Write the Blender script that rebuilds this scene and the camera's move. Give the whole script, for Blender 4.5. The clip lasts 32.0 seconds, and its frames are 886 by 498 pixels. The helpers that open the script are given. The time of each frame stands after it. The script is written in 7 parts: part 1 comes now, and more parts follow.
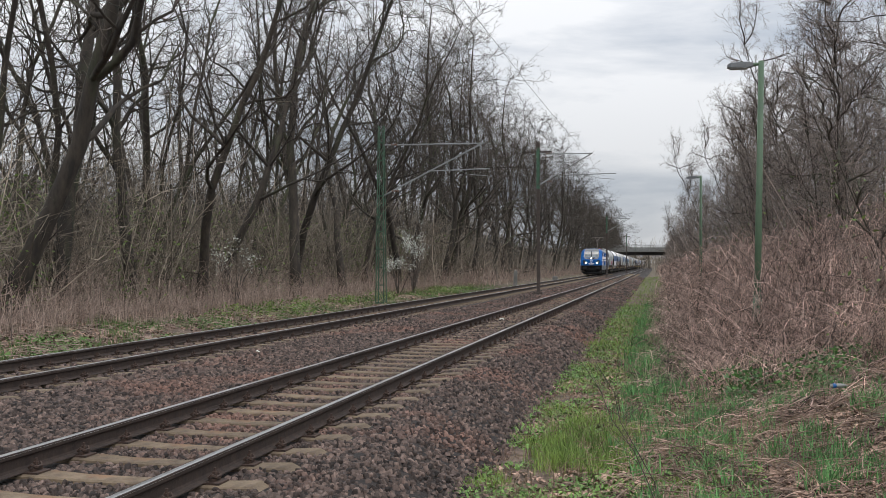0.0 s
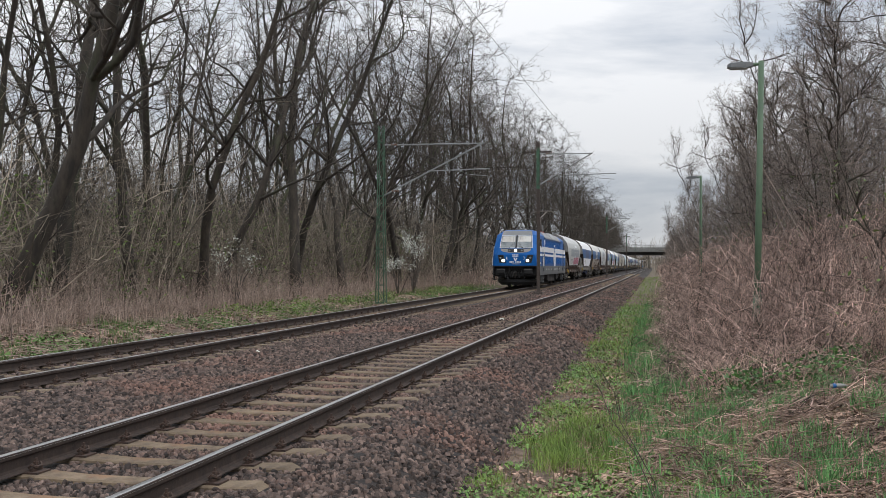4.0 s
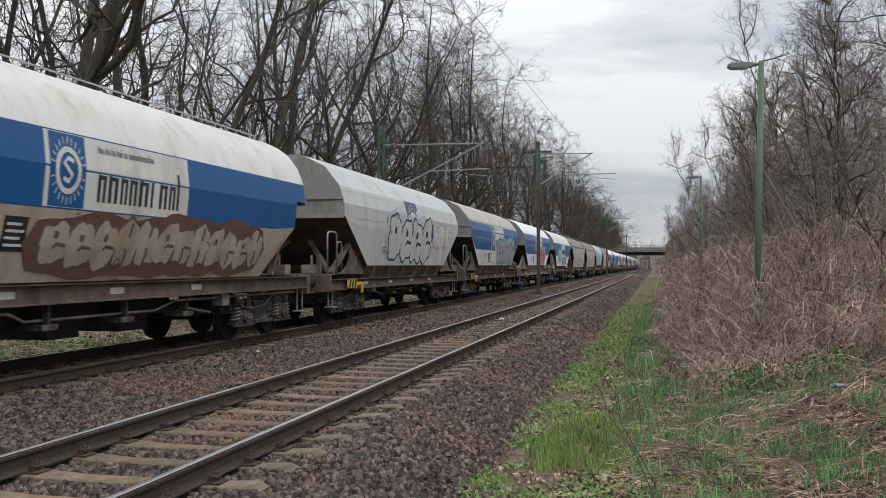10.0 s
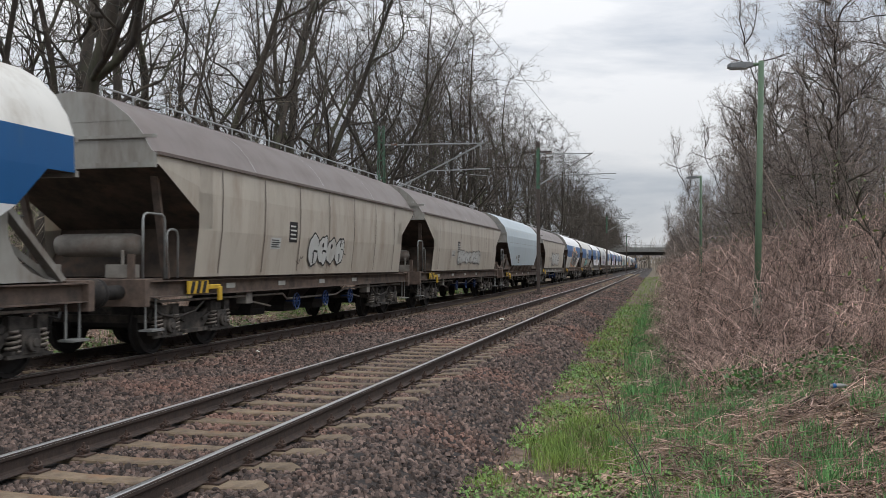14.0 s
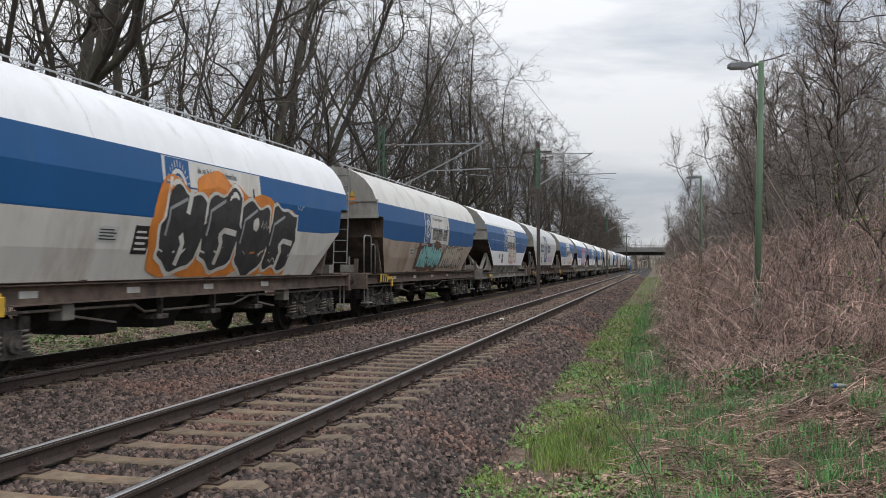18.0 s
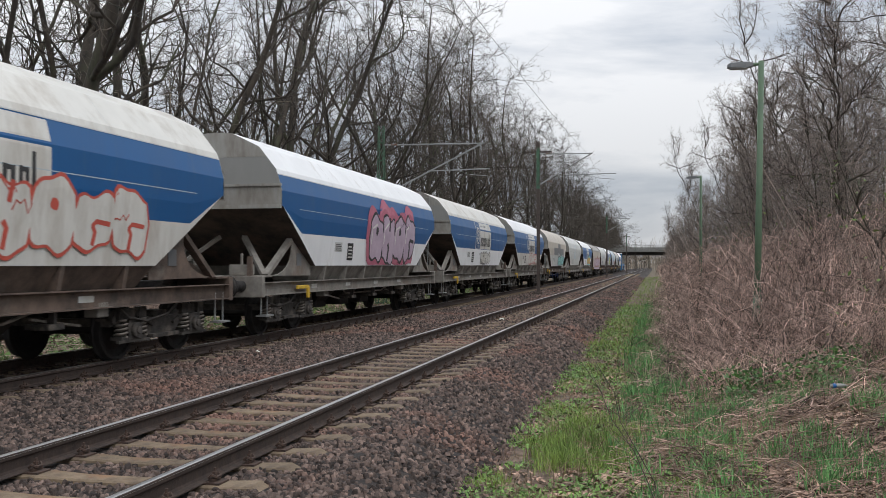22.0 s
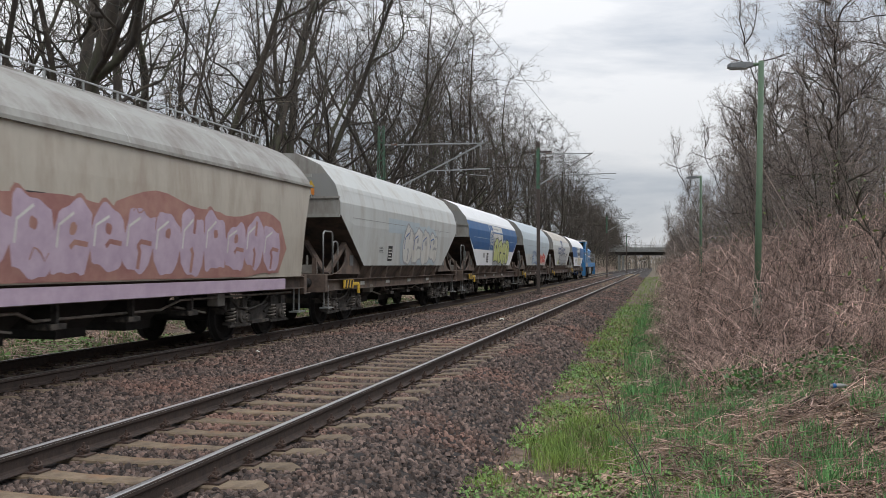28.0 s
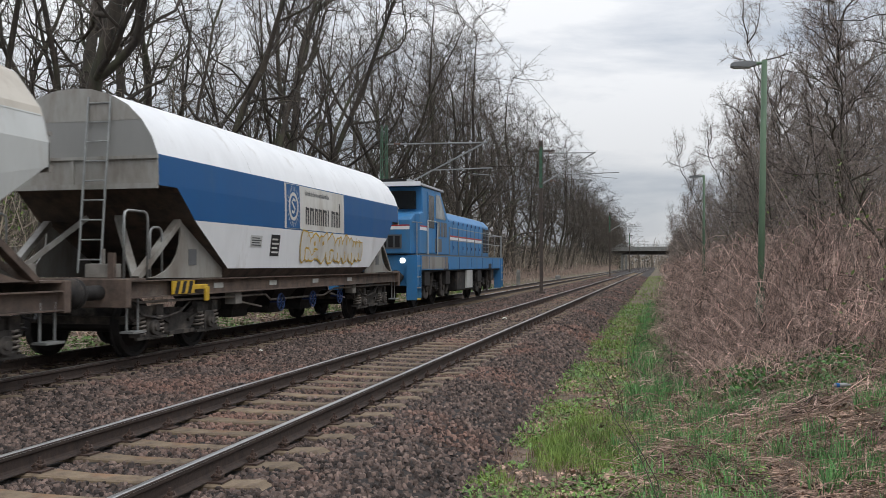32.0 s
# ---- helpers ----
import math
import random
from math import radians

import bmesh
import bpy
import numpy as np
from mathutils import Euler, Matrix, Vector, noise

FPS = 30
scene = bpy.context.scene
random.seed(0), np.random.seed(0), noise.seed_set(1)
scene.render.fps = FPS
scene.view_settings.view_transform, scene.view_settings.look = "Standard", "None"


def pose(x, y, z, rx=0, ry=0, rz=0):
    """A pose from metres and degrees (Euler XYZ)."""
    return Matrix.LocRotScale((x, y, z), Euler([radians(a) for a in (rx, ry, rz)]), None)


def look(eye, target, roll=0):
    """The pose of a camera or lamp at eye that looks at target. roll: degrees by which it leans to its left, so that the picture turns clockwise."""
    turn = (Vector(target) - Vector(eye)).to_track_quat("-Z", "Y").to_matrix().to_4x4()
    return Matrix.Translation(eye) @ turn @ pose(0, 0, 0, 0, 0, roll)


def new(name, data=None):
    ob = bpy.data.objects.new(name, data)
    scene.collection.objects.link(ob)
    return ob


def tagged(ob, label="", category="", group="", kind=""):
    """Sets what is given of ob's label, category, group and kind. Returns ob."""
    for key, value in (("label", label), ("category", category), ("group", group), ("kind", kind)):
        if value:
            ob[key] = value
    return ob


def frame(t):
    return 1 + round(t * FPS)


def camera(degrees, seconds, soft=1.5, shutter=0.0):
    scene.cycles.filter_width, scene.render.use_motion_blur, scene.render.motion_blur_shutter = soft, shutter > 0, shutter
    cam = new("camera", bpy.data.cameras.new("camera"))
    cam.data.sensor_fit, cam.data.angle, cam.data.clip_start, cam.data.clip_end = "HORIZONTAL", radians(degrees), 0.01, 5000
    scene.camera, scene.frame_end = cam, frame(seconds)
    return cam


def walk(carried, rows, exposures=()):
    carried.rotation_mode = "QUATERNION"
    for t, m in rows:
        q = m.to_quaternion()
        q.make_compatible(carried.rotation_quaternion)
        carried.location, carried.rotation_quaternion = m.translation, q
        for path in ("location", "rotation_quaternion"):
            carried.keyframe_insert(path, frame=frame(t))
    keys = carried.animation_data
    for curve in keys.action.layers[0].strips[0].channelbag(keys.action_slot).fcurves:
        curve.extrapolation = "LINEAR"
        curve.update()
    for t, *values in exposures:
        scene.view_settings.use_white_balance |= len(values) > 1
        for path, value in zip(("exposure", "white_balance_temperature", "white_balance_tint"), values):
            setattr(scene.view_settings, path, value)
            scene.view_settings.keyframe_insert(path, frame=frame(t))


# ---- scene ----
# The line of sight: eye 1.43 m over the rail heads; +y runs along the track, z = 0 is the top of the rails.
EYE = (0.0, 0.0, 1.43)


def aim(yaw, pitch, eye=EYE):
    """A camera pose turned yaw degrees to the left of the track and pitch degrees up."""
    return pose(eye[0], eye[1], eye[2], 90 + pitch, 0, yaw)


cam = camera(52.16, 32.0, soft=0.6, shutter=0.08)
walk(cam, [(0.0, aim(13.27, 1.02)), (31.4, aim(13.27, 1.02)), (31.7, aim(13.30, 1.01)), (32.0, aim(13.45, 0.97))])

# ---- sky and light: a thick overcast, brightest overhead ----
world = bpy.data.worlds.new("overcast_sky")
scene.world = world
world.use_nodes = True
wn, wl = world.node_tree.nodes, world.node_tree.links
wn.clear()


def wnode(kind, **kw):
    n = wn.new(kind)
    for k, v in kw.items():
        n.inputs[k].default_value = v
    return n


w_co = wnode("ShaderNodeTexCoord")
w_sky = wnode("ShaderNodeTexSky")
w_sky.sky_type, w_sky.sun_disc = "NISHITA", False
w_sky.sun_elevation, w_sky.sun_rotation = radians(54), radians(126)
w_map = wnode("ShaderNodeMapping", Scale=(1.0, 1.0, 3.2))
w_noise = wnode("ShaderNodeTexNoise", Scale=3.1, Detail=7.0, Roughness=0.55, Distortion=0.3)
w_ramp = wnode("ShaderNodeValToRGB")
w_ramp.color_ramp.elements[0].position, w_ramp.color_ramp.elements[0].color = 0.34, (0.52, 0.58, 0.67, 1)
w_ramp.color_ramp.elements[1].position, w_ramp.color_ramp.elements[1].color = 0.58, (1.04, 1.05, 1.075, 1)
w_dim = wnode("ShaderNodeMix")
w_dim.data_type, w_dim.blend_type = "RGBA", "MULTIPLY"
w_dim.inputs[0].default_value = 1.0
w_dim.inputs[7].default_value = (0.1, 0.1, 0.1, 1)
w_mix = wnode("ShaderNodeMix")
w_mix.data_type = "RGBA"
w_mix.inputs[0].default_value = 0.9
w_sep = wnode("ShaderNodeSeparateXYZ")
w_up = wnode("ShaderNodeValToRGB")
w_up.color_ramp.elements[0].color, w_up.color_ramp.elements[1].color = (0.66, 0.66, 0.66, 1), (2.1, 2.1, 2.1, 1)
for at, v in ((0.09, 0.76), (0.20, 0.93), (0.30, 1.03)):
    w_up.color_ramp.elements.new(at).color = (v, v, v, 1)
w_bg = wnode("ShaderNodeBackground")
w_out = wnode("ShaderNodeOutputWorld")
wl.new(w_co.outputs["Generated"], w_map.inputs["Vector"])
wl.new(w_map.outputs["Vector"], w_noise.inputs["Vector"])
wl.new(w_noise.outputs["Fac"], w_ramp.inputs["Fac"])
wl.new(w_sky.outputs["Color"], w_dim.inputs[6])
wl.new(w_dim.outputs[2], w_mix.inputs[6])
wl.new(w_ramp.outputs["Color"], w_mix.inputs[7])
wl.new(w_mix.outputs[2], w_bg.inputs["Color"])
wl.new(w_co.outputs["Generated"], w_sep.inputs["Vector"])
wl.new(w_sep.outputs["Z"], w_up.inputs["Fac"])
wl.new(w_up.outputs["Color"], w_bg.inputs["Strength"])
wl.new(w_bg.outputs["Background"], w_out.inputs["Surface"])

sun = new("sun", bpy.data.lights.new("sun", "SUN"))
sun.data.energy, sun.data.angle, sun.data.color = 0.8, radians(25), (1.0, 0.97, 0.93)
sun.matrix_world = look((30, -22, 52), (0, 0, 0))
scene.view_settings.exposure = 0.0


# ---- materials ----
def material(name, colour, second=None, rough=0.8, metal=0.0, scale=6.0, detail=5.0, low=0.35, high=0.65, bump=0.0,
             bump_scale=40.0, stretch=(1, 1, 1), island=0.0, rand=0.0, spots=None, spot_scale=1.2, spot_at=(0.55, 0.7), gloss_var=0.1):
    """A surface in two mixed tones, with grain, larger stains (spots), relief, and a shift from piece to piece."""
    m = bpy.data.materials.new(name)
    m.use_nodes = True
    nt = m.node_tree
    n, l = nt.nodes, nt.links
    b = n["Principled BSDF"]
    co = n.new("ShaderNodeTexCoord")
    mp = n.new("ShaderNodeMapping")
    mp.inputs["Scale"].default_value = stretch
    l.new(co.outputs["Object"], mp.inputs["Vector"])
    tx = n.new("ShaderNodeTexNoise")
    tx.inputs["Scale"].default_value, tx.inputs["Detail"].default_value, tx.inputs["Roughness"].default_value = scale, detail, 0.65
    l.new(mp.outputs["Vector"], tx.inputs["Vector"])
    rp = n.new("ShaderNodeValToRGB")
    second = second or [c * 0.7 for c in colour]
    e = rp.color_ramp.elements
    e[0].position, e[0].color = low, (*second, 1)
    e[1].position, e[1].color = high, (*colour, 1)
    l.new(tx.outputs["Fac"], rp.inputs["Fac"])
    out = rp.outputs["Color"]
    if spots:
        t2 = n.new("ShaderNodeTexNoise")
        t2.inputs["Scale"].default_value, t2.inputs["Detail"].default_value, t2.inputs["Roughness"].default_value = spot_scale, 8.0, 0.7
        l.new(mp.outputs["Vector"], t2.inputs["Vector"])
        r2 = n.new("ShaderNodeValToRGB")
        r2.color_ramp.elements[0].position, r2.color_ramp.elements[0].color = spot_at[0], (0, 0, 0, 1)
        r2.color_ramp.elements[1].position, r2.color_ramp.elements[1].color = spot_at[1], (1, 1, 1, 1)
        l.new(t2.outputs["Fac"], r2.inputs["Fac"])
        mx = n.new("ShaderNodeMix")
        mx.data_type = "RGBA"
        l.new(r2.outputs["Color"], mx.inputs[0])
        l.new(out, mx.inputs[6])
        mx.inputs[7].default_value = (*spots, 1)
        out = mx.outputs[2]
    if island or rand:
        hs = n.new("ShaderNodeHueSaturation")
        mr = n.new("ShaderNodeMapRange")
        if island:
            gi = n.new("ShaderNodeNewGeometry")
            l.new(gi.outputs["Random Per Island"], mr.inputs["Value"])
        else:
            gi = n.new("ShaderNodeObjectInfo")
            l.new(gi.outputs["Random"], mr.inputs["Value"])
        k = island or rand
        mr.inputs["To Min"].default_value, mr.inputs["To Max"].default_value = 1 - k, 1 + k
        l.new(mr.outputs["Result"], hs.inputs["Value"])
        l.new(out, hs.inputs["Color"])
        out = hs.outputs["Color"]
    l.new(out, b.inputs["Base Color"])
    b.inputs["Metallic"].default_value = metal
    gr = n.new("ShaderNodeMapRange")
    gr.inputs["To Min"].default_value, gr.inputs["To Max"].default_value = max(0.03, rough - gloss_var), min(1, rough + gloss_var)
    l.new(tx.outputs["Fac"], gr.inputs["Value"])
    l.new(gr.outputs["Result"], b.inputs["Roughness"])
    if bump:
        t3 = n.new("ShaderNodeTexNoise")
        t3.inputs["Scale"].default_value, t3.inputs["Detail"].default_value = bump_scale, 4.0
        l.new(mp.outputs["Vector"], t3.inputs["Vector"])
        bp = n.new("ShaderNodeBump")
        bp.inputs["Strength"].default_value, bp.inputs["Distance"].default_value = bump, 0.02
        l.new(t3.outputs["Fac"], bp.inputs["Height"])
        l.new(bp.outputs["Normal"], b.inputs["Normal"])
    return m


def glowing(name, colour, power):
    m = bpy.data.materials.new(name)
    m.use_nodes = True
    b = m.node_tree.nodes["Principled BSDF"]
    b.inputs["Base Color"].default_value = (*colour, 1)
    b.inputs["Emission Color"].default_value, b.inputs["Emission Strength"].default_value = (*colour, 1), power
    return m


def paint(name, colour, dirt=(0.16, 0.13, 0.10), rough=0.45, amount=(0.58, 0.80), sheen=0.5):
    """Vehicle paint with grime that has run down the sides."""
    m = material(name, colour, [c * 0.86 for c in colour], rough=rough, scale=1.6, low=0.3, high=0.7, stretch=(1, 1.0, 0.28),
                 spots=dirt, spot_scale=1.5, spot_at=amount, bump=0.06, bump_scale=3.0)
    m.node_tree.nodes["Principled BSDF"].inputs["Specular IOR Level"].default_value = sheen
    return m


M = dict(
    soil=material("leafy_soil", (0.20, 0.14, 0.105), (0.035, 0.026, 0.019), rough=0.95, scale=9, bump=1.0, bump_scale=28, spots=(0.11, 0.12, 0.045), spot_scale=0.8, spot_at=(0.5, 0.62)),
    # bed kept near-black so its colour gives the shade between loose stones
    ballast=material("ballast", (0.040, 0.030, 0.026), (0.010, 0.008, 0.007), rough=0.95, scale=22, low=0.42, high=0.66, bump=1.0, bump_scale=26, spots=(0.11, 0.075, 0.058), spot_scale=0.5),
    stone=material("ballast_stone", (0.145, 0.102, 0.084), (0.034, 0.025, 0.022), rough=0.92, scale=9, bump=0.4, bump_scale=60, island=0.85, spots=(0.17, 0.088, 0.064), spot_scale=0.3, spot_at=(0.5, 0.68)),
    sleeper=material("weathered_concrete", (0.20, 0.15, 0.098), (0.10, 0.072, 0.048), rough=0.9, scale=7, bump=0.4, bump_scale=50, rand=0.16, spots=(0.20, 0.105, 0.055), spot_scale=2.5, spot_at=(0.55, 0.72)),
    rail=material("rusty_rail", (0.055, 0.037, 0.029), (0.03, 0.021, 0.018), rough=0.92, metal=0.0, scale=12, bump=0.2),
    railtop=material("polished_rail_head", (0.55, 0.545, 0.54), (0.30, 0.285, 0.27), rough=0.36, metal=0.9, scale=4, stretch=(1, 0.05, 1)),
    rust=material("rust", (0.17, 0.075, 0.04), (0.07, 0.045, 0.035), rough=0.85, scale=18, bump=0.3),
    oldrust=material("dark_rust", (0.085, 0.05, 0.036), (0.035, 0.024, 0.02), rough=0.9, scale=18, bump=0.3),
    bark=material("bark", (0.068, 0.055, 0.042), (0.024, 0.02, 0.017), rough=0.95, scale=5, bump=0.8, bump_scale=14, stretch=(1, 1, 0.25), rand=0.25, spots=(0.062, 0.072, 0.036), spot_scale=0.7, spot_at=(0.5, 0.66)),
    twig=material("twig", (0.125, 0.103, 0.085), (0.062, 0.051, 0.043), rough=0.95, scale=3, rand=0.25),
    shrub=material("shrub_stem", (0.36, 0.305, 0.24), (0.12, 0.10, 0.08), rough=0.95, scale=0.6, island=0.85),
    banktwig=material("bank_twig", (0.25, 0.205, 0.18), (0.11, 0.09, 0.079), rough=0.95, scale=3, rand=0.25),
    # darker copy of the shrub stem: shade deep in the wood put into colour
    sapling=material("shaded_sapling_stem", (0.125, 0.104, 0.083), (0.05, 0.042, 0.035), rough=0.95, scale=0.6, island=0.5),
    deadstem=material("dead_stem", (0.43, 0.30, 0.235), (0.09, 0.06, 0.048), rough=0.95, scale=2, island=0.6),
    brambleleaf=material("bramble_leaf", (0.085, 0.19, 0.04), (0.04, 0.10, 0.025), rough=0.55, scale=2, island=0.5),
    bush=material("bank_shrub_stem", (0.33, 0.265, 0.22), (0.115, 0.09, 0.078), rough=0.95, scale=0.6, island=0.6),
    brush=material("dry_brush", (0.50, 0.385, 0.32), (0.23, 0.17, 0.142), rough=0.95, scale=2, island=0.4),
    cane=material("bramble_cane", (0.60, 0.43, 0.36), (0.13, 0.09, 0.077), rough=0.9, scale=2, island=0.95),
    tuft=material("tuft_blade", (0.16, 0.335, 0.115), (0.07, 0.18, 0.055), rough=0.7, scale=1.1, island=0.55),
    grass=material("grass_blade", (0.26, 0.36, 0.08), (0.13, 0.20, 0.045), rough=0.7, scale=1.1, island=0.4),
    dullgrass=material("dull_grass", (0.125, 0.215, 0.06), (0.07, 0.125, 0.035), rough=0.8, scale=0.9, island=0.4),
    dryg=material("dry_grass", (0.27, 0.20, 0.125), (0.13, 0.09, 0.058), rough=0.9, scale=2, island=0.35),
    ivy=material("low_green_leaf", (0.17, 0.30, 0.06), (0.09, 0.18, 0.04), rough=0.6, scale=2, island=0.45),
    leaf=material("young_leaf", (0.19, 0.26, 0.06), (0.095, 0.16, 0.035), rough=0.6, scale=2, island=0.4),
    fallen=material("fallen_leaf", (0.40, 0.265, 0.20), (0.09, 0.058, 0.044), rough=0.9, scale=2, island=0.75),
    blossom=material("white_blossom", (0.78, 0.79, 0.74), (0.6, 0.63, 0.55), rough=0.8, scale=3, island=0.15),
    greenmast=material("green_mast_paint", (0.075, 0.165, 0.10), (0.04, 0.08, 0.055), rough=0.7, scale=7, spots=(0.10, 0.085, 0.06), spot_scale=2),
    post=material("green_post_paint", (0.115, 0.185, 0.11), (0.07, 0.12, 0.072), rough=0.6, scale=5, stretch=(1, 1, 0.3), spots=(0.15, 0.15, 0.12), spot_scale=1.2),
    darkmast=material("rusted_mast", (0.10, 0.078, 0.066), (0.055, 0.044, 0.04), rough=0.8, scale=9),
    wire=material("copper_wire", (0.10, 0.11, 0.10), rough=0.6, metal=0.6),
    galv=material("galvanised_steel", (0.36, 0.37, 0.36), (0.25, 0.26, 0.26), rough=0.5, metal=0.6, scale=6),
    concrete=material("grey_concrete", (0.25, 0.25, 0.235), (0.15, 0.15, 0.14), rough=0.9, scale=2, bump=0.2, bump_scale=8),
    steel=material("sooty_steel", (0.03, 0.027, 0.025), (0.010, 0.009, 0.009), rough=0.8, metal=0.1, scale=6, bump=0.15, spots=(0.085, 0.065, 0.05), spot_scale=1.4),
    bogie=material("dusty_bogie_steel", (0.075, 0.066, 0.058), (0.02, 0.018, 0.017), rough=0.85, metal=0.1, scale=7, bump=0.2, spots=(0.15, 0.128, 0.105), spot_scale=1.8),
    wheel=material("wheel_steel", (0.02, 0.018, 0.017), (0.010, 0.009, 0.009), rough=0.75, metal=0.2, scale=6),
    tread=material("wheel_rim", (0.22, 0.21, 0.20), rough=0.35, metal=0.9),
    spring=material("spring_steel", (0.27, 0.24, 0.21), (0.13, 0.115, 0.10), rough=0.7, metal=0.3),
    rusty_frame=material("rusty_underframe", (0.145, 0.103, 0.08), (0.05, 0.038, 0.032), rough=0.85, scale=3, bump=0.2, spots=(0.17, 0.145, 0.122), spot_scale=0.9),
    grey_frame=material("dusty_underframe", (0.25, 0.235, 0.21), (0.14, 0.127, 0.112), rough=0.8, scale=3, bump=0.1, spots=(0.15, 0.105, 0.08), spot_scale=1.1, spot_at=(0.5, 0.7)),
    endgrey=paint("grimy_end_paint", (0.31, 0.305, 0.28), (0.13, 0.103, 0.083), amount=(0.42, 0.68)),
    # rust-brown sheet, darkened by painted shade of the overhanging wagon ends
    inside=material("shaded_rusty_slope_sheet", (0.10, 0.072, 0.055), (0.032, 0.026, 0.022), rough=0.9, scale=2.5, spots=(0.15, 0.09, 0.06), spot_scale=0.9),
    white=paint("white_paint", (0.78, 0.79, 0.80), (0.42, 0.40, 0.36)),
    offwhite=paint("soiled_white_paint", (0.63, 0.62, 0.58), (0.36, 0.32, 0.27), amount=(0.48, 0.75)),
    palegrey=paint("pale_grey_paint", (0.51, 0.525, 0.51), (0.33, 0.30, 0.26), amount=(0.48, 0.75)),
    midgrey=paint("mid_grey_paint", (0.24, 0.24, 0.23), (0.14, 0.12, 0.10)),
    beige=paint("beige_paint", (0.47, 0.43, 0.365), (0.29, 0.235, 0.185), amount=(0.45, 0.72)),
    brownroof=paint("brown_roof_paint", (0.135, 0.106, 0.094), (0.085, 0.06, 0.05), amount=(0.45, 0.72)),
    belly=paint("rust_stained_paint", (0.44, 0.37, 0.30), (0.24, 0.155, 0.105), amount=(0.45, 0.70)),
    paleblue=paint("pale_blue_paint", (0.42, 0.49, 0.53), (0.34, 0.38, 0.39), amount=(0.5, 0.8)),
    slate=paint("slate_grey_paint", (0.255, 0.285, 0.31), (0.20, 0.21, 0.21)),
    blue=paint("band_blue_paint", (0.006, 0.088, 0.255), (0.05, 0.105, 0.19), amount=(0.56, 0.85), sheen=0.35),
    navy=paint("navy_paint", (0.008, 0.034, 0.125), (0.03, 0.05, 0.09)),
    locoblue=paint("engine_blue_paint", (0.0, 0.105, 0.38), (0.0, 0.08, 0.28), rough=0.5, sheen=0.25),
    lightblue=paint("light_blue_paint", (0.045, 0.21, 0.46), (0.09, 0.17, 0.26), rough=0.5, amount=(0.46, 0.75), sheen=0.35),
    enginewhite=paint("stripe_white_paint", (0.84, 0.85, 0.87), (0.6, 0.6, 0.6), rough=0.4),
    enginegrey=paint("engine_grey_paint", (0.115, 0.12, 0.125), (0.062, 0.06, 0.057)),
    rooflight=paint("light_roof_grey", (0.29, 0.295, 0.295), (0.22, 0.21, 0.20)),
    roofgrey=paint("engine_roof_grey", (0.20, 0.21, 0.21), (0.12, 0.117, 0.112)),
    black=material("black_rubber", (0.013, 0.013, 0.014), (0.008, 0.008, 0.009), rough=0.65, scale=6),
    glass=material("dark_cab_glass", (0.012, 0.015, 0.017), (0.008, 0.010, 0.012), rough=0.12, scale=2, gloss_var=0.02),
    # pale mottled base colour paints the sky's reflection on the panes
    shield=material("glass_with_sky_sheen", (0.30, 0.33, 0.34), (0.12, 0.14, 0.15), rough=0.08, scale=1.5, gloss_var=0.03),
    yellow=material("safety_yellow", (0.62, 0.40, 0.03), (0.45, 0.28, 0.03), rough=0.6, scale=4),
    red=material("signal_red", (0.50, 0.04, 0.03), (0.35, 0.03, 0.03), rough=0.5, scale=4),
    orange=material("warning_orange", (0.65, 0.22, 0.03), (0.5, 0.17, 0.03), rough=0.5, scale=4),
    s_black=material("spray_black", (0.022, 0.022, 0.024), (0.04, 0.04, 0.04), rough=0.6, scale=4),
    s_brick=material("spray_brick", (0.27, 0.12, 0.11), (0.36, 0.20, 0.16), rough=0.7, scale=2),
    s_pink=material("spray_pink", (0.44, 0.13, 0.19), (0.36, 0.10, 0.15), rough=0.6, scale=3),
    s_mauve=material("spray_mauve", (0.47, 0.37, 0.45), (0.38, 0.29, 0.37), rough=0.6, scale=3),
    s_mint=material("spray_mint", (0.25, 0.53, 0.50), (0.18, 0.42, 0.42), rough=0.6, scale=3),
    s_silver=material("spray_silver", (0.34, 0.35, 0.36), (0.26, 0.27, 0.28), rough=0.45, scale=3),
    s_red=material("spray_red", (0.52, 0.09, 0.06), (0.42, 0.07, 0.05), rough=0.6, scale=3),
    s_lime=material("spray_lime", (0.50, 0.52, 0.20), (0.40, 0.43, 0.15), rough=0.6, scale=3),
    s_blue=material("spray_blue", (0.09, 0.18, 0.42), (0.07, 0.14, 0.34), rough=0.6, scale=3),
    head=glowing("headlamp_glow", (1.0, 0.86, 0.64), 22.0),
    tail=glowing("signal_lamp_glow", (1.0, 0.95, 0.85), 2.0),
)


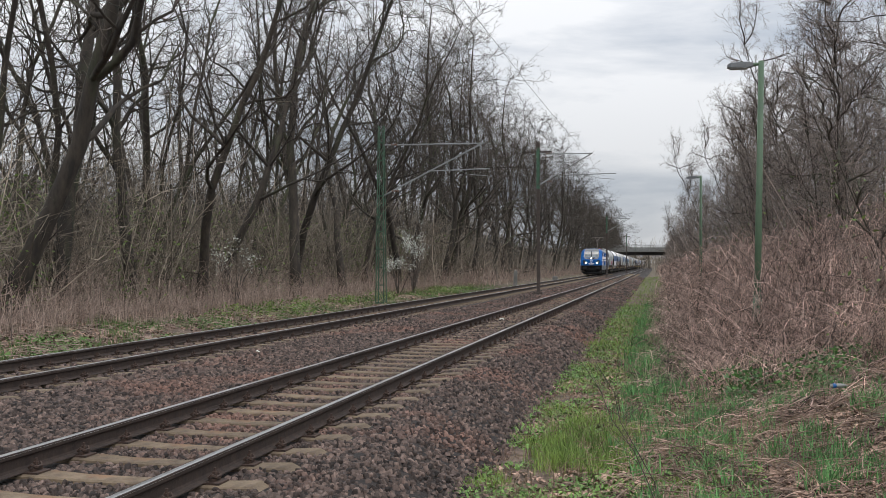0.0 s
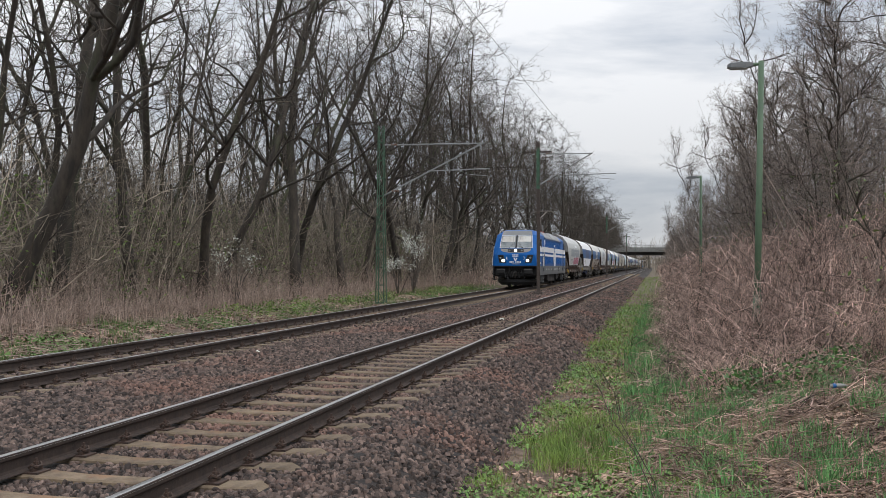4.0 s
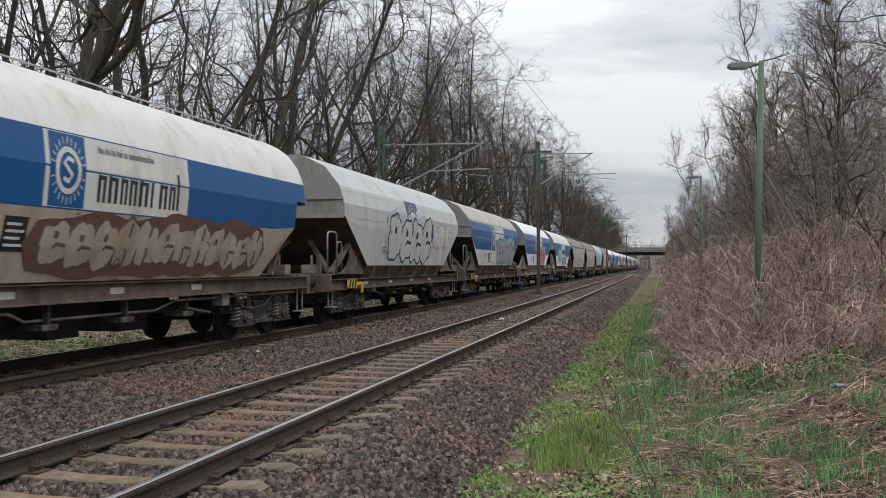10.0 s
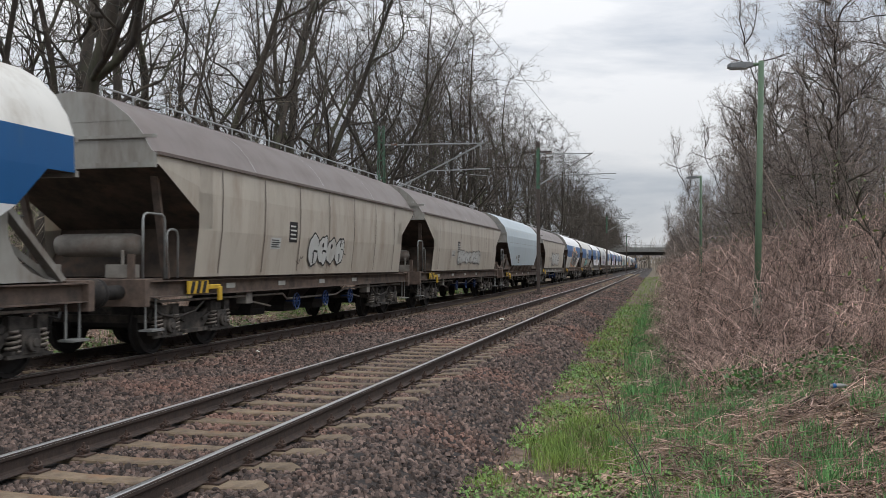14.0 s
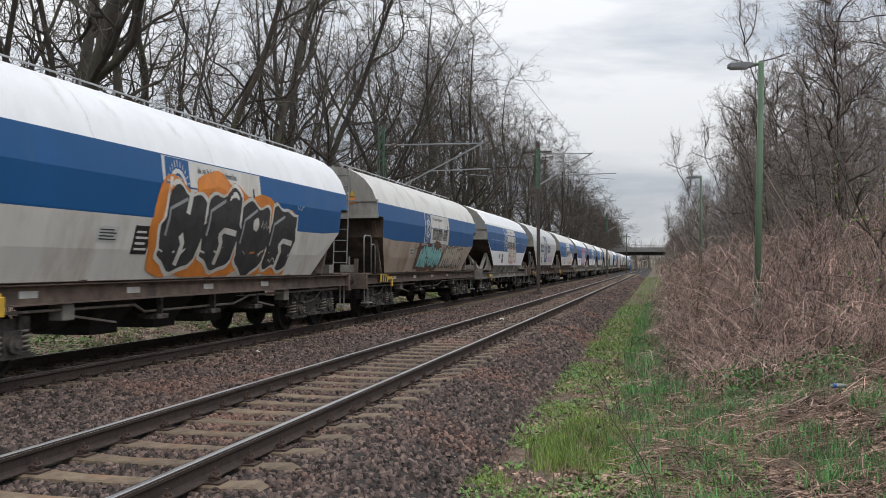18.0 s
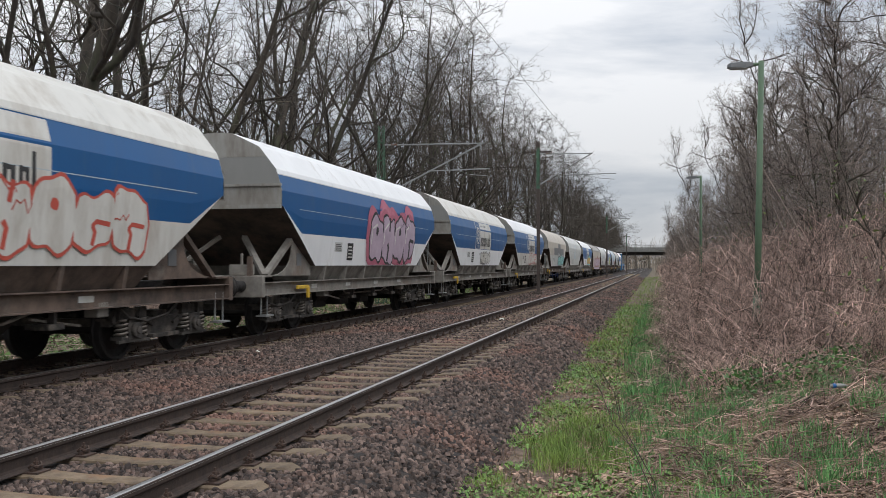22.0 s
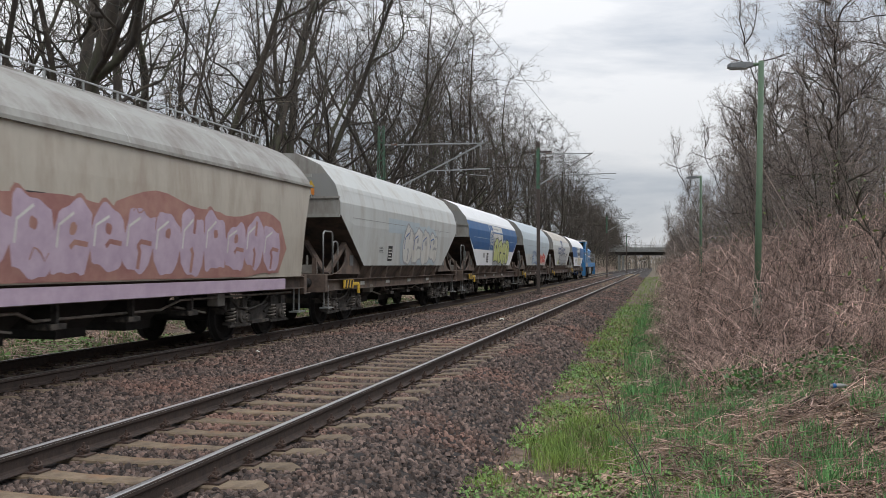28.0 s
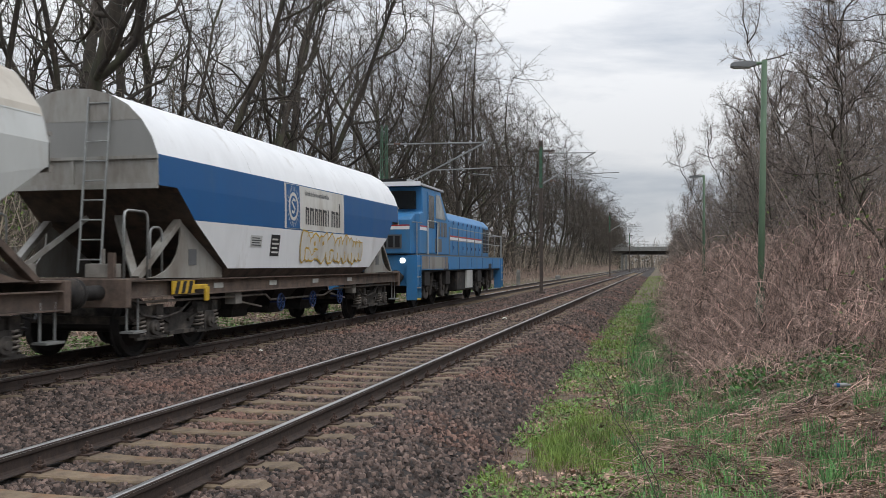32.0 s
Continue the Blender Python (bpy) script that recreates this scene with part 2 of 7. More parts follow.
# ---- shape builders ----
class Shape:
    """Collects points and faces of one part."""

    def __init__(self):
        self.v, self.f, self.k = [], [], []

    def add(self, pts, faces, slot=0):
        o = len(self.v)
        self.v.extend([tuple(p) for p in pts])
        self.f.extend([tuple(i + o for i in q) for q in faces])
        self.k.extend([slot] * len(faces))
        return self

    def box(self, x0, x1, y0, y1, z0, z1, slot=0):
        p = [(x, y, z) for z in (z0, z1) for x, y in ((x0, y0), (x1, y0), (x1, y1), (x0, y1))]
        return self.add(p, [(3, 2, 1, 0), (4, 5, 6, 7), (0, 1, 5, 4), (1, 2, 6, 5), (2, 3, 7, 6), (3, 0, 4, 7)], slot)

    def bar(self, a, b, w, h=None, slot=0):
        """A square bar from a to b."""
        h = h or w
        a, b = Vector(a), Vector(b)
        d = (b - a).normalized()
        s = d.cross(Vector((0, 0, 1)))
        s = s.normalized() if s.length > 1e-3 else Vector((1, 0, 0))
        u = s.cross(d)
        p = [e + s * (i * w / 2) + u * (j * h / 2) for e in (a, b) for i, j in ((-1, -1), (1, -1), (1, 1), (-1, 1))]
        return self.add(p, [(0, 1, 2, 3), (7, 6, 5, 4), (0, 4, 5, 1), (1, 5, 6, 2), (2, 6, 7, 3), (3, 7, 4, 0)], slot)

    def tube(self, pts, radii, sides=6, slot=0, cap=True):
        """A round pipe through pts."""
        pts = [Vector(p) for p in pts]
        if not hasattr(radii, "__len__"):
            radii = [radii] * len(pts)
        rings, s = [], None
        for i, p in enumerate(pts):
            d = (pts[min(i + 1, len(pts) - 1)] - pts[max(i - 1, 0)]).normalized()
            if s is None:
                s = d.cross(Vector((0.31, 0.95, 0.05)))
                if s.length < 0.1:
                    s = d.cross(Vector((1, 0, 0.2)))
            s = (s - d * s.dot(d)).normalized()
            u = d.cross(s)
            rings.append([p + (s * math.cos(a) + u * math.sin(a)) * radii[i] for a in (math.tau * j / sides for j in range(sides))])
        fs = []
        for i in range(len(pts) - 1):
            for j in range(sides):
                k = (j + 1) % sides
                fs.append((i * sides + j, i * sides + k, (i + 1) * sides + k, (i + 1) * sides + j))
        if cap:
            fs += [tuple(range(sides))[::-1], tuple((len(pts) - 1) * sides + j for j in range(sides))]
        return self.add([q for r in rings for q in r], fs, slot)

    def prism(self, poly, lo, hi, axis="y", slot=0):
        """A polygon pushed from lo to hi along an axis. poly: (x, z) for y, (y, z) for x, (x, y) for z."""
        n = len(poly)
        place = {"y": lambda a, b, t: (a, t, b), "x": lambda a, b, t: (t, a, b), "z": lambda a, b, t: (a, b, t)}[axis]
        p = [place(a, b, t) for t in (lo, hi) for a, b in poly]
        fs = [tuple(range(n)), tuple(range(2 * n - 1, n - 1, -1))]
        fs += [(i + n, (i + 1) % n + n, (i + 1) % n, i) for i in range(n)]
        return self.add(p, fs, slot)

    def loft(self, rings, slot=0, caps=True, closed=True):
        n = len(rings[0])
        fs = []
        for i in range(len(rings) - 1):
            for j in range(n if closed else n - 1):
                k = (j + 1) % n
                fs.append((i * n + j, i * n + k, (i + 1) * n + k, (i + 1) * n + j))
        if caps:
            fs += [tuple(range(n))[::-1], tuple((len(rings) - 1) * n + j for j in range(n))]
        return self.add([p for r in rings for p in r], fs, slot)

    def disc(self, c, r, half, sides=20, axis="x", slot=0, bore=0.0):
        """A round plate about an axis."""
        t = {"x": lambda a, b, s: (c[0] + s, c[1] + a, c[2] + b), "y": lambda a, b, s: (c[0] + a, c[1] + s, c[2] + b),
             "z": lambda a, b, s: (c[0] + a, c[1] + b, c[2] + s)}[axis]
        an = [math.tau * i / sides for i in range(sides)]
        if not bore:
            return self.loft([[t(r * math.cos(a), r * math.sin(a), s) for a in an] for s in (-half, half)], slot)
        rings = [[t(q * math.cos(a), q * math.sin(a), s) for a in an] for q, s in ((bore, -half), (r, -half), (r, half), (bore, half), (bore, -half))]
        return self.loft(rings, slot, caps=False)

    def coil(self, c, r, wire, height, turns, sides=5, slot=0):
        n = int(turns * 9)
        pts = [(c[0] + r * math.cos(math.tau * turns * i / n), c[1] + r * math.sin(math.tau * turns * i / n), c[2] + height * i / n) for i in range(n + 1)]
        return self.tube(pts, wire, sides, slot)

    def turned(self, profile, c, axis="z", sides=16, slot=0):
        """A turned body: (radius, offset) pairs about an axis."""
        t = {"z": lambda a, b, s: (c[0] + a, c[1] + b, c[2] + s), "y": lambda a, b, s: (c[0] + a, c[1] + s, c[2] + b), "x": lambda a, b, s: (c[0] + s, c[1] + a, c[2] + b)}[axis]
        an = [math.tau * i / sides for i in range(sides)]
        return self.loft([[t(r * math.cos(a), r * math.sin(a), s) for a in an] for r, s in profile], slot)

    def mesh(self, name, mats, smooth=False, bevel=0.0):
        me = bpy.data.meshes.new(name)
        me.from_pydata(self.v, [], self.f)
        for m in (mats if isinstance(mats, (list, tuple)) else [mats]):
            me.materials.append(m)
        if any(self.k):
            me.polygons.foreach_set("material_index", self.k)
        bm = bmesh.new()
        bm.from_mesh(me)
        bmesh.ops.recalc_face_normals(bm, faces=bm.faces)
        if bevel:
            bmesh.ops.bevel(bm, geom=bm.edges[:], offset=bevel, segments=1, affect="EDGES", clamp_overlap=True)
        bm.to_mesh(me)
        bm.free()
        if smooth:
            me.polygons.foreach_set("use_smooth", [True] * len(me.polygons))
        me.update()
        return me


def part(name, shape, mats, parent, label="", at=None, smooth=False, bevel=0.0):
    """One mesh object under a thing or a part."""
    me = shape if isinstance(shape, bpy.types.Mesh) else shape.mesh(name, mats, smooth, bevel)
    ob = new(name, me)
    ob.parent = parent
    if at is not None:
        ob.matrix_basis = at
    if label:
        ob["label"] = label
    return ob


def thing(name, label, category, m=None, group="", kind=""):
    ob = new(name)
    ob.empty_display_size = 0.2
    if m is not None:
        ob.matrix_basis = m
    return tagged(ob, label, category, group, kind)


def quick_mesh(name, verts, faces, mats, smooth=False):
    """A large mesh from arrays of points and of equal faces."""
    verts, faces = np.asarray(verts, float), np.asarray(faces, int)
    me = bpy.data.meshes.new(name)
    k = faces.shape[1]
    me.vertices.add(len(verts))
    me.vertices.foreach_set("co", verts.ravel())
    me.loops.add(faces.size)
    me.loops.foreach_set("vertex_index", faces.ravel())
    me.polygons.add(len(faces))
    me.polygons.foreach_set("loop_start", np.arange(0, faces.size, k))
    me.polygons.foreach_set("loop_total", np.full(len(faces), k))
    for m in (mats if isinstance(mats, (list, tuple)) else [mats]):
        me.materials.append(m)
    if smooth:
        me.polygons.foreach_set("use_smooth", np.full(len(faces), True))
    me.update(calc_edges=True)
    me.validate()
    return me


def strands(paths, radii, sides=3):
    """Arrays of thin stems: paths (n, k, 3) points, radii (n, k). Returns points and faces. Two sides make the finest twigs."""
    paths, radii = np.asarray(paths, float), np.asarray(radii, float)
    n, k, _ = paths.shape
    d = np.gradient(paths, axis=1)
    d /= np.linalg.norm(d, axis=2, keepdims=True) + 1e-9
    ref = np.broadcast_to(np.array([0.37, 0.61, 0.2]), d.shape)
    s = np.cross(d, ref)
    s /= np.linalg.norm(s, axis=2, keepdims=True) + 1e-9
    u = np.cross(d, s)
    a = np.arange(sides) * math.tau / sides
    ring = paths[:, :, None, :] + (s[:, :, None, :] * np.cos(a)[None, None, :, None] + u[:, :, None, :] * np.sin(a)[None, None, :, None]) * radii[:, :, None, None]
    base = np.arange(n)[:, None, None] * (k * sides)
    i, j = np.arange(k - 1)[None, :, None], np.arange(1 if sides == 2 else sides)[None, None, :]
    j2 = (j + 1) % sides
    f = np.stack([base + i * sides + j, base + i * sides + j2, base + (i + 1) * sides + j2, base + (i + 1) * sides + j], -1)
    return ring.reshape(-1, 3), f.reshape(-1, 4)


# ---- ground ----
NEAR, FAR = -4.03, -8.75          # centre lines of the two tracks
rng = np.random.default_rng(7)


def bumps(x, y, s, seed=0.0):
    """Soft unevenness, about -1 to 1."""
    return (np.sin(x * s + 1.3 + seed) * np.cos(y * s * 0.83 + 0.4 + seed * 2) + 0.6 * np.sin(x * s * 2.1 + y * s * 1.7 + seed * 3)
            + 0.4 * np.cos(y * s * 3.3 - x * s * 2.7 + seed)) / 2.0


def ground_z(x, y):
    x, y = np.asarray(x, float), np.asarray(y, float)
    left = np.interp(-x, [0, 1.6, 11.2, 12.2, 14.5, 17.0, 22.0, 60.0], [0, 0, 0, 0.0, 0.12, 0.42, 0.6, 0.9])
    right = np.interp(x, [0, 0.7, 1.6, 3.0, 5.0, 9.0, 40.0], [0, 0.0, 0.14, 0.50, 0.85, 1.1, 1.5])
    z = -0.46 + left + right
    wild = np.clip((np.abs(x + 6.3) - 5.2) / 1.5, 0, 1)
    return z + wild * (0.05 * bumps(x, y, 1.7) + 0.05 * bumps(x, y, 0.5, 2.0)) - (1 - wild) * 0.04


def axis_cells(spans):
    out = []
    for a, b, step in spans:
        out.extend(np.arange(a, b, step))
    return np.array(out + [spans[-1][1]])


gx = axis_cells([(-900, -100, 80), (-100, -30, 7), (-30, -10, 0.6), (-10, -2, 2.0), (-2, 8, 0.22), (8, 30, 2.2), (30, 100, 14), (100, 900, 100)])
gy = axis_cells([(-120, -4, 8), (-4, 4, 1), (4, 24, 0.25), (24, 60, 0.8), (60, 160, 4), (160, 500, 20), (500, 3000, 250)])
GX, GY = np.meshgrid(gx, gy)
gv = np.stack([GX, GY, ground_z(GX, GY)], -1).reshape(-1, 3)
cols = len(gx)
gi, gj = np.meshgrid(np.arange(len(gy) - 1), np.arange(cols - 1), indexing="ij")
gf = np.stack([gi * cols + gj, gi * cols + gj + 1, (gi + 1) * cols + gj + 1, (gi + 1) * cols + gj], -1).reshape(-1, 4)
ground = new("ground", quick_mesh("ground", gv, gf, M["soil"], True))
tagged(ground, "brown leaf-strewn soil beside the railway with patches of green", "ground", kind="structure")

# ballast bed: two levels of crushed stone with sloping shoulders
bx = np.array([-11.7, -10.7, -10.1, -9.4, -8.75, -8.05, -7.3, -6.3, -5.4, -4.7, -4.03, -3.3, -2.65, -2.2, -1.55])
bz = np.array([-0.50, -0.24, -0.20, -0.210, -0.215, -0.210, -0.20, -0.23, -0.20, -0.210, -0.217, -0.210, -0.19, -0.23, -0.50])
by = axis_cells([(-60, 3, 3), (3, 30, 0.3), (30, 100, 2), (100, 1500, 50)])
BX, BY = np.meshgrid(np.interp(np.arange(0, 14.01, 0.25), np.arange(15), bx), by)
BZ = np.interp(BX, bx, bz) + 0.015 * bumps(BX, BY, 5.0) * (BY < 100)
bc = BX.shape[1]
bi, bj = np.meshgrid(np.arange(len(by) - 1), np.arange(bc - 1), indexing="ij")
bf = np.stack([bi * bc + bj, bi * bc + bj + 1, (bi + 1) * bc + bj + 1, (bi + 1) * bc + bj], -1).reshape(-1, 4)
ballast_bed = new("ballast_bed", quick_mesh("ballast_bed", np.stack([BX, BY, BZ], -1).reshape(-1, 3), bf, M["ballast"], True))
tagged(ballast_bed, "dark reddish-brown ballast bed under two railway tracks, shade of the stone gaps in its colour", "ballast", kind="structure")


def scatter_stones(name, n, x0, x1, y0, y1, size, seed, parent):
    """Loose broken stones, each a small lump of its own."""
    r = np.random.default_rng(seed)
    y = y0 + (y1 - y0) * r.random(n) ** 1.55
    x = x0 + (x1 - x0) * r.random(n)
    keep = np.ones(n, bool)
    for c in (NEAR, FAR):
        for s in (-0.753, 0.753):
            keep &= np.abs(x - c - s) > 0.085
        on = (np.abs(x - c) < 1.3) & (np.abs((y - 6.105 + 0.315 - (0.2 if c == FAR else 0.0)) % 0.63 - 0.315) < 0.105)
        keep &= ~on
    x, y = x[keep], y[keep]
    n = len(x)
    z = np.interp(x, bx, bz)
    base = np.array([(-1, -1, -1), (1, -1, -1), (1, 1, -1), (-1, 1, -1), (-1, -1, 1), (1, -1, 1), (1, 1, 1), (-1, 1, 1)], float) * 0.5
    v = base[None] * (1 + 0.55 * (r.random((n, 8, 3)) - 0.5))
    v[:, 4:, :2] *= (0.45 + 0.4 * r.random((n, 1, 1)))
    sz = size * (0.55 + 0.75 * r.random((n, 1, 3)))
    v *= sz
    a, b = r.random(n) * math.tau, (r.random(n) - 0.5) * 1.6
    ca, sa, cb, sb = np.cos(a), np.sin(a), np.cos(b), np.sin(b)
    R = np.zeros((n, 3, 3))
    R[:, 0, 0], R[:, 0, 1], R[:, 1, 0], R[:, 1, 1], R[:, 2, 2] = ca, -sa, sa, ca, 1
    T = np.zeros((n, 3, 3))
    T[:, 0, 0], T[:, 1, 1], T[:, 1, 2], T[:, 2, 1], T[:, 2, 2] = 1, cb, -sb, sb, cb
    v = np.einsum("nij,nkj->nki", R @ T, v)
    v += np.stack([x, y, z + size * (-0.2 + 0.65 * r.random(n))], -1)[:, None]
    q = np.array([(4, 5, 6, 7), (0, 1, 5, 4), (1, 2, 6, 5), (2, 3, 7, 6), (3, 0, 4, 7)])
    f = (np.arange(n)[:, None, None] * 8 + q[None]).reshape(-1, 4)
    ob = new(name, quick_mesh(name, v.reshape(-1, 3), f, M["stone"]))
    ob.parent = parent
    return tagged(ob, "loose angular ballast stones, brown and grey", kind="stuff")


scatter_stones("ballast_stones", 52000, -7.6, -1.45, 4.0, 22.0, 0.041, 3, ballast_bed)
scatter_stones("ballast_stones", 17000, -11.4, -6.2, 9.0, 34.0, 0.058, 4, ballast_bed)
scatter_stones("ballast_stones", 16000, -7.2, -1.5, 18.0, 52.0, 0.066, 5, ballast_bed)
scatter_stones("ballast_stones", 9000, -7.2, -1.5, 46.0, 130.0, 0.095, 6, ballast_bed)


# ---- tracks ----
def rail_shape():
    """A flat-bottomed rail, head up, on its own centre line."""
    poly = [(-0.034, 0), (0.034, 0), (0.036, -0.012), (0.034, -0.038), (0.011, -0.052), (0.009, -0.125), (0.020, -0.142), (0.064, -0.152), (0.066, -0.16),
            (-0.066, -0.16), (-0.064, -0.152), (-0.020, -0.142), (-0.009, -0.125), (-0.011, -0.052), (-0.034, -0.038), (-0.036, -0.012)]
    s = Shape()
    s.prism(poly, -60, 1500, "y")
    crown = [(-0.0365, -0.013), (-0.032, -0.003), (-0.018, 0.004), (0.018, 0.004), (0.032, -0.003), (0.0365, -0.013)]
    s.loft([[(x, y, z) for x, z in crown] for y in (-60, 1500)], 1, caps=False, closed=False)
    return s


def sleeper_shape():
    """A concrete sleeper with a hollowed middle and sloping ends."""
    st = [(-1.30, 0.060), (-1.18, 0.0), (-0.95, -0.012), (-0.55, -0.012), (-0.25, -0.022), (0.25, -0.022), (0.55, -0.012), (0.95, -0.012), (1.18, 0.0), (1.30, 0.060)]
    rings = []
    for x, d in st:
        top = -0.172 + (d if d < 0 else -d) + 0.012
        w = 0.10 if abs(x) < 0.4 else 0.115
        rings.append([(x, -w - 0.03, -0.34), (x, -w, top - 0.012), (x, -w + 0.02, top), (x, w - 0.02, top), (x, w, top - 0.012), (x, w + 0.03, -0.34)])
    return Shape().loft(rings)


def fastening_shape():
    """Ribbed base plate with a clip and bolt on each side of the rail."""
    s = Shape()
    s.box(-0.17, 0.17, -0.08, 0.08, -0.172, -0.157)
    for k in (-1, 1):
        s.box(k * 0.10 - 0.018, k * 0.10 + 0.018, -0.055, 0.055, -0.158, -0.132)
        s.tube([(k * 0.072, -0.05, -0.128), (k * 0.098, -0.052, -0.105), (k * 0.125, -0.03, -0.125), (k * 0.125, 0.03, -0.125), (k * 0.098, 0.052, -0.105), (k * 0.072, 0.05, -0.128)], 0.013, 5)
        s.disc((k * 0.098, 0, -0.10), 0.021, 0.012, 6, "z")
        s.disc((k * 0.098, 0, -0.080), 0.012, 0.018, 6, "z")
    return s


me_rail = rail_shape().mesh("rail", [M["rail"], M["railtop"]])
me_sleeper = sleeper_shape().mesh("sleeper", M["sleeper"])
me_fast = fastening_shape().mesh("fastening", M["oldrust"])


def build_track(c, label, near_count, fast_count, first):
    t = thing("railway_track", label, "railway track", pose(c, 0, 0), "railway tracks", "structure")
    for s in (-0.753, 0.753):
        part("rail", me_rail, None, t, "worn steel rail with a polished head", pose(s, 0, 0))
    for i in range(near_count):
        y = first + 0.63 * i
        sl = part("sleeper", me_sleeper, None, t, at=pose(random.uniform(-0.015, 0.015), y + random.uniform(-0.012, 0.012), random.uniform(-0.006, 0.004), 0, 0, random.uniform(-0.4, 0.4)))
        if i < fast_count:
            for s in (-0.753, 0.753):
                part("rail_fastening", me_fast, None, sl, at=pose(s, 0, 0))
    rest_v, rest_f = [], []
    base_v = np.array([v.co for v in me_sleeper.vertices])
    base_f = [tuple(p.vertices) for p in me_sleeper.polygons if len(p.vertices) == 4]
    n = 170
    for i in range(near_count, near_count + n):
        o = len(rest_v) * len(base_v)
        rest_v.append(base_v + np.array([0, first + 0.63 * i, 0]))
        rest_f.extend([tuple(j + o for j in f) for f in base_f])
    ob = new("far_sleepers", quick_mesh("far_sleepers", np.concatenate(rest_v), rest_f, M["sleeper"]))
    ob.parent = t
    tagged(ob, "concrete sleepers running into the distance", kind="stuff")
    return t


build_track(NEAR, "railway track with concrete sleepers and worn rails in brown ballast", 90, 60, 6.105 - 0.63 * 4)
build_track(FAR, "second railway track with dark rails, used by the freight train", 80, 40, 6.105 + 0.2)


# ---- overhead line ----
def lattice_mast(x, y, z0, h):
    """Green lattice mast with a long bracket over the far track."""
    t = thing("catenary_mast", "green steel lattice catenary mast at the wood's edge", "catenary mast", pose(x, y, z0))
    w0, w1 = 0.19, 0.11
    for i, j in ((-1, -1), (1, -1), (1, 1), (-1, 1)):
        part("corner_post", Shape().bar((i * w0, j * w0, 0), (i * w1, j * w1, h), 0.036), M["greenmast"], t)
    n = 10
    for k in range(n):
        a, b = k / n, (k + 1) / n
        wa, wb = w0 + (w1 - w0) * a, w0 + (w1 - w0) * b
        for s in (-1, 1):
            part("lattice_brace", Shape().bar((-wa * (1 if k % 2 else -1), s * wa, a * h), (wb * (1 if k % 2 else -1), s * wb, b * h), 0.019), M["greenmast"], t)
        part("batten_plate", Shape().box(-wa - 0.02, wa + 0.02, -wa - 0.025, -wa + 0.005, a * h, a * h + 0.05), M["greenmast"], t)
    return t


def bracket(parent, x0, x1, z_top, z_low, z_arm, x_arm, zs):
    """A hinged arm: top tie, slanting strut, insulators and the registration tube."""
    part("top_tie", Shape().tube([(x0, 0, z_top), (x1, 0, z_top - 0.06)], 0.03, 6), M["galv"], parent)
    part("strut", Shape().tube([(x0, 0, z_low), (x1 + zs * 0.1, 0, z_top - 0.02)], 0.035, 6), M["galv"], parent)
    part("registration_tube", Shape().tube([(x0 + (x1 - x0) * 0.45, 0, z_arm), (x_arm, 0, z_arm + 0.04)], 0.025, 6), M["galv"], parent)
    part("steady_arm", Shape().tube([(x_arm - zs * 0.9, 0, z_arm - 0.2), (x_arm - zs * 0.1, 0, z_arm - 0.28)], 0.016, 5), M["galv"], parent)
    for z, xa in ((z_top, x0 + zs * 0.35), (z_low + (z_top - z_low) * 0.08, x0 + zs * 0.4)):
        ins = Shape()
        for k in range(5):
            ins.disc((xa + zs * 0.06 * k, 0, z), 0.055 if k % 2 == 0 else 0.035, 0.02, 8, "x")
        part("insulator", ins, M["rust"], parent)


mast_a = lattice_mast(-12.15, 39.3, -0.3, 8.05)
bracket(mast_a, 0.15, 4.65, 7.18, 4.9, 5.95, 5.0, 1)


def beam_mast(x, y, z0, h, arms):
    t = thing("catenary_mast", "dark rusted steel beam mast standing between the tracks", "catenary mast", pose(x, y, z0), "steel beam catenary masts")
    s = Shape()
    s.prism([(-0.085, -0.095), (0.085, -0.095), (0.085, -0.08), (0.008, -0.08), (0.008, 0.08), (0.085, 0.08), (0.085, 0.095), (-0.085, 0.095), (-0.085, 0.08), (-0.008, 0.08), (-0.008, -0.08), (-0.085, -0.08)], 0, h, "z", 0)
    part("mast_beam", s, M["darkmast"], t)
    for e in (-1, 1):
        part("paint_coat", Shape().box(-0.087, 0.087, e * 0.0965 - 0.002, e * 0.0965 + 0.002, h - 2.6, h), M["greenmast"], t, "worn green paint on the upper mast")
    part("foot_plate", Shape().box(-0.25, 0.25, -0.22, 0.22, -0.12, 0.03), M["darkmast"], t)
    part("mast_cap", Shape().box(-0.10, 0.10, -0.11, 0.11, h - 0.35, h), M["darkmast"], t)
    part("cross_bracket", Shape().box(-0.75, 0.75, -0.05, 0.05, h - 0.62, h - 0.54), M["darkmast"], t)
    if arms:
        bracket(t, 0.12, 2.85, 7.62, 5.95, 6.42, 4.2, 1)
    return t


MX = -6.3
beam_mast(MX, 49.5, -0.08, 8.3, True)
beam_mast(MX, 120.0, -0.08, 8.3, True)
beam_mast(MX, 200.0, -0.08, 8.3, True)
beam_mast(MX, 280.0, -0.08, 8.3, True)


def wire_line(name, x0, z_sup, sag, spans, radius, label):
    t = thing(name, label, "overhead wire", pose(0, 0, 0))
    for a, b in spans:
        pts = [(x0, a + (b - a) * k / 10, z_sup - sag * 4 * (k / 10) * (1 - k / 10)) for k in range(11)]
        part("wire_span", Shape().tube(pts, radius, 4), M["wire"], t)
    return t


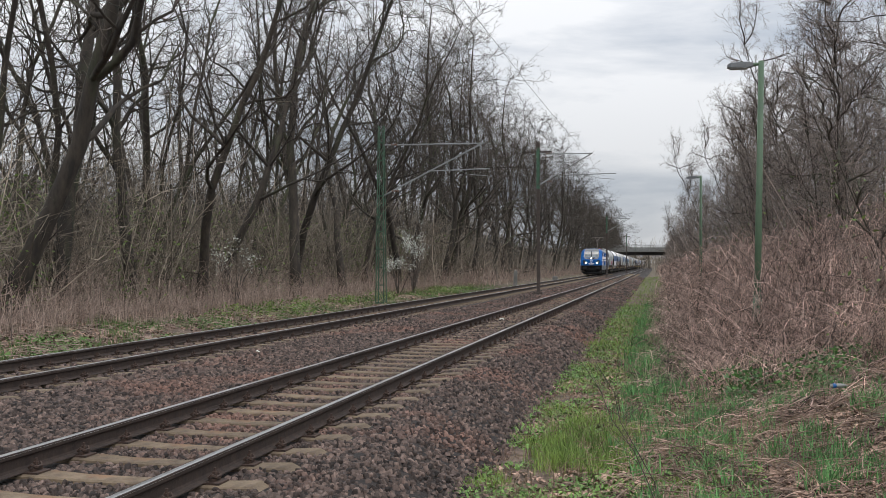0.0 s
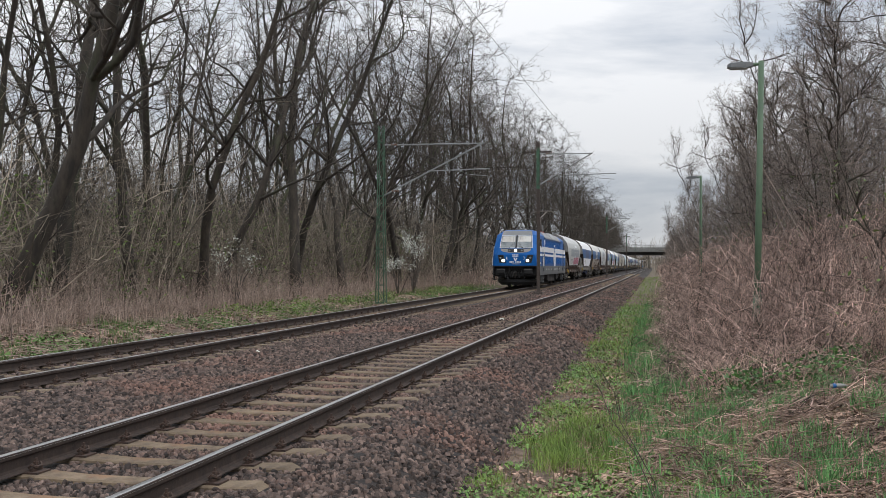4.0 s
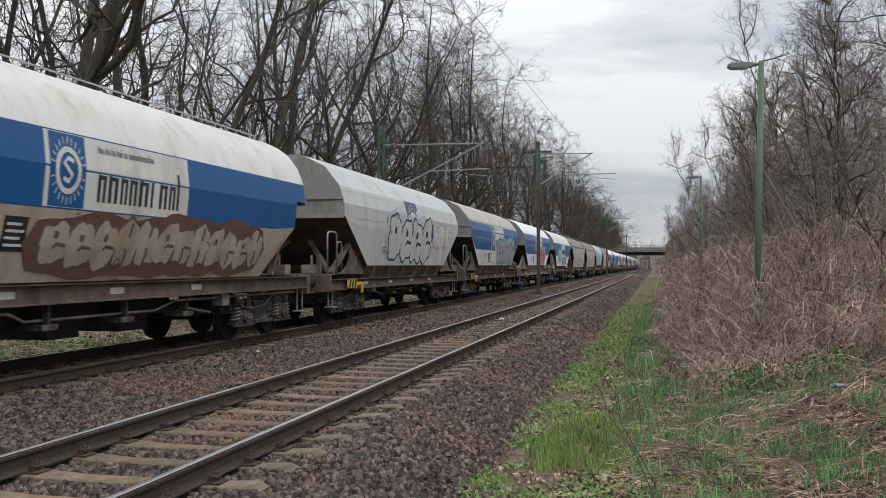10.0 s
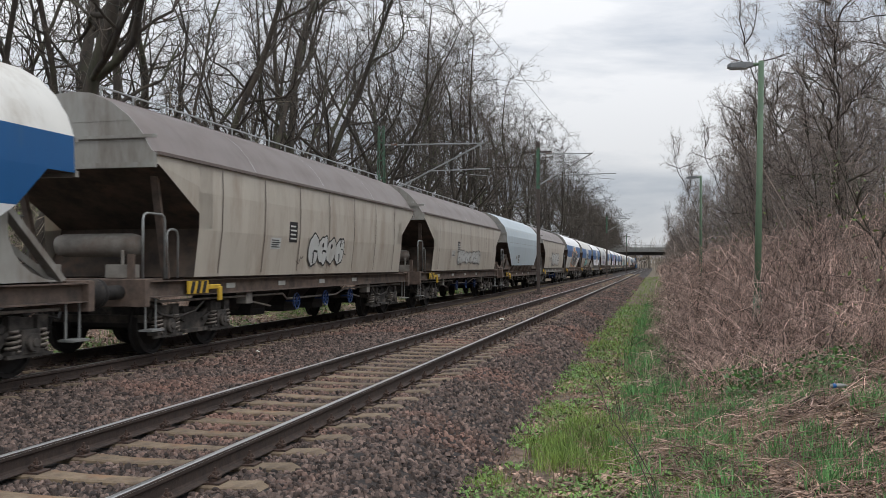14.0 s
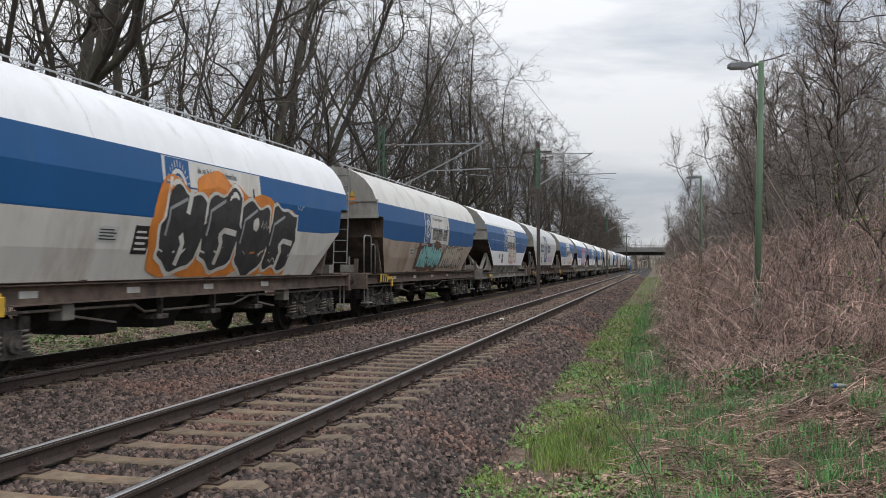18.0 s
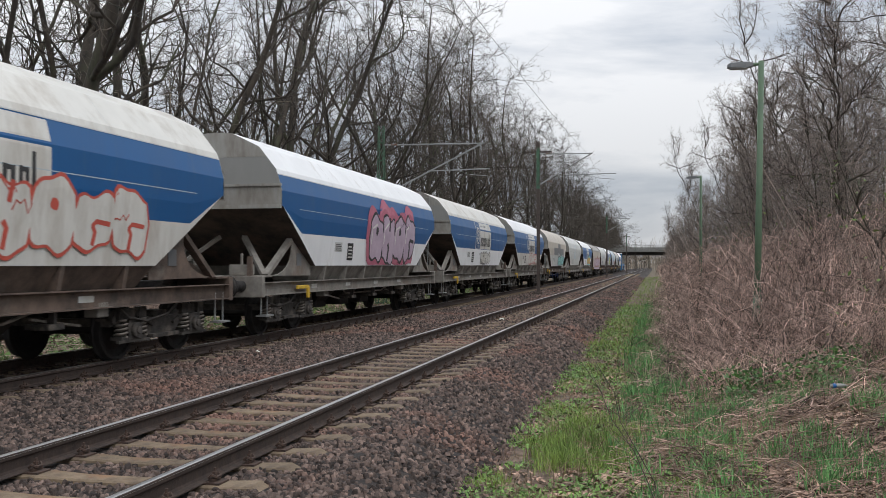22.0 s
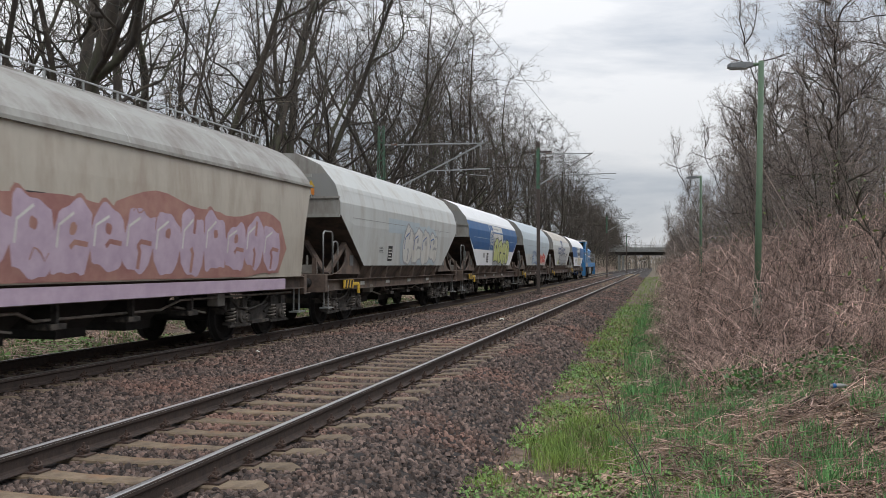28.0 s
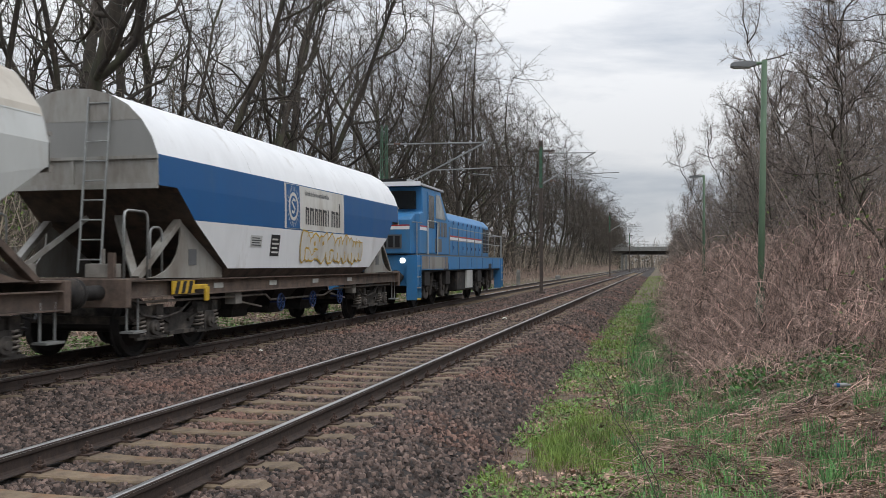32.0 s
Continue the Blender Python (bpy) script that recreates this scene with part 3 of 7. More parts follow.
wire_line("contact_wire", NEAR, 5.75, 0.0, [(-30, 49.5), (49.5, 120), (120, 200), (200, 280), (280, 420)], 0.006, "thin copper contact wire over the near track")
wire_line("catenary_cable", NEAR + 0.5, 7.4, 1.0, [(-30, 49.5), (49.5, 120), (120, 200), (200, 280), (280, 420)], 0.006, "sagging carrier cable over the near track")
wire_line("contact_wire", FAR, 5.75, 0.0, [(-30, 39.3), (39.3, 110), (110, 190), (190, 280), (280, 420)], 0.006, "thin copper contact wire over the far track")
wire_line("catenary_cable", FAR, 7.0, 0.9, [(-30, 39.3), (39.3, 110), (110, 190), (190, 280), (280, 420)], 0.006, "sagging carrier cable over the far track")


# ---- lamps, posts, bridge ----
def street_lamp(x, y, z0, h, tilt):
    t = thing("street_lamp", "green-painted lamp post with a flat grey lamp head", "street lamp", pose(x, y, z0, 0, tilt, 0), "lamp posts along the path")
    part("pole", Shape().tube([(0, 0, 0), (0, 0, h * 0.5), (0, 0, h)], [0.062, 0.056, 0.05], 12), M["post"], t, smooth=True)
    part("pole_base", Shape().tube([(0, 0, 0), (0, 0, 1.0)], [0.085, 0.08], 12), M["post"], t, smooth=True)
    part("bracket_arm", Shape().tube([(0.02, 0, h - 0.05), (-0.2, 0, h - 0.06)], 0.028, 8), M["post"], t)
    s = Shape()
    s.loft([[(x, -w, z), (x, w, z), (x, w * 0.75, z + hh), (x, -w * 0.75, z + hh)] for x, w, z, hh in ((-0.14, 0.05, h - 0.10, 0.07), (-0.26, 0.09, h - 0.115, 0.10), (-0.52, 0.10, h - 0.115, 0.085), (-0.58, 0.07, h - 0.11, 0.05))])
    head = part("lamp_head", s, M["enginegrey"], t, "dark grey lamp head")
    part("diffuser", Shape().box(-0.54, -0.24, -0.075, 0.075, h - 0.135, h - 0.112), M["galv"], head)
    return t


street_lamp(1.73, 17.0, -0.1, 5.18, 1.2)
street_lamp(1.75, 38.3, -0.1, 5.18, 0.3)


def marker_stone(x, y, z0, w, h):
    t = thing("marker_stone", "pale concrete marker stone beside the track", "marker stone", pose(x, y, z0, 2, 1, 8), "marker stones")
    part("stone_block", Shape().loft([[(-a, -a, z), (a, -a, z), (a, a, z), (-a, a, z)] for a, z in ((w, -0.2), (w, h * 0.85), (w * 0.7, h))]), M["concrete"], t)
    return t


marker_stone(-12.4, 81.0, -0.4, 0.17, 1.35)
marker_stone(-10.9, 100.0, -0.35, 0.28, 0.55)

bridge = thing("road_bridge", "grey concrete road bridge crossing high over the tracks", "bridge", pose(0, 330, 0))
part("deck", Shape().prism([(-5.5, 6.1), (5.5, 6.1), (5.5, 7.3), (4.6, 7.5), (-4.6, 7.5), (-5.5, 7.3)], -70, 60, "x"), M["concrete"], bridge)
part("girder", Shape().box(-70, 60, -4.2, -3.6, 4.9, 6.1), M["steel"], bridge, "dark steel girder")
part("girder", Shape().box(-70, 60, 3.6, 4.2, 4.9, 6.1), M["steel"], bridge, "dark steel girder")
for yy in (-5.4, 5.4):
    part("parapet", Shape().box(-70, 60, yy - 0.12, yy + 0.12, 7.3, 7.65), M["concrete"], bridge)
    for zz in (8.1, 8.5):
        part("railing", Shape().box(-70, 60, yy - 0.03, yy + 0.03, zz, zz + 0.07), M["galv"], bridge)
    for k in range(44):
        part("railing_post", Shape().box(-70 + 3 * k, -69.93 + 3 * k, yy - 0.03, yy + 0.03, 7.6, 8.5), M["galv"], bridge)
for xx in (-13.0, -11.6):
    part("pier", Shape().box(xx - 0.3, xx + 0.3, -4.5, 4.5, -0.6, 4.9), M["concrete"], bridge)
part("pier", Shape().box(3.0, 4.2, -4.5, 4.5, -0.6, 4.9), M["concrete"], bridge)
part("abutment", Shape().box(14, 60, -5, 5, -0.6, 6.1), M["concrete"], bridge)
part("abutment", Shape().box(-70, -21, -5, 5, -0.6, 6.1), M["concrete"], bridge)


def litter(x, y, z, size, mat, label, seed):
    R = random.Random(seed)
    t = thing("litter", label, "litter", pose(x, y, z, 0, 0, R.uniform(0, 360)), "bits of litter")
    rings = []
    for k in range(4):
        w = size * (0.5, 1.0, 0.9, 0.3)[k]
        rings.append([(w * math.cos(a) * R.uniform(0.7, 1.2), 0.6 * w * math.sin(a) * R.uniform(0.7, 1.2), size * 0.28 * k) for a in (math.tau * i / 8 for i in range(8))])
    part("crumpled_scrap", Shape().loft(rings), M[mat], t)


litter(-4.47, 26.5, -0.22, 0.10, "blossom", "crumpled white scrap lying between the rails", 1)
litter(-7.30, 15.75, -0.235, 0.08, "blossom", "crumpled white scrap on the ballast between the tracks", 2)
litter(-3.1, 19.4, -0.22, 0.05, "blossom", "small white scrap on the ballast", 3)
bottle = thing("plastic_bottle", "crumpled clear plastic bottle with a blue label lying in grass", "bottle", pose(1.98, 10.9, 0.06, 0, 0, 25) @ Matrix.Scale(0.7, 4), "bits of litter")
part("bottle_body", Shape().turned([(0.0, -0.14), (0.035, -0.13), (0.036, 0.04), (0.028, 0.08), (0.013, 0.12), (0.013, 0.15), (0.0, 0.15)], (0, 0, 0.03), "x", 10), M["midgrey"], bottle, smooth=True)
part("bottle_label", Shape().turned([(0.0375, -0.12), (0.0375, -0.06)], (0, 0, 0.03), "x", 10), M["blue"], bottle)


# ---- trees ----
def bare_tree(seed, h, r0, lean=(0, 0), first=0.3, limbs=13, spread=0.42, fine=1.0, fork=0, twig=0.009, wind=1.0, shoot="twig"):
    """Trunk and leafless crown of a tree: tapered, crooked limbs that divide into twigs. Returns two meshes."""
    R = random.Random(seed)
    trunk, crown = Shape(), Shape()

    def way(d, turn, up):
        v = Vector((R.gauss(0, 1), R.gauss(0, 1), R.gauss(0, 1)))
        return (d + v * turn + Vector((0, 0, up))).normalized()

    shoots, shoot_r = ([], []), ([], [])

    def limb(p, d, r, length, level):
        n = (8, 6, 4, 3)[level]
        pts, rad, heads = [p.copy()], [r], []
        for i in range(n):
            d = way(d, (0.24, 0.27, 0.30, 0.26)[level] * wind, (0.07, 0.05, 0.04, 0.03)[level])
            p = p + d * (length / n)
            pts.append(p.copy())
            rad.append(max(twig * 1.2, r * (1 - 0.8 * (i + 1) / n)))
            heads.append(d.copy())
        if level >= 2:
            shoots[level - 2].append(pts)
            shoot_r[level - 2].append([r * (1 - 0.6 * j / n) for j in range(n + 1)])
        else:
            crown.tube(pts, rad, 5 if level == 0 else 4, cap=False)
        if level < 3:
            kids = int((7, 6, 4)[level] * fine + R.random())
            for c in range(kids):
                f = 0.18 + 0.82 * (c + R.random()) / kids
                i = min(n - 1, int(f * n))
                side = heads[i].cross(Vector((R.gauss(0, 1), R.gauss(0, 1), R.gauss(0, 1)))).normalized()
                nd = (heads[i] * R.uniform(0.55, 1.0) + side * R.uniform(0.5, 0.95)).normalized()
                limb(pts[i + 1].lerp(pts[i], R.random()), nd, max(twig * (1.8, 1.3, 0.9)[level], rad[i] * (0.6, 0.55, 0.5)[level]), length * R.uniform(0.30, 0.56), level + 1)

    p, d = Vector((0, 0, -0.3)), Vector((lean[0], lean[1], 1)).normalized()
    pts, rad = [p.copy()], [r0 * 1.35]
    n = 11
    nodes = []
    for i in range(n):
        d = way(d, 0.11 * wind, 0.06)
        p = p + d * (h / n)
        pts.append(p.copy())
        rad.append(r0 * (1.0 - 0.86 * (i + 1) / n))
        nodes.append((p.copy(), d.copy(), rad[-1]))
    trunk.tube(pts, rad, 9)
    for c in range(limbs):
        f = first + (1 - first) * ((c + R.random() * 0.8) / limbs)
        i = min(n - 1, int(f * n))
        a = R.uniform(0, math.tau)
        up = R.uniform(0.45, 1.35) * (0.7 + 0.7 * f)
        nd = Vector((math.cos(a), math.sin(a), up)).normalized()
        limb(nodes[i][0], nd, max(0.03, nodes[i][2] * R.uniform(0.42, 0.66)), h * spread * R.uniform(0.65, 1.1) * (1.0 - 0.5 * f), 0)
    if fork:
        limb(nodes[fork][0], Vector((0.80, 0.0, 0.62)).normalized(), nodes[fork][2] * 0.72, h * 0.34, 0)
    cv, cf = np.array(crown.v), np.array(crown.f)
    av, af = strands(shoots[0], shoot_r[0], 3)
    bv, bf = strands(shoots[1], shoot_r[1], 2)
    tf = np.concatenate([af + len(cv), bf + len(cv) + len(av)])
    me_c = quick_mesh("crown", np.concatenate([cv, av, bv]), np.concatenate([cf, tf]), [M["bark"], M[shoot]])
    me_c.polygons.foreach_set("material_index", np.concatenate([np.zeros(len(cf), int), np.ones(len(tf), int)]))
    return trunk.mesh("trunk", M["bark"], True), me_c


def plant_tree(meshes, x, y, turn, size, label, group, tilt=(0, 0), name="bare_tree"):
    t = thing(name, label, "tree", pose(x, y, float(ground_z(x, y)), tilt[0], tilt[1], turn) @ Matrix.Scale(size, 4), group)
    part("trunk", meshes[0], None, t)
    part("crown", meshes[1], None, t)
    return t


edge = [bare_tree(31 + i, 18.5 + 0.8 * i, 0.19 + 0.025 * i, (0.03 + 0.06 * (i % 3), 0.02), 0.22, 14, 0.44, 1.0, 0, 0.0065, 1.15) for i in range(4)]
tall = [bare_tree(11 + i, 19 + 1.2 * (i % 3), 0.19 + 0.04 * (i % 4), (0.03 * (i % 3 - 1), 0.02), 0.30 + 0.06 * (i % 3), 12, 0.34, 0.56, 0, 0.008, 1.1) for i in range(5)]
far = [bare_tree(91 + i, 18.5 + i, 0.24, (0.15, 0.0), 0.14, 16, 0.50, 0.80, 0, 0.0105, 1.15) for i in range(3)]
thin = [bare_tree(51 + i, 7.6 + 0.7 * i, 0.045, (0.06, 0.0), 0.12, 17, 0.36, 1.2, 0, 0.0034, 0.75, "banktwig") for i in range(4)]
pole = [bare_tree(71 + i, 20 + i, 0.13, (0.02, 0.02), 0.22, 14, 0.25, 0.50, 0, 0.009) for i in range(4)]

LW, RW = "bare trees of the wood beyond the tracks", "bare trees behind the path"
RT = random.Random(5)
# the wood's edge along the far track
y = 24.0
while y < 420:
    if y < 62:
        kind = edge[RT.randrange(4)] if RT.random() < 0.6 else tall[RT.randrange(5)]
    else:
        kind = far[RT.randrange(3)]
    plant_tree(kind, -16.2 - RT.uniform(0, 2.2), y, RT.uniform(-50, 50) if kind not in tall else RT.uniform(0, 360), RT.uniform(0.88, 1.06),
               "leafless deciduous tree with dark bark at the wood's edge", LW)
    y += RT.uniform(2.8, 4.6) if y < 62 else RT.uniform(3.4, 5.4)
# rows deeper in the wood
for x0, y0, y1, step in ((-21.5, 20, 130, 3.8), (-26, 22, 140, 4.0), (-32, 26, 150, 4.2), (-40, 34, 160, 5.0), (-50, 44, 180, 6.5)):
    y = y0
    while y < y1:
        kind = RT.choice(pole) if RT.random() < 0.65 else RT.choice(tall)
        plant_tree(kind, x0 + RT.uniform(-2.4, 2.4), y, RT.uniform(0, 360), RT.uniform(0.85, 1.15), "slender leafless tree standing in the wood", LW)
        y += step * RT.uniform(0.6, 1.4)
# the big leaning tree, forked low, and two neighbours
big = bare_tree(203, 20, 0.29, (0.20, 0.04), 0.22, 13, 0.44, 1.0, 3)
plant_tree(big, -17.3, 21.0, 0, 1.0, "large leafless tree with a thick leaning trunk", LW)
plant_tree(tall[2], -18.6, 19.5, 40, 0.95, "leafless deciduous tree with dark bark at the wood's edge", LW)
plant_tree(tall[4], -19.5, 22.5, 110, 1.0, "leafless deciduous tree with dark bark at the wood's edge", LW)
# behind the path
y = 17.6
while y < 330:
    kind = RT.choice(thin)
    x = (6.8 if y < 22 else 4.7 if y < 60 else 4.4) + RT.uniform(-0.6, 1.2)
    plant_tree(kind, x, y, 180 + RT.uniform(-55, 55), RT.uniform(0.82, 1.08), "thin leafless tree with many fine twigs behind brambles", RW)
    y += RT.uniform(1.6, 2.6) if y < 60 else RT.uniform(4.5, 7)
for x0, y0 in ((8.0, 15.5), (12.0, 18.0)):
    y = y0
    while y < 75:
        plant_tree(RT.choice(thin), x0 + RT.uniform(-1.2, 1.2), y, 180 + RT.uniform(-90, 90), RT.uniform(1.0, 1.3), "leafless tree in the thicket behind the path", RW)
        y += RT.uniform(3.6, 5.6)
# two that reach low and wide out of the thicket, and one that leans over the brambles
low = bare_tree(333, 6.5, 0.10, (0.30, 0.0), 0.10, 11, 0.55, 0.6, 0, 0.0038, 1.1, "banktwig")
plant_tree(low, 6.4, 14.6, 168, 1.0, "dark leafless tree reaching low over the brambles", RW)
plant_tree(low, 7.6, 18.8, 200, 1.1, "dark leafless tree reaching low over the brambles", RW)
leaning = bare_tree(341, 4.4, 0.03, (0.55, 0.0), 0.35, 8, 0.28, 0.8, 0, 0.003, 0.8, "banktwig")
plant_tree(leaning, 4.6, 16.4, 175, 1.0, "thin dark tree leaning over the brambles", RW)


# ---- undergrowth ----
def thicket(name, n, xs, ys, height, radius, mat, label, seed, arch=0.5, y_pow=1.0, k=5, kids=2):
    """Many thin stems with side twigs, standing on the ground and arching over."""
    r = np.random.default_rng(seed)
    x = xs[0] + (xs[1] - xs[0]) * r.random(n)
    y = ys[0] + (ys[1] - ys[0]) * r.random(n) ** y_pow
    patch = 0.6 + 0.4 * bumps(x, y, 0.9, seed)
    h = height * (0.25 + 0.95 * r.random(n) ** 1.5) * np.clip(patch + 0.3, 0.35, 1.35)
    a = r.random(n) * math.tau
    t = np.linspace(0, 1, k)
    lean = arch * h * (0.2 + r.random(n))
    px = x[:, None] + np.cos(a)[:, None] * lean[:, None] * t ** 2 + r.normal(0, 0.07, (n, k)) * h[:, None] * t
    py = y[:, None] + np.sin(a)[:, None] * lean[:, None] * t ** 2 + r.normal(0, 0.07, (n, k)) * h[:, None] * t
    bend = np.clip(arch, 0, 1) * r.random(n)
    pz = ground_z(x, y)[:, None] - 0.03 + h[:, None] * (t - bend[:, None] * 0.55 * t ** 2.5)
    main = np.stack([px, py, pz], -1)
    rad = radius * (0.6 + 0.8 * r.random(n))[:, None] * np.linspace(1, 0.35, k)
    V, F = strands(main, rad, 3)
    out_v, out_f, o = [V], [F], len(V)
    for c in range(kids):
        i = r.integers(1, k - 1, n)
        s = main[np.arange(n), i]
        d = r.normal(0, 1, (n, 3)) * np.array([1, 1, 0.5]) + np.array([0, 0, 0.6])
        d /= np.linalg.norm(d, axis=1, keepdims=True)
        L = h * (0.2 + 0.35 * r.random(n))
        tt = np.linspace(0, 1, 3)
        sub = s[:, None] + d[:, None] * (L[:, None] * tt)[..., None] + r.normal(0, 0.03, (n, 3, 3)) * tt[None, :, None]
        V, F = strands(sub, rad[:, :1] * np.array([[0.75, 0.55, 0.3]]), 2)
        out_v.append(V)
        out_f.append(F + o)
        o += len(V)
    ob = new(name, quick_mesh(name, np.concatenate(out_v), np.concatenate(out_f), mat))
    return tagged(ob, label, "brush", kind="stuff")


def leaves(name, pts, size, mat, label, seed, upright=0.3, category="leaves"):
    """Small four-cornered leaves at the given points."""
    r = np.random.default_rng(seed)
    n = len(pts)
    a = r.normal(0, 1, (n, 3))
    a[:, 2] *= upright
    a /= np.linalg.norm(a, axis=1, keepdims=True)
    b = np.cross(a, r.normal(0, 1, (n, 3)))
    b /= np.linalg.norm(b, axis=1, keepdims=True)
    s = size * (0.5 + r.random((n, 1)))
    c = np.cross(a, b) * s * 0.12
    v = np.stack([pts - a * s, pts + b * s * 0.45 + c, pts + a * s, pts - b * s * 0.45 + c], 1)
    f = np.arange(n * 4).reshape(n, 4)
    ob = new(name, quick_mesh(name, v.reshape(-1, 3), f, mat))
    return tagged(ob, label, category, kind="stuff")


def blades(name, x, y, h, w, mat, label, seed, bend=0.5):
    r = np.random.default_rng(seed)
    n = len(x)
    a = r.random(n) * math.tau
    z = ground_z(x, y)
    hh = h * (0.45 + 0.8 * r.random(n))
    ux, uy = np.cos(a), np.sin(a)
    b = bend * hh * r.random(n)
    c2 = r.random(n) * math.tau
    bxx, byy = np.cos(c2) * b, np.sin(c2) * b
    base = np.stack([x, y, z - 0.01], -1)
    side = np.stack([ux, uy, np.zeros(n)], -1) * (w / 2)
    mid = base + np.stack([bxx * 0.35, byy * 0.35, hh * 0.6], -1)
    tip = base + np.stack([bxx, byy, hh], -1)
    v = np.stack([base - side, base + side, mid + side * 0.8, mid - side * 0.8, tip + side * 0.1, tip - side * 0.1], 1)
    q = np.array([(0, 1, 2, 3), (3, 2, 4, 5)])
    f = (np.arange(n)[:, None, None] * 6 + q[None]).reshape(-1, 4)
    ob = new(name, quick_mesh(name, v.reshape(-1, 3), f, mat))
    return tagged(ob, label, "grass", kind="stuff")


def walk_out(start, way, length, k, crook, lift, r):
    """Crooked paths of k points: each bends on its own way."""
    n = len(start)
    p, d = start.copy(), way.copy()
    out = [p.copy()]
    for _ in range(k - 1):
        d = d + r.normal(0, crook, (n, 3)) + np.array([0, 0, lift])
        d /= np.linalg.norm(d, axis=1, keepdims=True)
        p = p + d * (length / (k - 1))[:, None]
        out.append(p.copy())
    return np.stack(out, 1)


def scrub(n, xs, ys, height, radius, mat, label, seed, y_pow=1.2, kids=6, least=0.45, crook=0.22, category="brush"):
    """Crooked bare stems that divide twice into twigs."""
    r = np.random.default_rng(seed)
    x, y = xs[0] + (xs[1] - xs[0]) * r.random(n), ys[0] + (ys[1] - ys[0]) * r.random(n) ** y_pow
    h = height * (least + (1.1 - least) * r.random(n)) * np.clip(0.95 + 0.35 * bumps(x, y, 0.35, seed), 0.6, 1.3)
    up = r.normal(0, 0.25, (n, 3)) + np.array([0, 0, 1.0])
    main = walk_out(np.stack([x, y, ground_z(x, y) - 0.05], -1), up, h, 6, crook, 0.12, r)
    rad = radius * (0.6 + 0.8 * r.random(n))[:, None] * np.linspace(1, 0.3, 6)
    vs, fs, o = [], [], 0

    def put(path, width, sides):
        nonlocal o
        v, f = strands(path, width, sides)
        vs.append(v)
        fs.append(f + o)
        o += len(v)
    put(main, rad, 3)
    for c in range(kids):
        i = r.integers(1, 6, n)
        d = r.normal(0, 1, (n, 3)) * np.array([1, 1, 0.45]) + np.array([0, 0, 0.55])
        d /= np.linalg.norm(d, axis=1, keepdims=True)
        side = walk_out(main[np.arange(n), i], d, h * (0.14 + 0.22 * r.random(n)), 4, crook * 1.6, 0.10, r)
        put(side, rad[np.arange(n), i][:, None] * np.array([[0.8, 0.65, 0.5, 0.35]]), 2)
        for g in (1, 2):
            d2 = r.normal(0, 1, (n, 3)) + np.array([0, 0, 0.3])
            d2 /= np.linalg.norm(d2, axis=1, keepdims=True)
            put(walk_out(side[:, g], d2, h * (0.06 + 0.10 * r.random(n)), 3, crook * 1.6, 0.08, r), rad[np.arange(n), i][:, None] * np.array([[0.5, 0.4, 0.3]]), 2)
    ob = new("undergrowth", quick_mesh("undergrowth", np.concatenate(vs), np.concatenate(fs), mat))
    return tagged(ob, label, category, kind="stuff")


def bramble_mound(n, xs, ys, rise, reach, radius, label, seed, y_pow=1.2):
    """Canes that arch up and hang over again, heaped into a mound that is lowest along the path."""
    r = np.random.default_rng(seed)
    x, y = xs[0] + (xs[1] - xs[0]) * r.random(n) ** 0.9, ys[0] + (ys[1] - ys[0]) * r.random(n) ** y_pow
    deep = np.clip((x - xs[0]) / 1.9, 0, 1) * np.clip((y - 12.6) / 4.0, 0.25, 1)
    top = rise * (0.22 + 0.78 * deep) * (0.55 + 0.6 * r.random(n)) * (0.9 + 0.25 * bumps(x, y, 1.1, seed))
    a = r.random(n) * math.tau
    L = reach * (0.35 + 0.9 * r.random(n)) * (0.45 + 0.55 * deep)
    t = np.linspace(0, 1, 8)
    hang = 0.62 + 0.42 * r.random(n)
    out = L[:, None] * np.sin(t * 1.75)
    up = top[:, None] * np.maximum(np.sin(t * math.pi * hang[:, None]), 0) ** 0.8
    p = np.stack([x[:, None] + np.cos(a)[:, None] * out, y[:, None] + np.sin(a)[:, None] * out, np.zeros((n, 8))], -1)
    p += np.cumsum(r.normal(0, 0.045, (n, 8, 3)), axis=1) * np.clip(top, 0.3, 2)[:, None, None]
    p[:, :, 2] += ground_z(p[:, :, 0], p[:, :, 1]) + up
    wide = radius * (0.55 + 0.9 * r.random(n))[:, None] * np.linspace(1, 0.45, 8)
    v, f = strands(p, wide, 3)
    vs, fs, o = [v], [f], len(v)
    for g in (2, 4, 5):
        d = r.normal(0, 1, (n, 3)) - np.array([0, 0, 0.35])
        d /= np.linalg.norm(d, axis=1, keepdims=True)
        v, f = strands(walk_out(p[:, g], d, 0.12 + 0.45 * r.random(n), 4, 0.45, -0.08, r), wide[:, g][:, None] * np.array([[0.75, 0.65, 0.5, 0.35]]), 2)
        vs.append(v)
        fs.append(f + o)
        o += len(v)
    ob = new("brambles", quick_mesh("brambles", np.concatenate(vs), np.concatenate(fs), M["cane"]))
    return tagged(ob, label, "brush", kind="stuff")


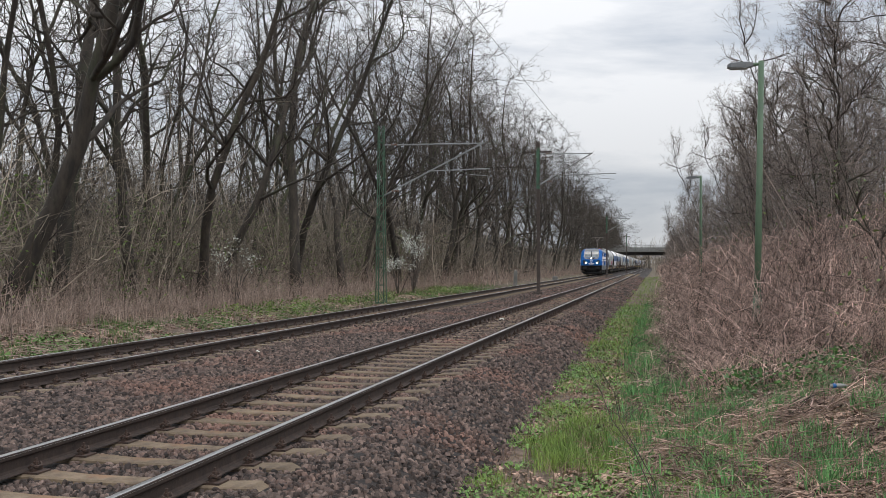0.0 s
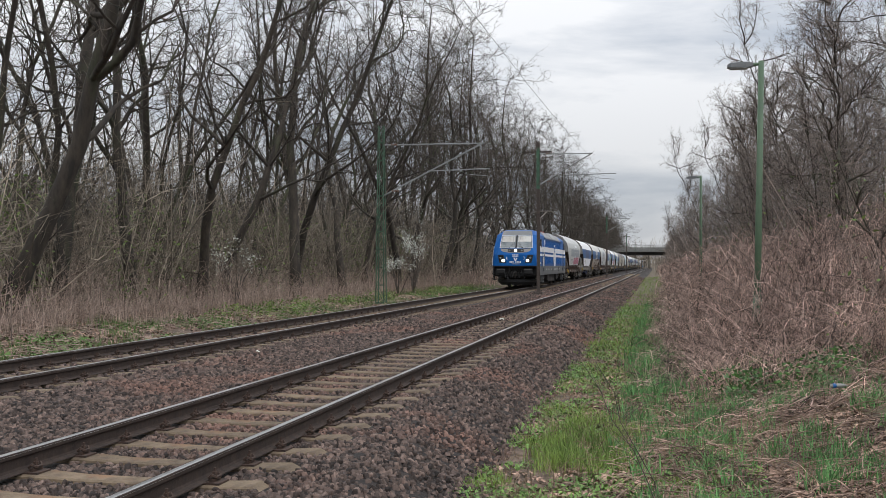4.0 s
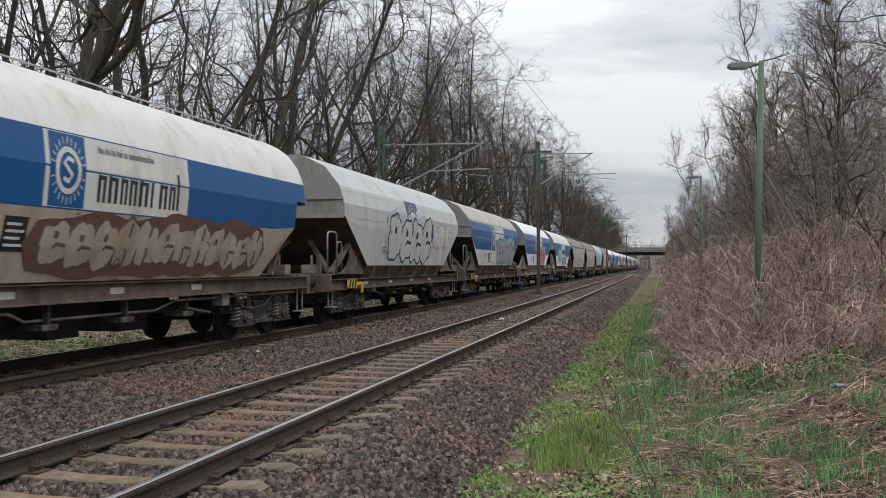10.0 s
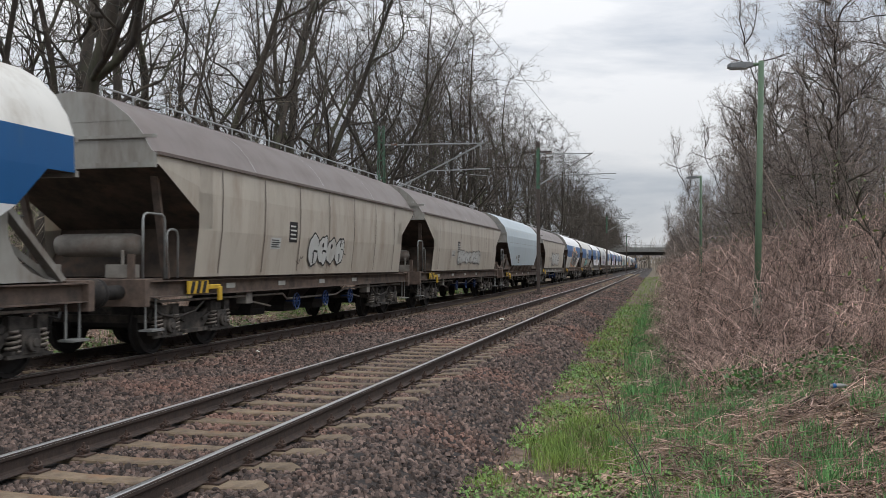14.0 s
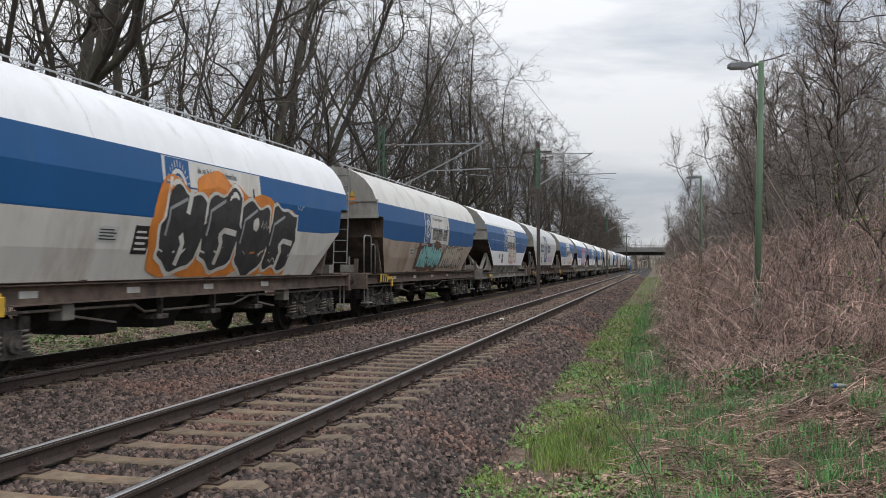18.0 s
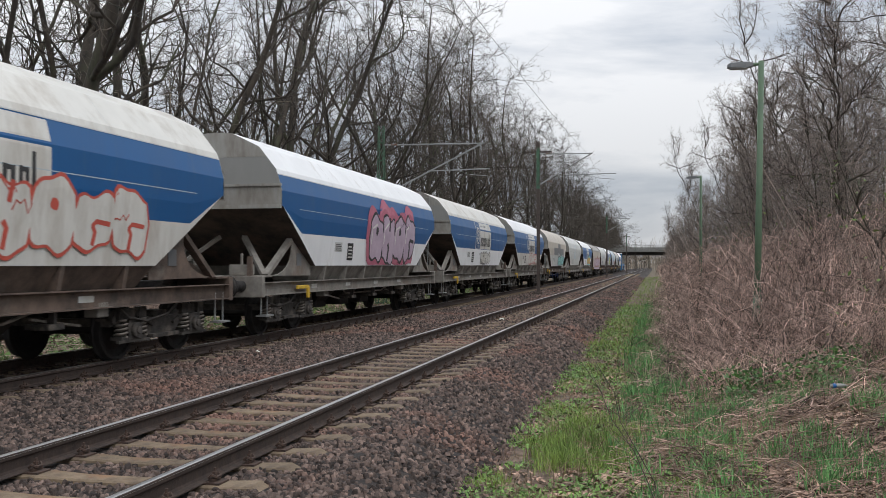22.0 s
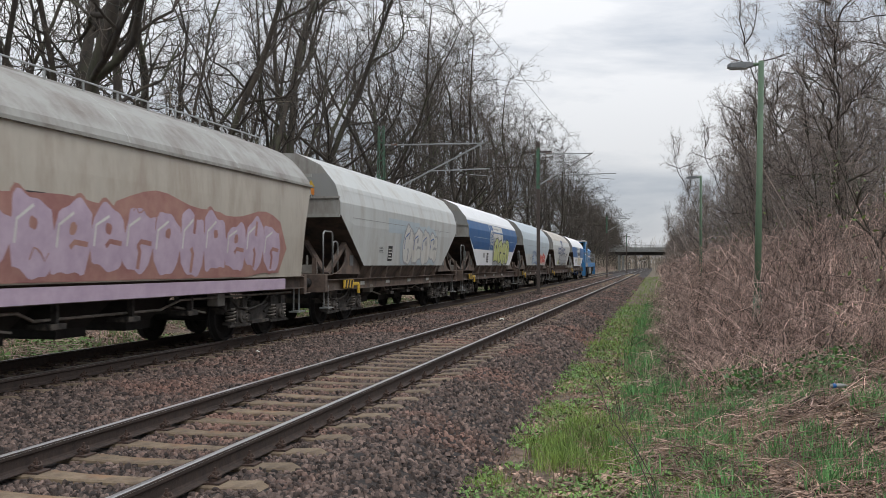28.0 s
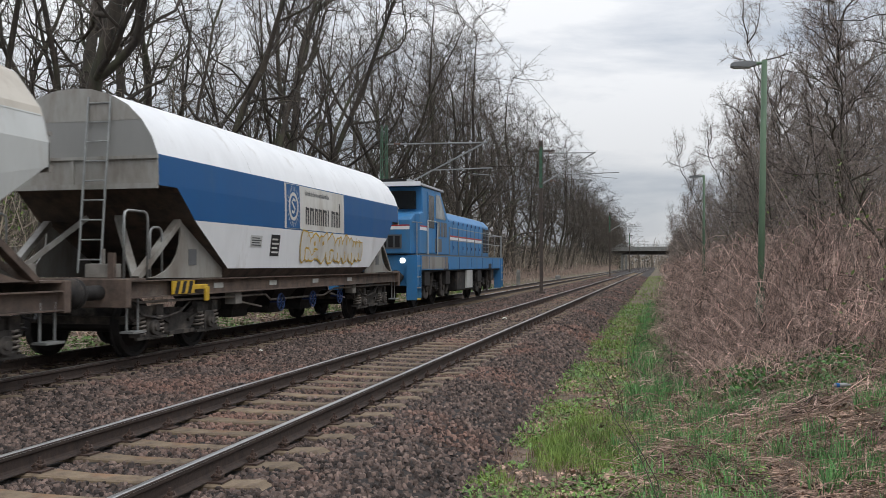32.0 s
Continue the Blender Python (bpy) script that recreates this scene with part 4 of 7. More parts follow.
# beyond the far track
thicket("undergrowth", 5200, (-18.6, -14.6), (14, 75), 1.6, 0.008, M["brush"], "dry brown undergrowth along the wood's edge", 1, 0.3, 1.3)
thicket("undergrowth", 1800, (-16.5, -13.6), (70, 330), 1.8, 0.025, M["brush"], "dry brown undergrowth far along the tracks", 8, 0.3, 1.3, 4)
scrub(2600, (-25.0, -16.6), (16, 75), 3.6, 0.012, M["shrub"], "tangled leafless shrubs under the trees", 2)
scrub(1500, (-25.0, -17.0), (17, 85), 7.0, 0.024, M["shrub"], "slender leafless saplings inside the wood's edge", 18)
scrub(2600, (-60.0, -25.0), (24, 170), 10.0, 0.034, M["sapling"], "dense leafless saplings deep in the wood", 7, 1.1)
scrub(2000, (-26.0, -14.6), (60, 400), 5.6, 0.032, M["shrub"], "leafless shrubs far along the tracks", 3, 1.3)
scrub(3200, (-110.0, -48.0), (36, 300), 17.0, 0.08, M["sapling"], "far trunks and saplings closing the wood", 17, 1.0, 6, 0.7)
# beside the path
scrub(1500, (3.0, 11.0), (14.5, 60), 4.0, 0.010, M["bush"], "leafless shrubs behind the brambles", 6, 1.3)
scrub(700, (2.2, 9.0), (55, 330), 5.5, 0.03, M["bush"], "leafless shrubs far along the path", 9, 1.3)
scrub(900, (7.0, 20.0), (14, 90), 6.5, 0.022, M["bush"], "leafless thicket closing the view behind the path", 29, 1.2)
thicket("undergrowth", 1500, (-60, 60), (345, 700), 13.0, 0.12, M["shrub"], "bare woods far beyond the bridge", 23, 0.15, 1.0, 3, 5)
bramble_mound(4600, (0.45, 5.6), (13.2, 27), 2.0, 1.5, 0.0062, "brown arching bramble canes heaped beside the path", 4)
bramble_mound(500, (0.1, 3.6), (10.8, 15), 0.5, 1.3, 0.0055, "low bramble canes trailing over the bank", 24, 0.8)
bramble_mound(800, (-0.15, 1.0), (13.5, 48), 0.9, 1.1, 0.007, "bramble canes spilling onto the path", 26, 1.3)
bramble_mound(2600, (0.5, 6.0), (25, 60), 2.1, 1.7, 0.0095, "brown brambles further along the path", 5, 1.3)
bramble_mound(1300, (0.6, 6.0), (55, 320), 2.3, 2.0, 0.026, "brown brambles far along the path", 25, 1.4)


def flat_leaves(name, x, y, size, mat, label, seed, lift=0.015, tilt=0.35, category="leaves"):
    """Leaves that lie on or just over the ground."""
    r = np.random.default_rng(seed)
    n = len(x)
    a = r.random(n) * math.tau
    u = np.stack([np.cos(a), np.sin(a), r.normal(0, tilt, n)], -1)
    v = np.stack([-np.sin(a), np.cos(a), r.normal(0, tilt, n)], -1)
    s = size * (0.5 + r.random((n, 1)))
    p = np.stack([x, y, ground_z(x, y) + lift * (0.4 + 1.6 * r.random(n))], -1)
    q = np.stack([p - u * s, p + v * s * 0.5 + [0, 0, 0.004], p + u * s, p - v * s * 0.5 + [0, 0, 0.004]], 1)
    ob = new(name, quick_mesh(name, q.reshape(-1, 3), np.arange(n * 4).reshape(n, 4), mat))
    return tagged(ob, label, category, kind="stuff")


r9 = np.random.default_rng(9)


def fallen_sticks(n, x0, x1, y0, y1, power, length, radius, mat, label, seed):
    """Dead stems lying about on the ground."""
    r = np.random.default_rng(seed)
    x, y = x0 + (x1 - x0) * r.random(n), y0 + (y1 - y0) * r.random(n) ** power
    a, L = r.random(n) * math.tau, length * (0.4 + r.random(n))
    t = np.linspace(-0.5, 0.5, 4)
    px, py = x[:, None] + np.cos(a)[:, None] * L[:, None] * t, y[:, None] + np.sin(a)[:, None] * L[:, None] * t
    pz = ground_z(px, py) + 0.02 + 0.10 * r.random(n)[:, None] + (r.normal(0, 0.18, n)[:, None] * L[:, None]) * t + 0.06 * L[:, None] * (1 - (2 * t) ** 2)
    V, F = strands(np.stack([px, py, pz], -1), radius * (0.6 + 0.8 * r.random(n))[:, None] * np.array([1, 1, 0.8, 0.5]), 3)
    ob = new("fallen_sticks", quick_mesh("fallen_sticks", V, F, mat))
    return tagged(ob, label, "dead stems", kind="stuff")


fallen_sticks(7000, -0.4, 5.5, 6, 20, 1.3, 0.34, 0.004, M["deadstem"], "dead bramble stems strewn over the bank", 44)
fallen_sticks(2500, -1.4, 4.0, 5.5, 14, 1.2, 0.22, 0.002, M["dryg"], "pale dead grass stems strewn over the bank", 45)
fallen_sticks(3000, -17.5, -12.2, 13, 50, 1.3, 0.6, 0.006, M["brush"], "dead stems lying at the foot of the wood", 46)


def spots(n, x0, x1, y0, y1, power, scale, seed, least, fine=0.5):
    """Random places in patches."""
    x, y = x0 + (x1 - x0) * r9.random(n), y0 + (y1 - y0) * r9.random(n) ** power
    keep = bumps(x, y, scale, seed) + fine * bumps(x, y, scale * 2.7, seed + 1) > least
    return x[keep], y[keep]


def tufts(n, x0, x1, y0, y1, power, each, spread):
    cx, cy = x0 + (x1 - x0) * r9.random(n), y0 + (y1 - y0) * r9.random(n) ** power
    k = np.repeat(np.arange(n), each)
    return cx[k] + r9.normal(0, spread, n * each), cy[k] + r9.normal(0, spread, n * each)


# beside the path
blades("grass", *spots(60000, -1.7, 0.8, 7.5, 34, 1.5, 1.5, 4.0, 0.2), 0.07, 0.009, M["grass"], "patches of fresh green grass beside the ballast", 10)
blades("grass", *tufts(165, -0.5, 3.8, 6.3, 14.0, 1.0, 46, 0.085), 0.20, 0.012, M["tuft"], "tall bright green tufts of grass on the bank", 14, 0.7)
blades("grass", *tufts(46, -1.1, -0.3, 8.2, 10.9, 1.0, 60, 0.09), 0.16, 0.009, M["grass"], "lime green patch of young grass", 47, 0.7)
blades("grass", *spots(16000, -1.75, 0.7, 19, 150, 1.6, 1.7, 3.0, 0.1), 0.12, 0.022, M["grass"], "green grass further along the path", 15)
flat_leaves("ground_cover", *spots(52000, -1.8, 0.9, 6.5, 44, 1.4, 1.5, 2.2, -0.45), 0.022, M["ivy"], "low green weeds covering the path", 16, 0.02, 0.6, "weeds")
flat_leaves("fallen_leaves", *spots(62000, -0.9, 5.5, 5.5, 20, 1.5, 2.3, 7.0, -0.6), 0.034, M["fallen"], "brown fallen leaves on the bank", 17)
blades("dry_grass", *spots(11000, -1.5, 4.5, 5.5, 30, 1.5, 1.2, 9.0, -0.2), 0.20, 0.006, M["dryg"], "pale dry grass stalks beside the path", 12, 1.6)
bx9, by9 = tufts(44, 0.9, 2.6, 12.3, 14.2, 1.0, 34, 0.20)
leaves("bramble_leaves", np.stack([bx9, by9, ground_z(bx9, by9) + 0.05 + 0.4 * r9.random(len(bx9))], -1), 0.032, M["brambleleaf"], "fresh green leaves at the foot of the brambles", 18, 0.5)
bx9, by9 = spots(5000, 2.2, 9.0, 12, 60, 1.3, 1.1, 3.3, 0.15)
leaves("bush_leaves", np.stack([bx9, by9, ground_z(bx9, by9) + 0.6 + 2.6 * r9.random(len(bx9))], -1), 0.035, M["leaf"], "scattered young leaves in the bushes", 19, 0.6)
blades("grass", *tufts(170, -0.5, 0.75, 13, 45, 1.3, 40, 0.11), 0.26, 0.014, M["tuft"], "blue-green tufts of grass at the foot of the brambles", 61, 0.7)
blades("dry_grass", *spots(9000, -1.7, 0.8, 8, 60, 1.4, 1.9, 5.5, 0.1), 0.13, 0.008, M["deadstem"], "brown dead stalks among the grass", 62, 1.2)
flat_leaves("fallen_leaves", *spots(22000, -1.75, 0.6, 6, 34, 1.5, 2.1, 3.0, 0.15), 0.028, M["fallen"], "brown leaf litter and bare soil along the path", 63)
# beyond the far track
blades("grass", *spots(14000, -15.6, -12.2, 13, 80, 1.5, 0.75, 5.0, 0.15), 0.22, 0.016, M["dullgrass"], "green grass along the foot of the wood", 11)
flat_leaves("ground_cover", *spots(16000, -14.6, -11.7, 12, 70, 1.5, 0.9, 6.0, 0.1), 0.045, M["dullgrass"], "low ivy and weeds at the foot of the wood", 20, 0.05, 0.7, "weeds")
flat_leaves("fallen_leaves", *spots(30000, -18.0, -11.6, 12, 60, 1.5, 1.6, 8.0, -0.4), 0.05, M["fallen"], "brown fallen leaves at the foot of the wood", 21, 0.03, 0.6)
blades("dry_grass", *spots(10000, -18.5, -14.6, 13, 75, 1.4, 0.8, 2.0, -0.2), 0.8, 0.010, M["brush"], "thin brown dead stalks at the foot of the wood", 13, 1.1)
bx9, by9 = tufts(85, -14.6, -12.7, 26, 66, 1.1, 55, 0.22)
leaves("weed_leaves", np.stack([bx9, by9, ground_z(bx9, by9) + 0.03 + 0.42 * r9.random(len(bx9)) ** 1.6], -1), 0.05, M["leaf"], "bright green weeds along the foot of the wood", 64, 0.5)
bx9, by9 = spots(22000, -24.0, -16.0, 17, 80, 1.3, 0.7, 4.4, 0.05)
leaves("bush_leaves", np.stack([bx9, by9, ground_z(bx9, by9) + 0.4 + 3.6 * r9.random(len(bx9)) ** 1.3], -1), 0.06, M["leaf"], "yellow-green young leaves in the undergrowth", 22, 0.6)


def flowering_shrub(x, y, z, w, h, n, seed):
    """A shrub in white blossom: several stems and clustered flowers."""
    R = random.Random(seed)
    t = thing("flowering_shrub", "shrub covered in small white blossoms at the wood's edge", "shrub", pose(x, y, float(ground_z(x, y))), "blossoming shrubs")
    pts = []
    for i in range(9):
        a = R.uniform(0, math.tau)
        tip = Vector((math.cos(a) * w * R.uniform(0.3, 1), math.sin(a) * w * R.uniform(0.3, 1), z + h * R.uniform(-0.4, 0.5)))
        mid = tip * 0.5 + Vector((R.uniform(-.2, .2), R.uniform(-.2, .2), 0.2))
        part("stem", Shape().tube([(0, 0, -0.1), mid, tip], [0.03, 0.02, 0.008], 5), M["twig"], t)
        for k in range(n // 9):
            f = R.uniform(0.85, 1.1)
            pts.append([tip[c] * f + R.gauss(0, 0.16 * w) for c in range(3)])
    P0 = np.array(pts)
    ob = leaves("blossom", P0, 0.045, M["blossom"], "small white blossoms", seed, 0.8)
    ob.parent = t
    del ob["category"]
    return t


flowering_shrub(-14.6, 54.0, 3.0, 0.9, 1.3, 820, 1)
flowering_shrub(-14.4, 50.0, 1.9, 0.8, 0.5, 420, 2)
flowering_shrub(-16.0, 32.5, 2.0, 1.2, 0.9, 300, 3)
flowering_shrub(-15.4, 57.5, 4.9, 1.0, 1.4, 120, 4)


def weed_sapling(x, y, h, seed, lean):
    """Bare dark shoots with short side twigs."""
    R = random.Random(seed)
    t = thing("sapling", "bare dark sapling shoots growing in the grass", "sapling", pose(x, y, float(ground_z(x, y))), "saplings by the path")
    for i in range(2):
        d = Vector((lean + R.uniform(-0.16, 0.16), R.uniform(-0.2, 0.2), 1)).normalized()
        L = h * R.uniform(0.55, 1.0)
        st = part("shoot", Shape().tube([(R.uniform(-.04, .04), R.uniform(-.04, .04), -0.05)] + [d * (L * q) + Vector((R.uniform(-.035, .035), R.uniform(-.03, .03), 0)) for q in (0.2, 0.4, 0.6, 0.8, 1.0)], [0.005, 0.0045, 0.004, 0.0033, 0.0026, 0.002], 5), M["twig"], t)
        for k in range(8):
            f = R.uniform(0.3, 0.95)
            p = d * (L * f)
            part("side_twig", Shape().tube([p, p + Vector((R.uniform(-.2, .2), R.uniform(-.1, .1), R.uniform(0.05, 0.2)))], [0.0026, 0.0013], 4), M["twig"], st)


weed_sapling(0.05, 7.2, 1.45, 1, -0.42)
weed_sapling(0.2, 14.5, 1.1, 5, -0.1)
weed_sapling(-14.2, 21.0, 3.4, 6, 0.12)
weed_sapling(-14.0, 26.5, 2.6, 7, 0.15)
weed_sapling(-13.8, 17.2, 2.2, 8, -0.05)


# ---- rolling stock ----
SPEED = 17.26                     # metres a second, towards the eye
WHEELS = []                       # (wheelset, place along its bogie, radius)
TRAIN = []                        # (thing, place of its middle along the track at 16 s)


def wheelset_mesh(r):
    s = Shape()
    for k in (-1, 1):
        s.turned([(0.09, k * 0.62), (r * 0.62, k * 0.66), (r * 0.66, k * 0.70), (r * 0.86, k * 0.69), (r * 0.90, k * 0.68), (r + 0.028, k * 0.685), (r + 0.025, k * 0.715),
                  (r, k * 0.725), (r - 0.004, k * 0.82), (r * 0.88, k * 0.82), (r * 0.84, k * 0.78), (r * 0.66, k * 0.75), (r * 0.25, k * 0.80), (0.10, k * 0.84), (0.0, k * 0.84)], (0, 0, 0), "x", 18)
    s.tube([(-0.95, 0, 0), (0.95, 0, 0)], 0.085, 10)
    return s.mesh("wheelset", M["wheel"], False)


me_wagon_wheels = wheelset_mesh(0.46)
me_engine_wheels = wheelset_mesh(0.60)


def bogie_frame_mesh():
    s = Shape()
    for k in (-1, 1):
        x0, x1 = (k * 0.94, k * 1.03) if k > 0 else (-1.03, -0.94)
        s.prism([(-1.36, 0.62), (-1.24, 0.76), (-0.72, 0.78), (-0.38, 0.62), (0.38, 0.62), (0.72, 0.78), (1.24, 0.76), (1.36, 0.62), (1.30, 0.56), (0.64, 0.56), (0.38, 0.34), (-0.38, 0.34), (-0.64, 0.56), (-1.30, 0.56)], x0, x1, "x")
        s.prism([(-0.40, 0.30), (0.40, 0.30), (0.40, 0.36), (-0.40, 0.36)], min(k * 0.98, k * 1.12), max(k * 0.98, k * 1.12), "x")
        for a in (-0.9, 0.9):
            s.box(min(k * 0.99, k * 1.09), max(k * 0.99, k * 1.09), a - 0.36, a - 0.16, 0.60, 0.80)
            s.box(min(k * 0.99, k * 1.09), max(k * 0.99, k * 1.09), a + 0.16, a + 0.36, 0.60, 0.80)
            s.bar((k * 1.10, a - 0.42, 0.30), (k * 1.10, a + 0.42, 0.30), 0.05, 0.04)
        s.bar((k * 1.05, -0.75, 0.68), (k * 1.05, -0.30, 0.50), 0.05)
        s.bar((k * 1.05, 0.75, 0.68), (k * 1.05, 0.30, 0.50), 0.05)
    s.box(-1.0, 1.0, -0.2, 0.2, 0.48, 0.72)
    for e in (-1, 1):
        s.box(-0.98, 0.98, e * 1.28 - 0.05, e * 1.28 + 0.05, 0.52, 0.64)
    return s.mesh("bogie_frame", M["bogie"])


def axle_box_mesh():
    s = Shape()
    s.box(-0.10, 0.13, -0.17, 0.17, -0.15, 0.17)
    s.disc((0.15, 0, 0), 0.12, 0.035, 14, "x")
    s.disc((0.19, 0, 0), 0.06, 0.02, 10, "x")
    s.box(-0.08, 0.12, -0.34, 0.34, -0.15, -0.09)
    return s.mesh("axle_box", M["bogie"], bevel=0.01)


def spring_mesh():
    return Shape().coil((0, 0, 0), 0.088, 0.02, 0.26, 4, 4).mesh("coil_spring", M["spring"], True)


me_bogie, me_box, me_spring = bogie_frame_mesh(), axle_box_mesh(), spring_mesh()
me_shoe = Shape().box(-0.04, 0.04, -0.05, 0.05, -0.16, 0.16).mesh("brake_block", M["steel"], bevel=0.01)


def add_bogie(t, y):
    b = part("bogie", me_bogie, None, t, "black sprung bogie", pose(0, y, 0))
    for a in (-0.9, 0.9):
        WHEELS.append((part("wheelset", me_wagon_wheels, None, b, at=pose(0, a, 0.46)), a, 0.46))
        for k in (-1, 1):
            part("axle_box", me_box, None, b, at=pose(k * 1.0, a, 0.46, 0, 0, 0 if k > 0 else 180))
            for e in (-0.26, 0.26):
                part("coil_spring", me_spring, None, b, at=pose(k * 1.05, a + e, 0.36))
            part("brake_block", me_shoe, None, b, at=pose(k * 0.76, a - (0.52 if a > 0 else -0.52), 0.46))


def buffer_mesh():
    return Shape().turned([(0.0, -0.02), (0.11, 0.0), (0.11, 0.25), (0.085, 0.26), (0.085, 0.44), (0.05, 0.45), (0.17, 0.53), (0.22, 0.57), (0.22, 0.60), (0.0, 0.625)], (0, 0, 0), "y", 14).mesh("buffer", M["steel"], True)


me_buffer = buffer_mesh()
me_hook = Shape().box(-0.06, 0.06, 0.0, 0.30, -0.08, 0.08).tube([(0, 0.3, 0), (0, 0.42, 0.06), (0, 0.48, -0.05), (0, 0.38, -0.2), (0, 0.30, -0.42)], 0.03, 6).mesh("coupling_hook", M["steel"])
me_hose = Shape().tube([(0, 0, 0), (0, 0.16, -0.05), (0, 0.24, -0.2), (0, 0.3, -0.36), (0.03, 0.42, -0.38)], 0.025, 6).mesh("air_hose", M["black"], True)


def drag_gear(t, half, z=1.02):
    """Buffers, hooks and hoses at both ends of a vehicle."""
    for e in (-1, 1):
        turn = 0 if e > 0 else 180
        for k in (-1, 1):
            part("buffer", me_buffer, None, t, at=pose(k * 0.875, e * (half - 0.625), z, 0, 0, turn))
        part("coupling_hook", me_hook, None, t, at=pose(0, e * (half - 0.62), z, 0, 0, turn))
        part("air_hose", me_hose, None, t, at=pose(0.3 * e, e * (half - 0.62), z - 0.1, 0, 0, turn))


ROUND = [(0.0, 4.08), (0.30, 4.06), (0.62, 3.97), (0.92, 3.81), (1.16, 3.58), (1.33, 3.32), (1.43, 3.06), (1.45, 2.62), (1.45, 2.14), (1.36, 1.36)]
FACET = [(0.0, 4.08), (0.35, 4.06), (0.40, 4.04), (0.95, 3.78), (0.97, 3.76), (1.32, 3.33), (1.36, 3.22), (1.45, 2.90), (1.45, 2.40), (1.36, 1.42)]
BARREL = [(0.0, 4.08), (0.30, 4.06), (0.58, 4.0), (0.84, 3.88), (1.07, 3.71), (1.28, 3.44), (1.42, 3.10), (1.47, 2.65), (1.42, 2.15), (1.30, 1.65), (1.14, 1.22)]
RIBBED = [(0.0, 4.05), (0.32, 4.02), (0.68, 3.87), (0.98, 3.65), (1.20, 3.40), (1.36, 3.14), (1.45, 3.08), (1.47, 2.60), (1.45, 2.00), (1.36, 1.24)]
BOXY = [(0.0, 4.02), (0.40, 3.98), (0.75, 3.84), (1.02, 3.66), (1.22, 3.46), (1.40, 3.24), (1.45, 3.10), (1.47, 2.6), (1.47, 2.0), (1.42, 1.20)]
ROUND, FACET, BARREL, RIBBED, BOXY = ([(x, 1.43 + (z - 1.43) * 1.02) for x, z in p] for p in (ROUND, FACET, BARREL, RIBBED, BOXY))
ROOF_END = 6                      # the profile point at which the roof gives way to the side


def side_x(prof, z):
    zs = [p[1] for p in prof[::-1]]
    xs = [p[0] for p in prof[::-1]]
    return float(np.interp(z, zs, xs))


def band_strip(prof, stations, hi, lo):
    """The shell of one side (+x) between two heights, along the body's stations (y, lower limit)."""
    hs = sorted({hi, lo, *[p[1] for p in prof if lo < p[1] < hi]}, reverse=True)
    s = Shape()
    rings = []
    for y, zb in stations:
        rings.append([(side_x(prof, max(z, zb)), y, max(z, zb)) for z in hs])
    return s.loft(rings, caps=False, closed=False)


def mirror(shape):
    o = Shape()
    o.v, o.f, o.k = [(-x, y, z) for x, y, z in shape.v], [f[::-1] for f in shape.f], list(shape.k)
    return o


SHARED = {}


def shared(key, make):
    if key not in SHARED:
        SHARED[key] = make()
    return SHARED[key]


def ladder_mesh(h):
    s = Shape()
    for k in (-0.19, 0.19):
        s.tube([(k, 0, 0), (k, 0, h)], 0.018, 5)
    n = int(h / 0.3)
    for i in range(n):
        s.tube([(-0.19, 0, 0.2 + 0.3 * i), (0.19, 0, 0.2 + 0.3 * i)], 0.013, 5)
    return s.mesh("ladder", M["galv"])


def grab_rail_mesh(w, h):
    return Shape().tube([(0, 0, 0), (0, 0, h - 0.1), (0, 0.03, h - 0.03), (0, 0.1, h), (0, w - 0.1, h), (0, w - 0.03, h - 0.03), (0, w, h - 0.1), (0, w, 0)], 0.02, 6).mesh("grab_rail", M["galv"], True)


def valve_wheel_mesh():
    s = Shape()
    n = 14
    s.tube([(0, 0.17 * math.cos(math.tau * i / n), 0.17 * math.sin(math.tau * i / n)) for i in range(n + 1)], 0.016, 5)
    for i in range(3):
        a = math.pi * i / 3
        s.bar((0, -0.17 * math.cos(a), -0.17 * math.sin(a)), (0, 0.17 * math.cos(a), 0.17 * math.sin(a)), 0.02)
    s.tube([(-0.25, 0, 0), (0.03, 0, 0)], 0.02, 6)
    return s.mesh("valve_wheel", M["navy"])


me_valve = valve_wheel_mesh()
me_rail_a, me_rail_b = grab_rail_mesh(0.62, 1.0), grab_rail_mesh(0.34, 0.78)
me_ladder = ladder_mesh(2.7)


def plate_strip(prof, pts, w, off):
    """A painted stroke of width w through (y, z) points, lying off metres outside the side."""
    s = Shape()
    fine = [pts[0]]
    for a, b in zip(pts, pts[1:]):
        m = max(1, int(math.dist(a, b) / 0.14))
        fine += [(a[0] + (b[0] - a[0]) * k / m, a[1] + (b[1] - a[1]) * k / m) for k in range(1, m + 1)]
    rows = []
    for i, p in enumerate(fine):
        a, b = fine[max(i - 1, 0)], fine[min(i + 1, len(fine) - 1)]
        dy, dz = b[0] - a[0], b[1] - a[1]
        L = math.hypot(dy, dz) or 1
        ny, nz = -dz / L * w / 2, dy / L * w / 2
        rows.append([(side_x(prof, p[1] + nz) + off, p[0] + ny, p[1] + nz), (side_x(prof, p[1] - nz) + off, p[0] - ny, p[1] - nz)])
    return s.loft(rows, caps=False, closed=False)


def panel_shape(prof, y0, y1, z0, z1, off, slot=0):
    s = Shape()
    ny, nz = max(1, int((y1 - y0) / 0.6)), max(1, int((z1 - z0) / 0.12))
    rows = [[(side_x(prof, z0 + (z1 - z0) * j / nz) + off, y0 + (y1 - y0) * i / ny, z0 + (z1 - z0) * j / nz) for j in range(nz + 1)] for i in range(ny + 1)]
    return s.loft(rows, slot, caps=False, closed=False)


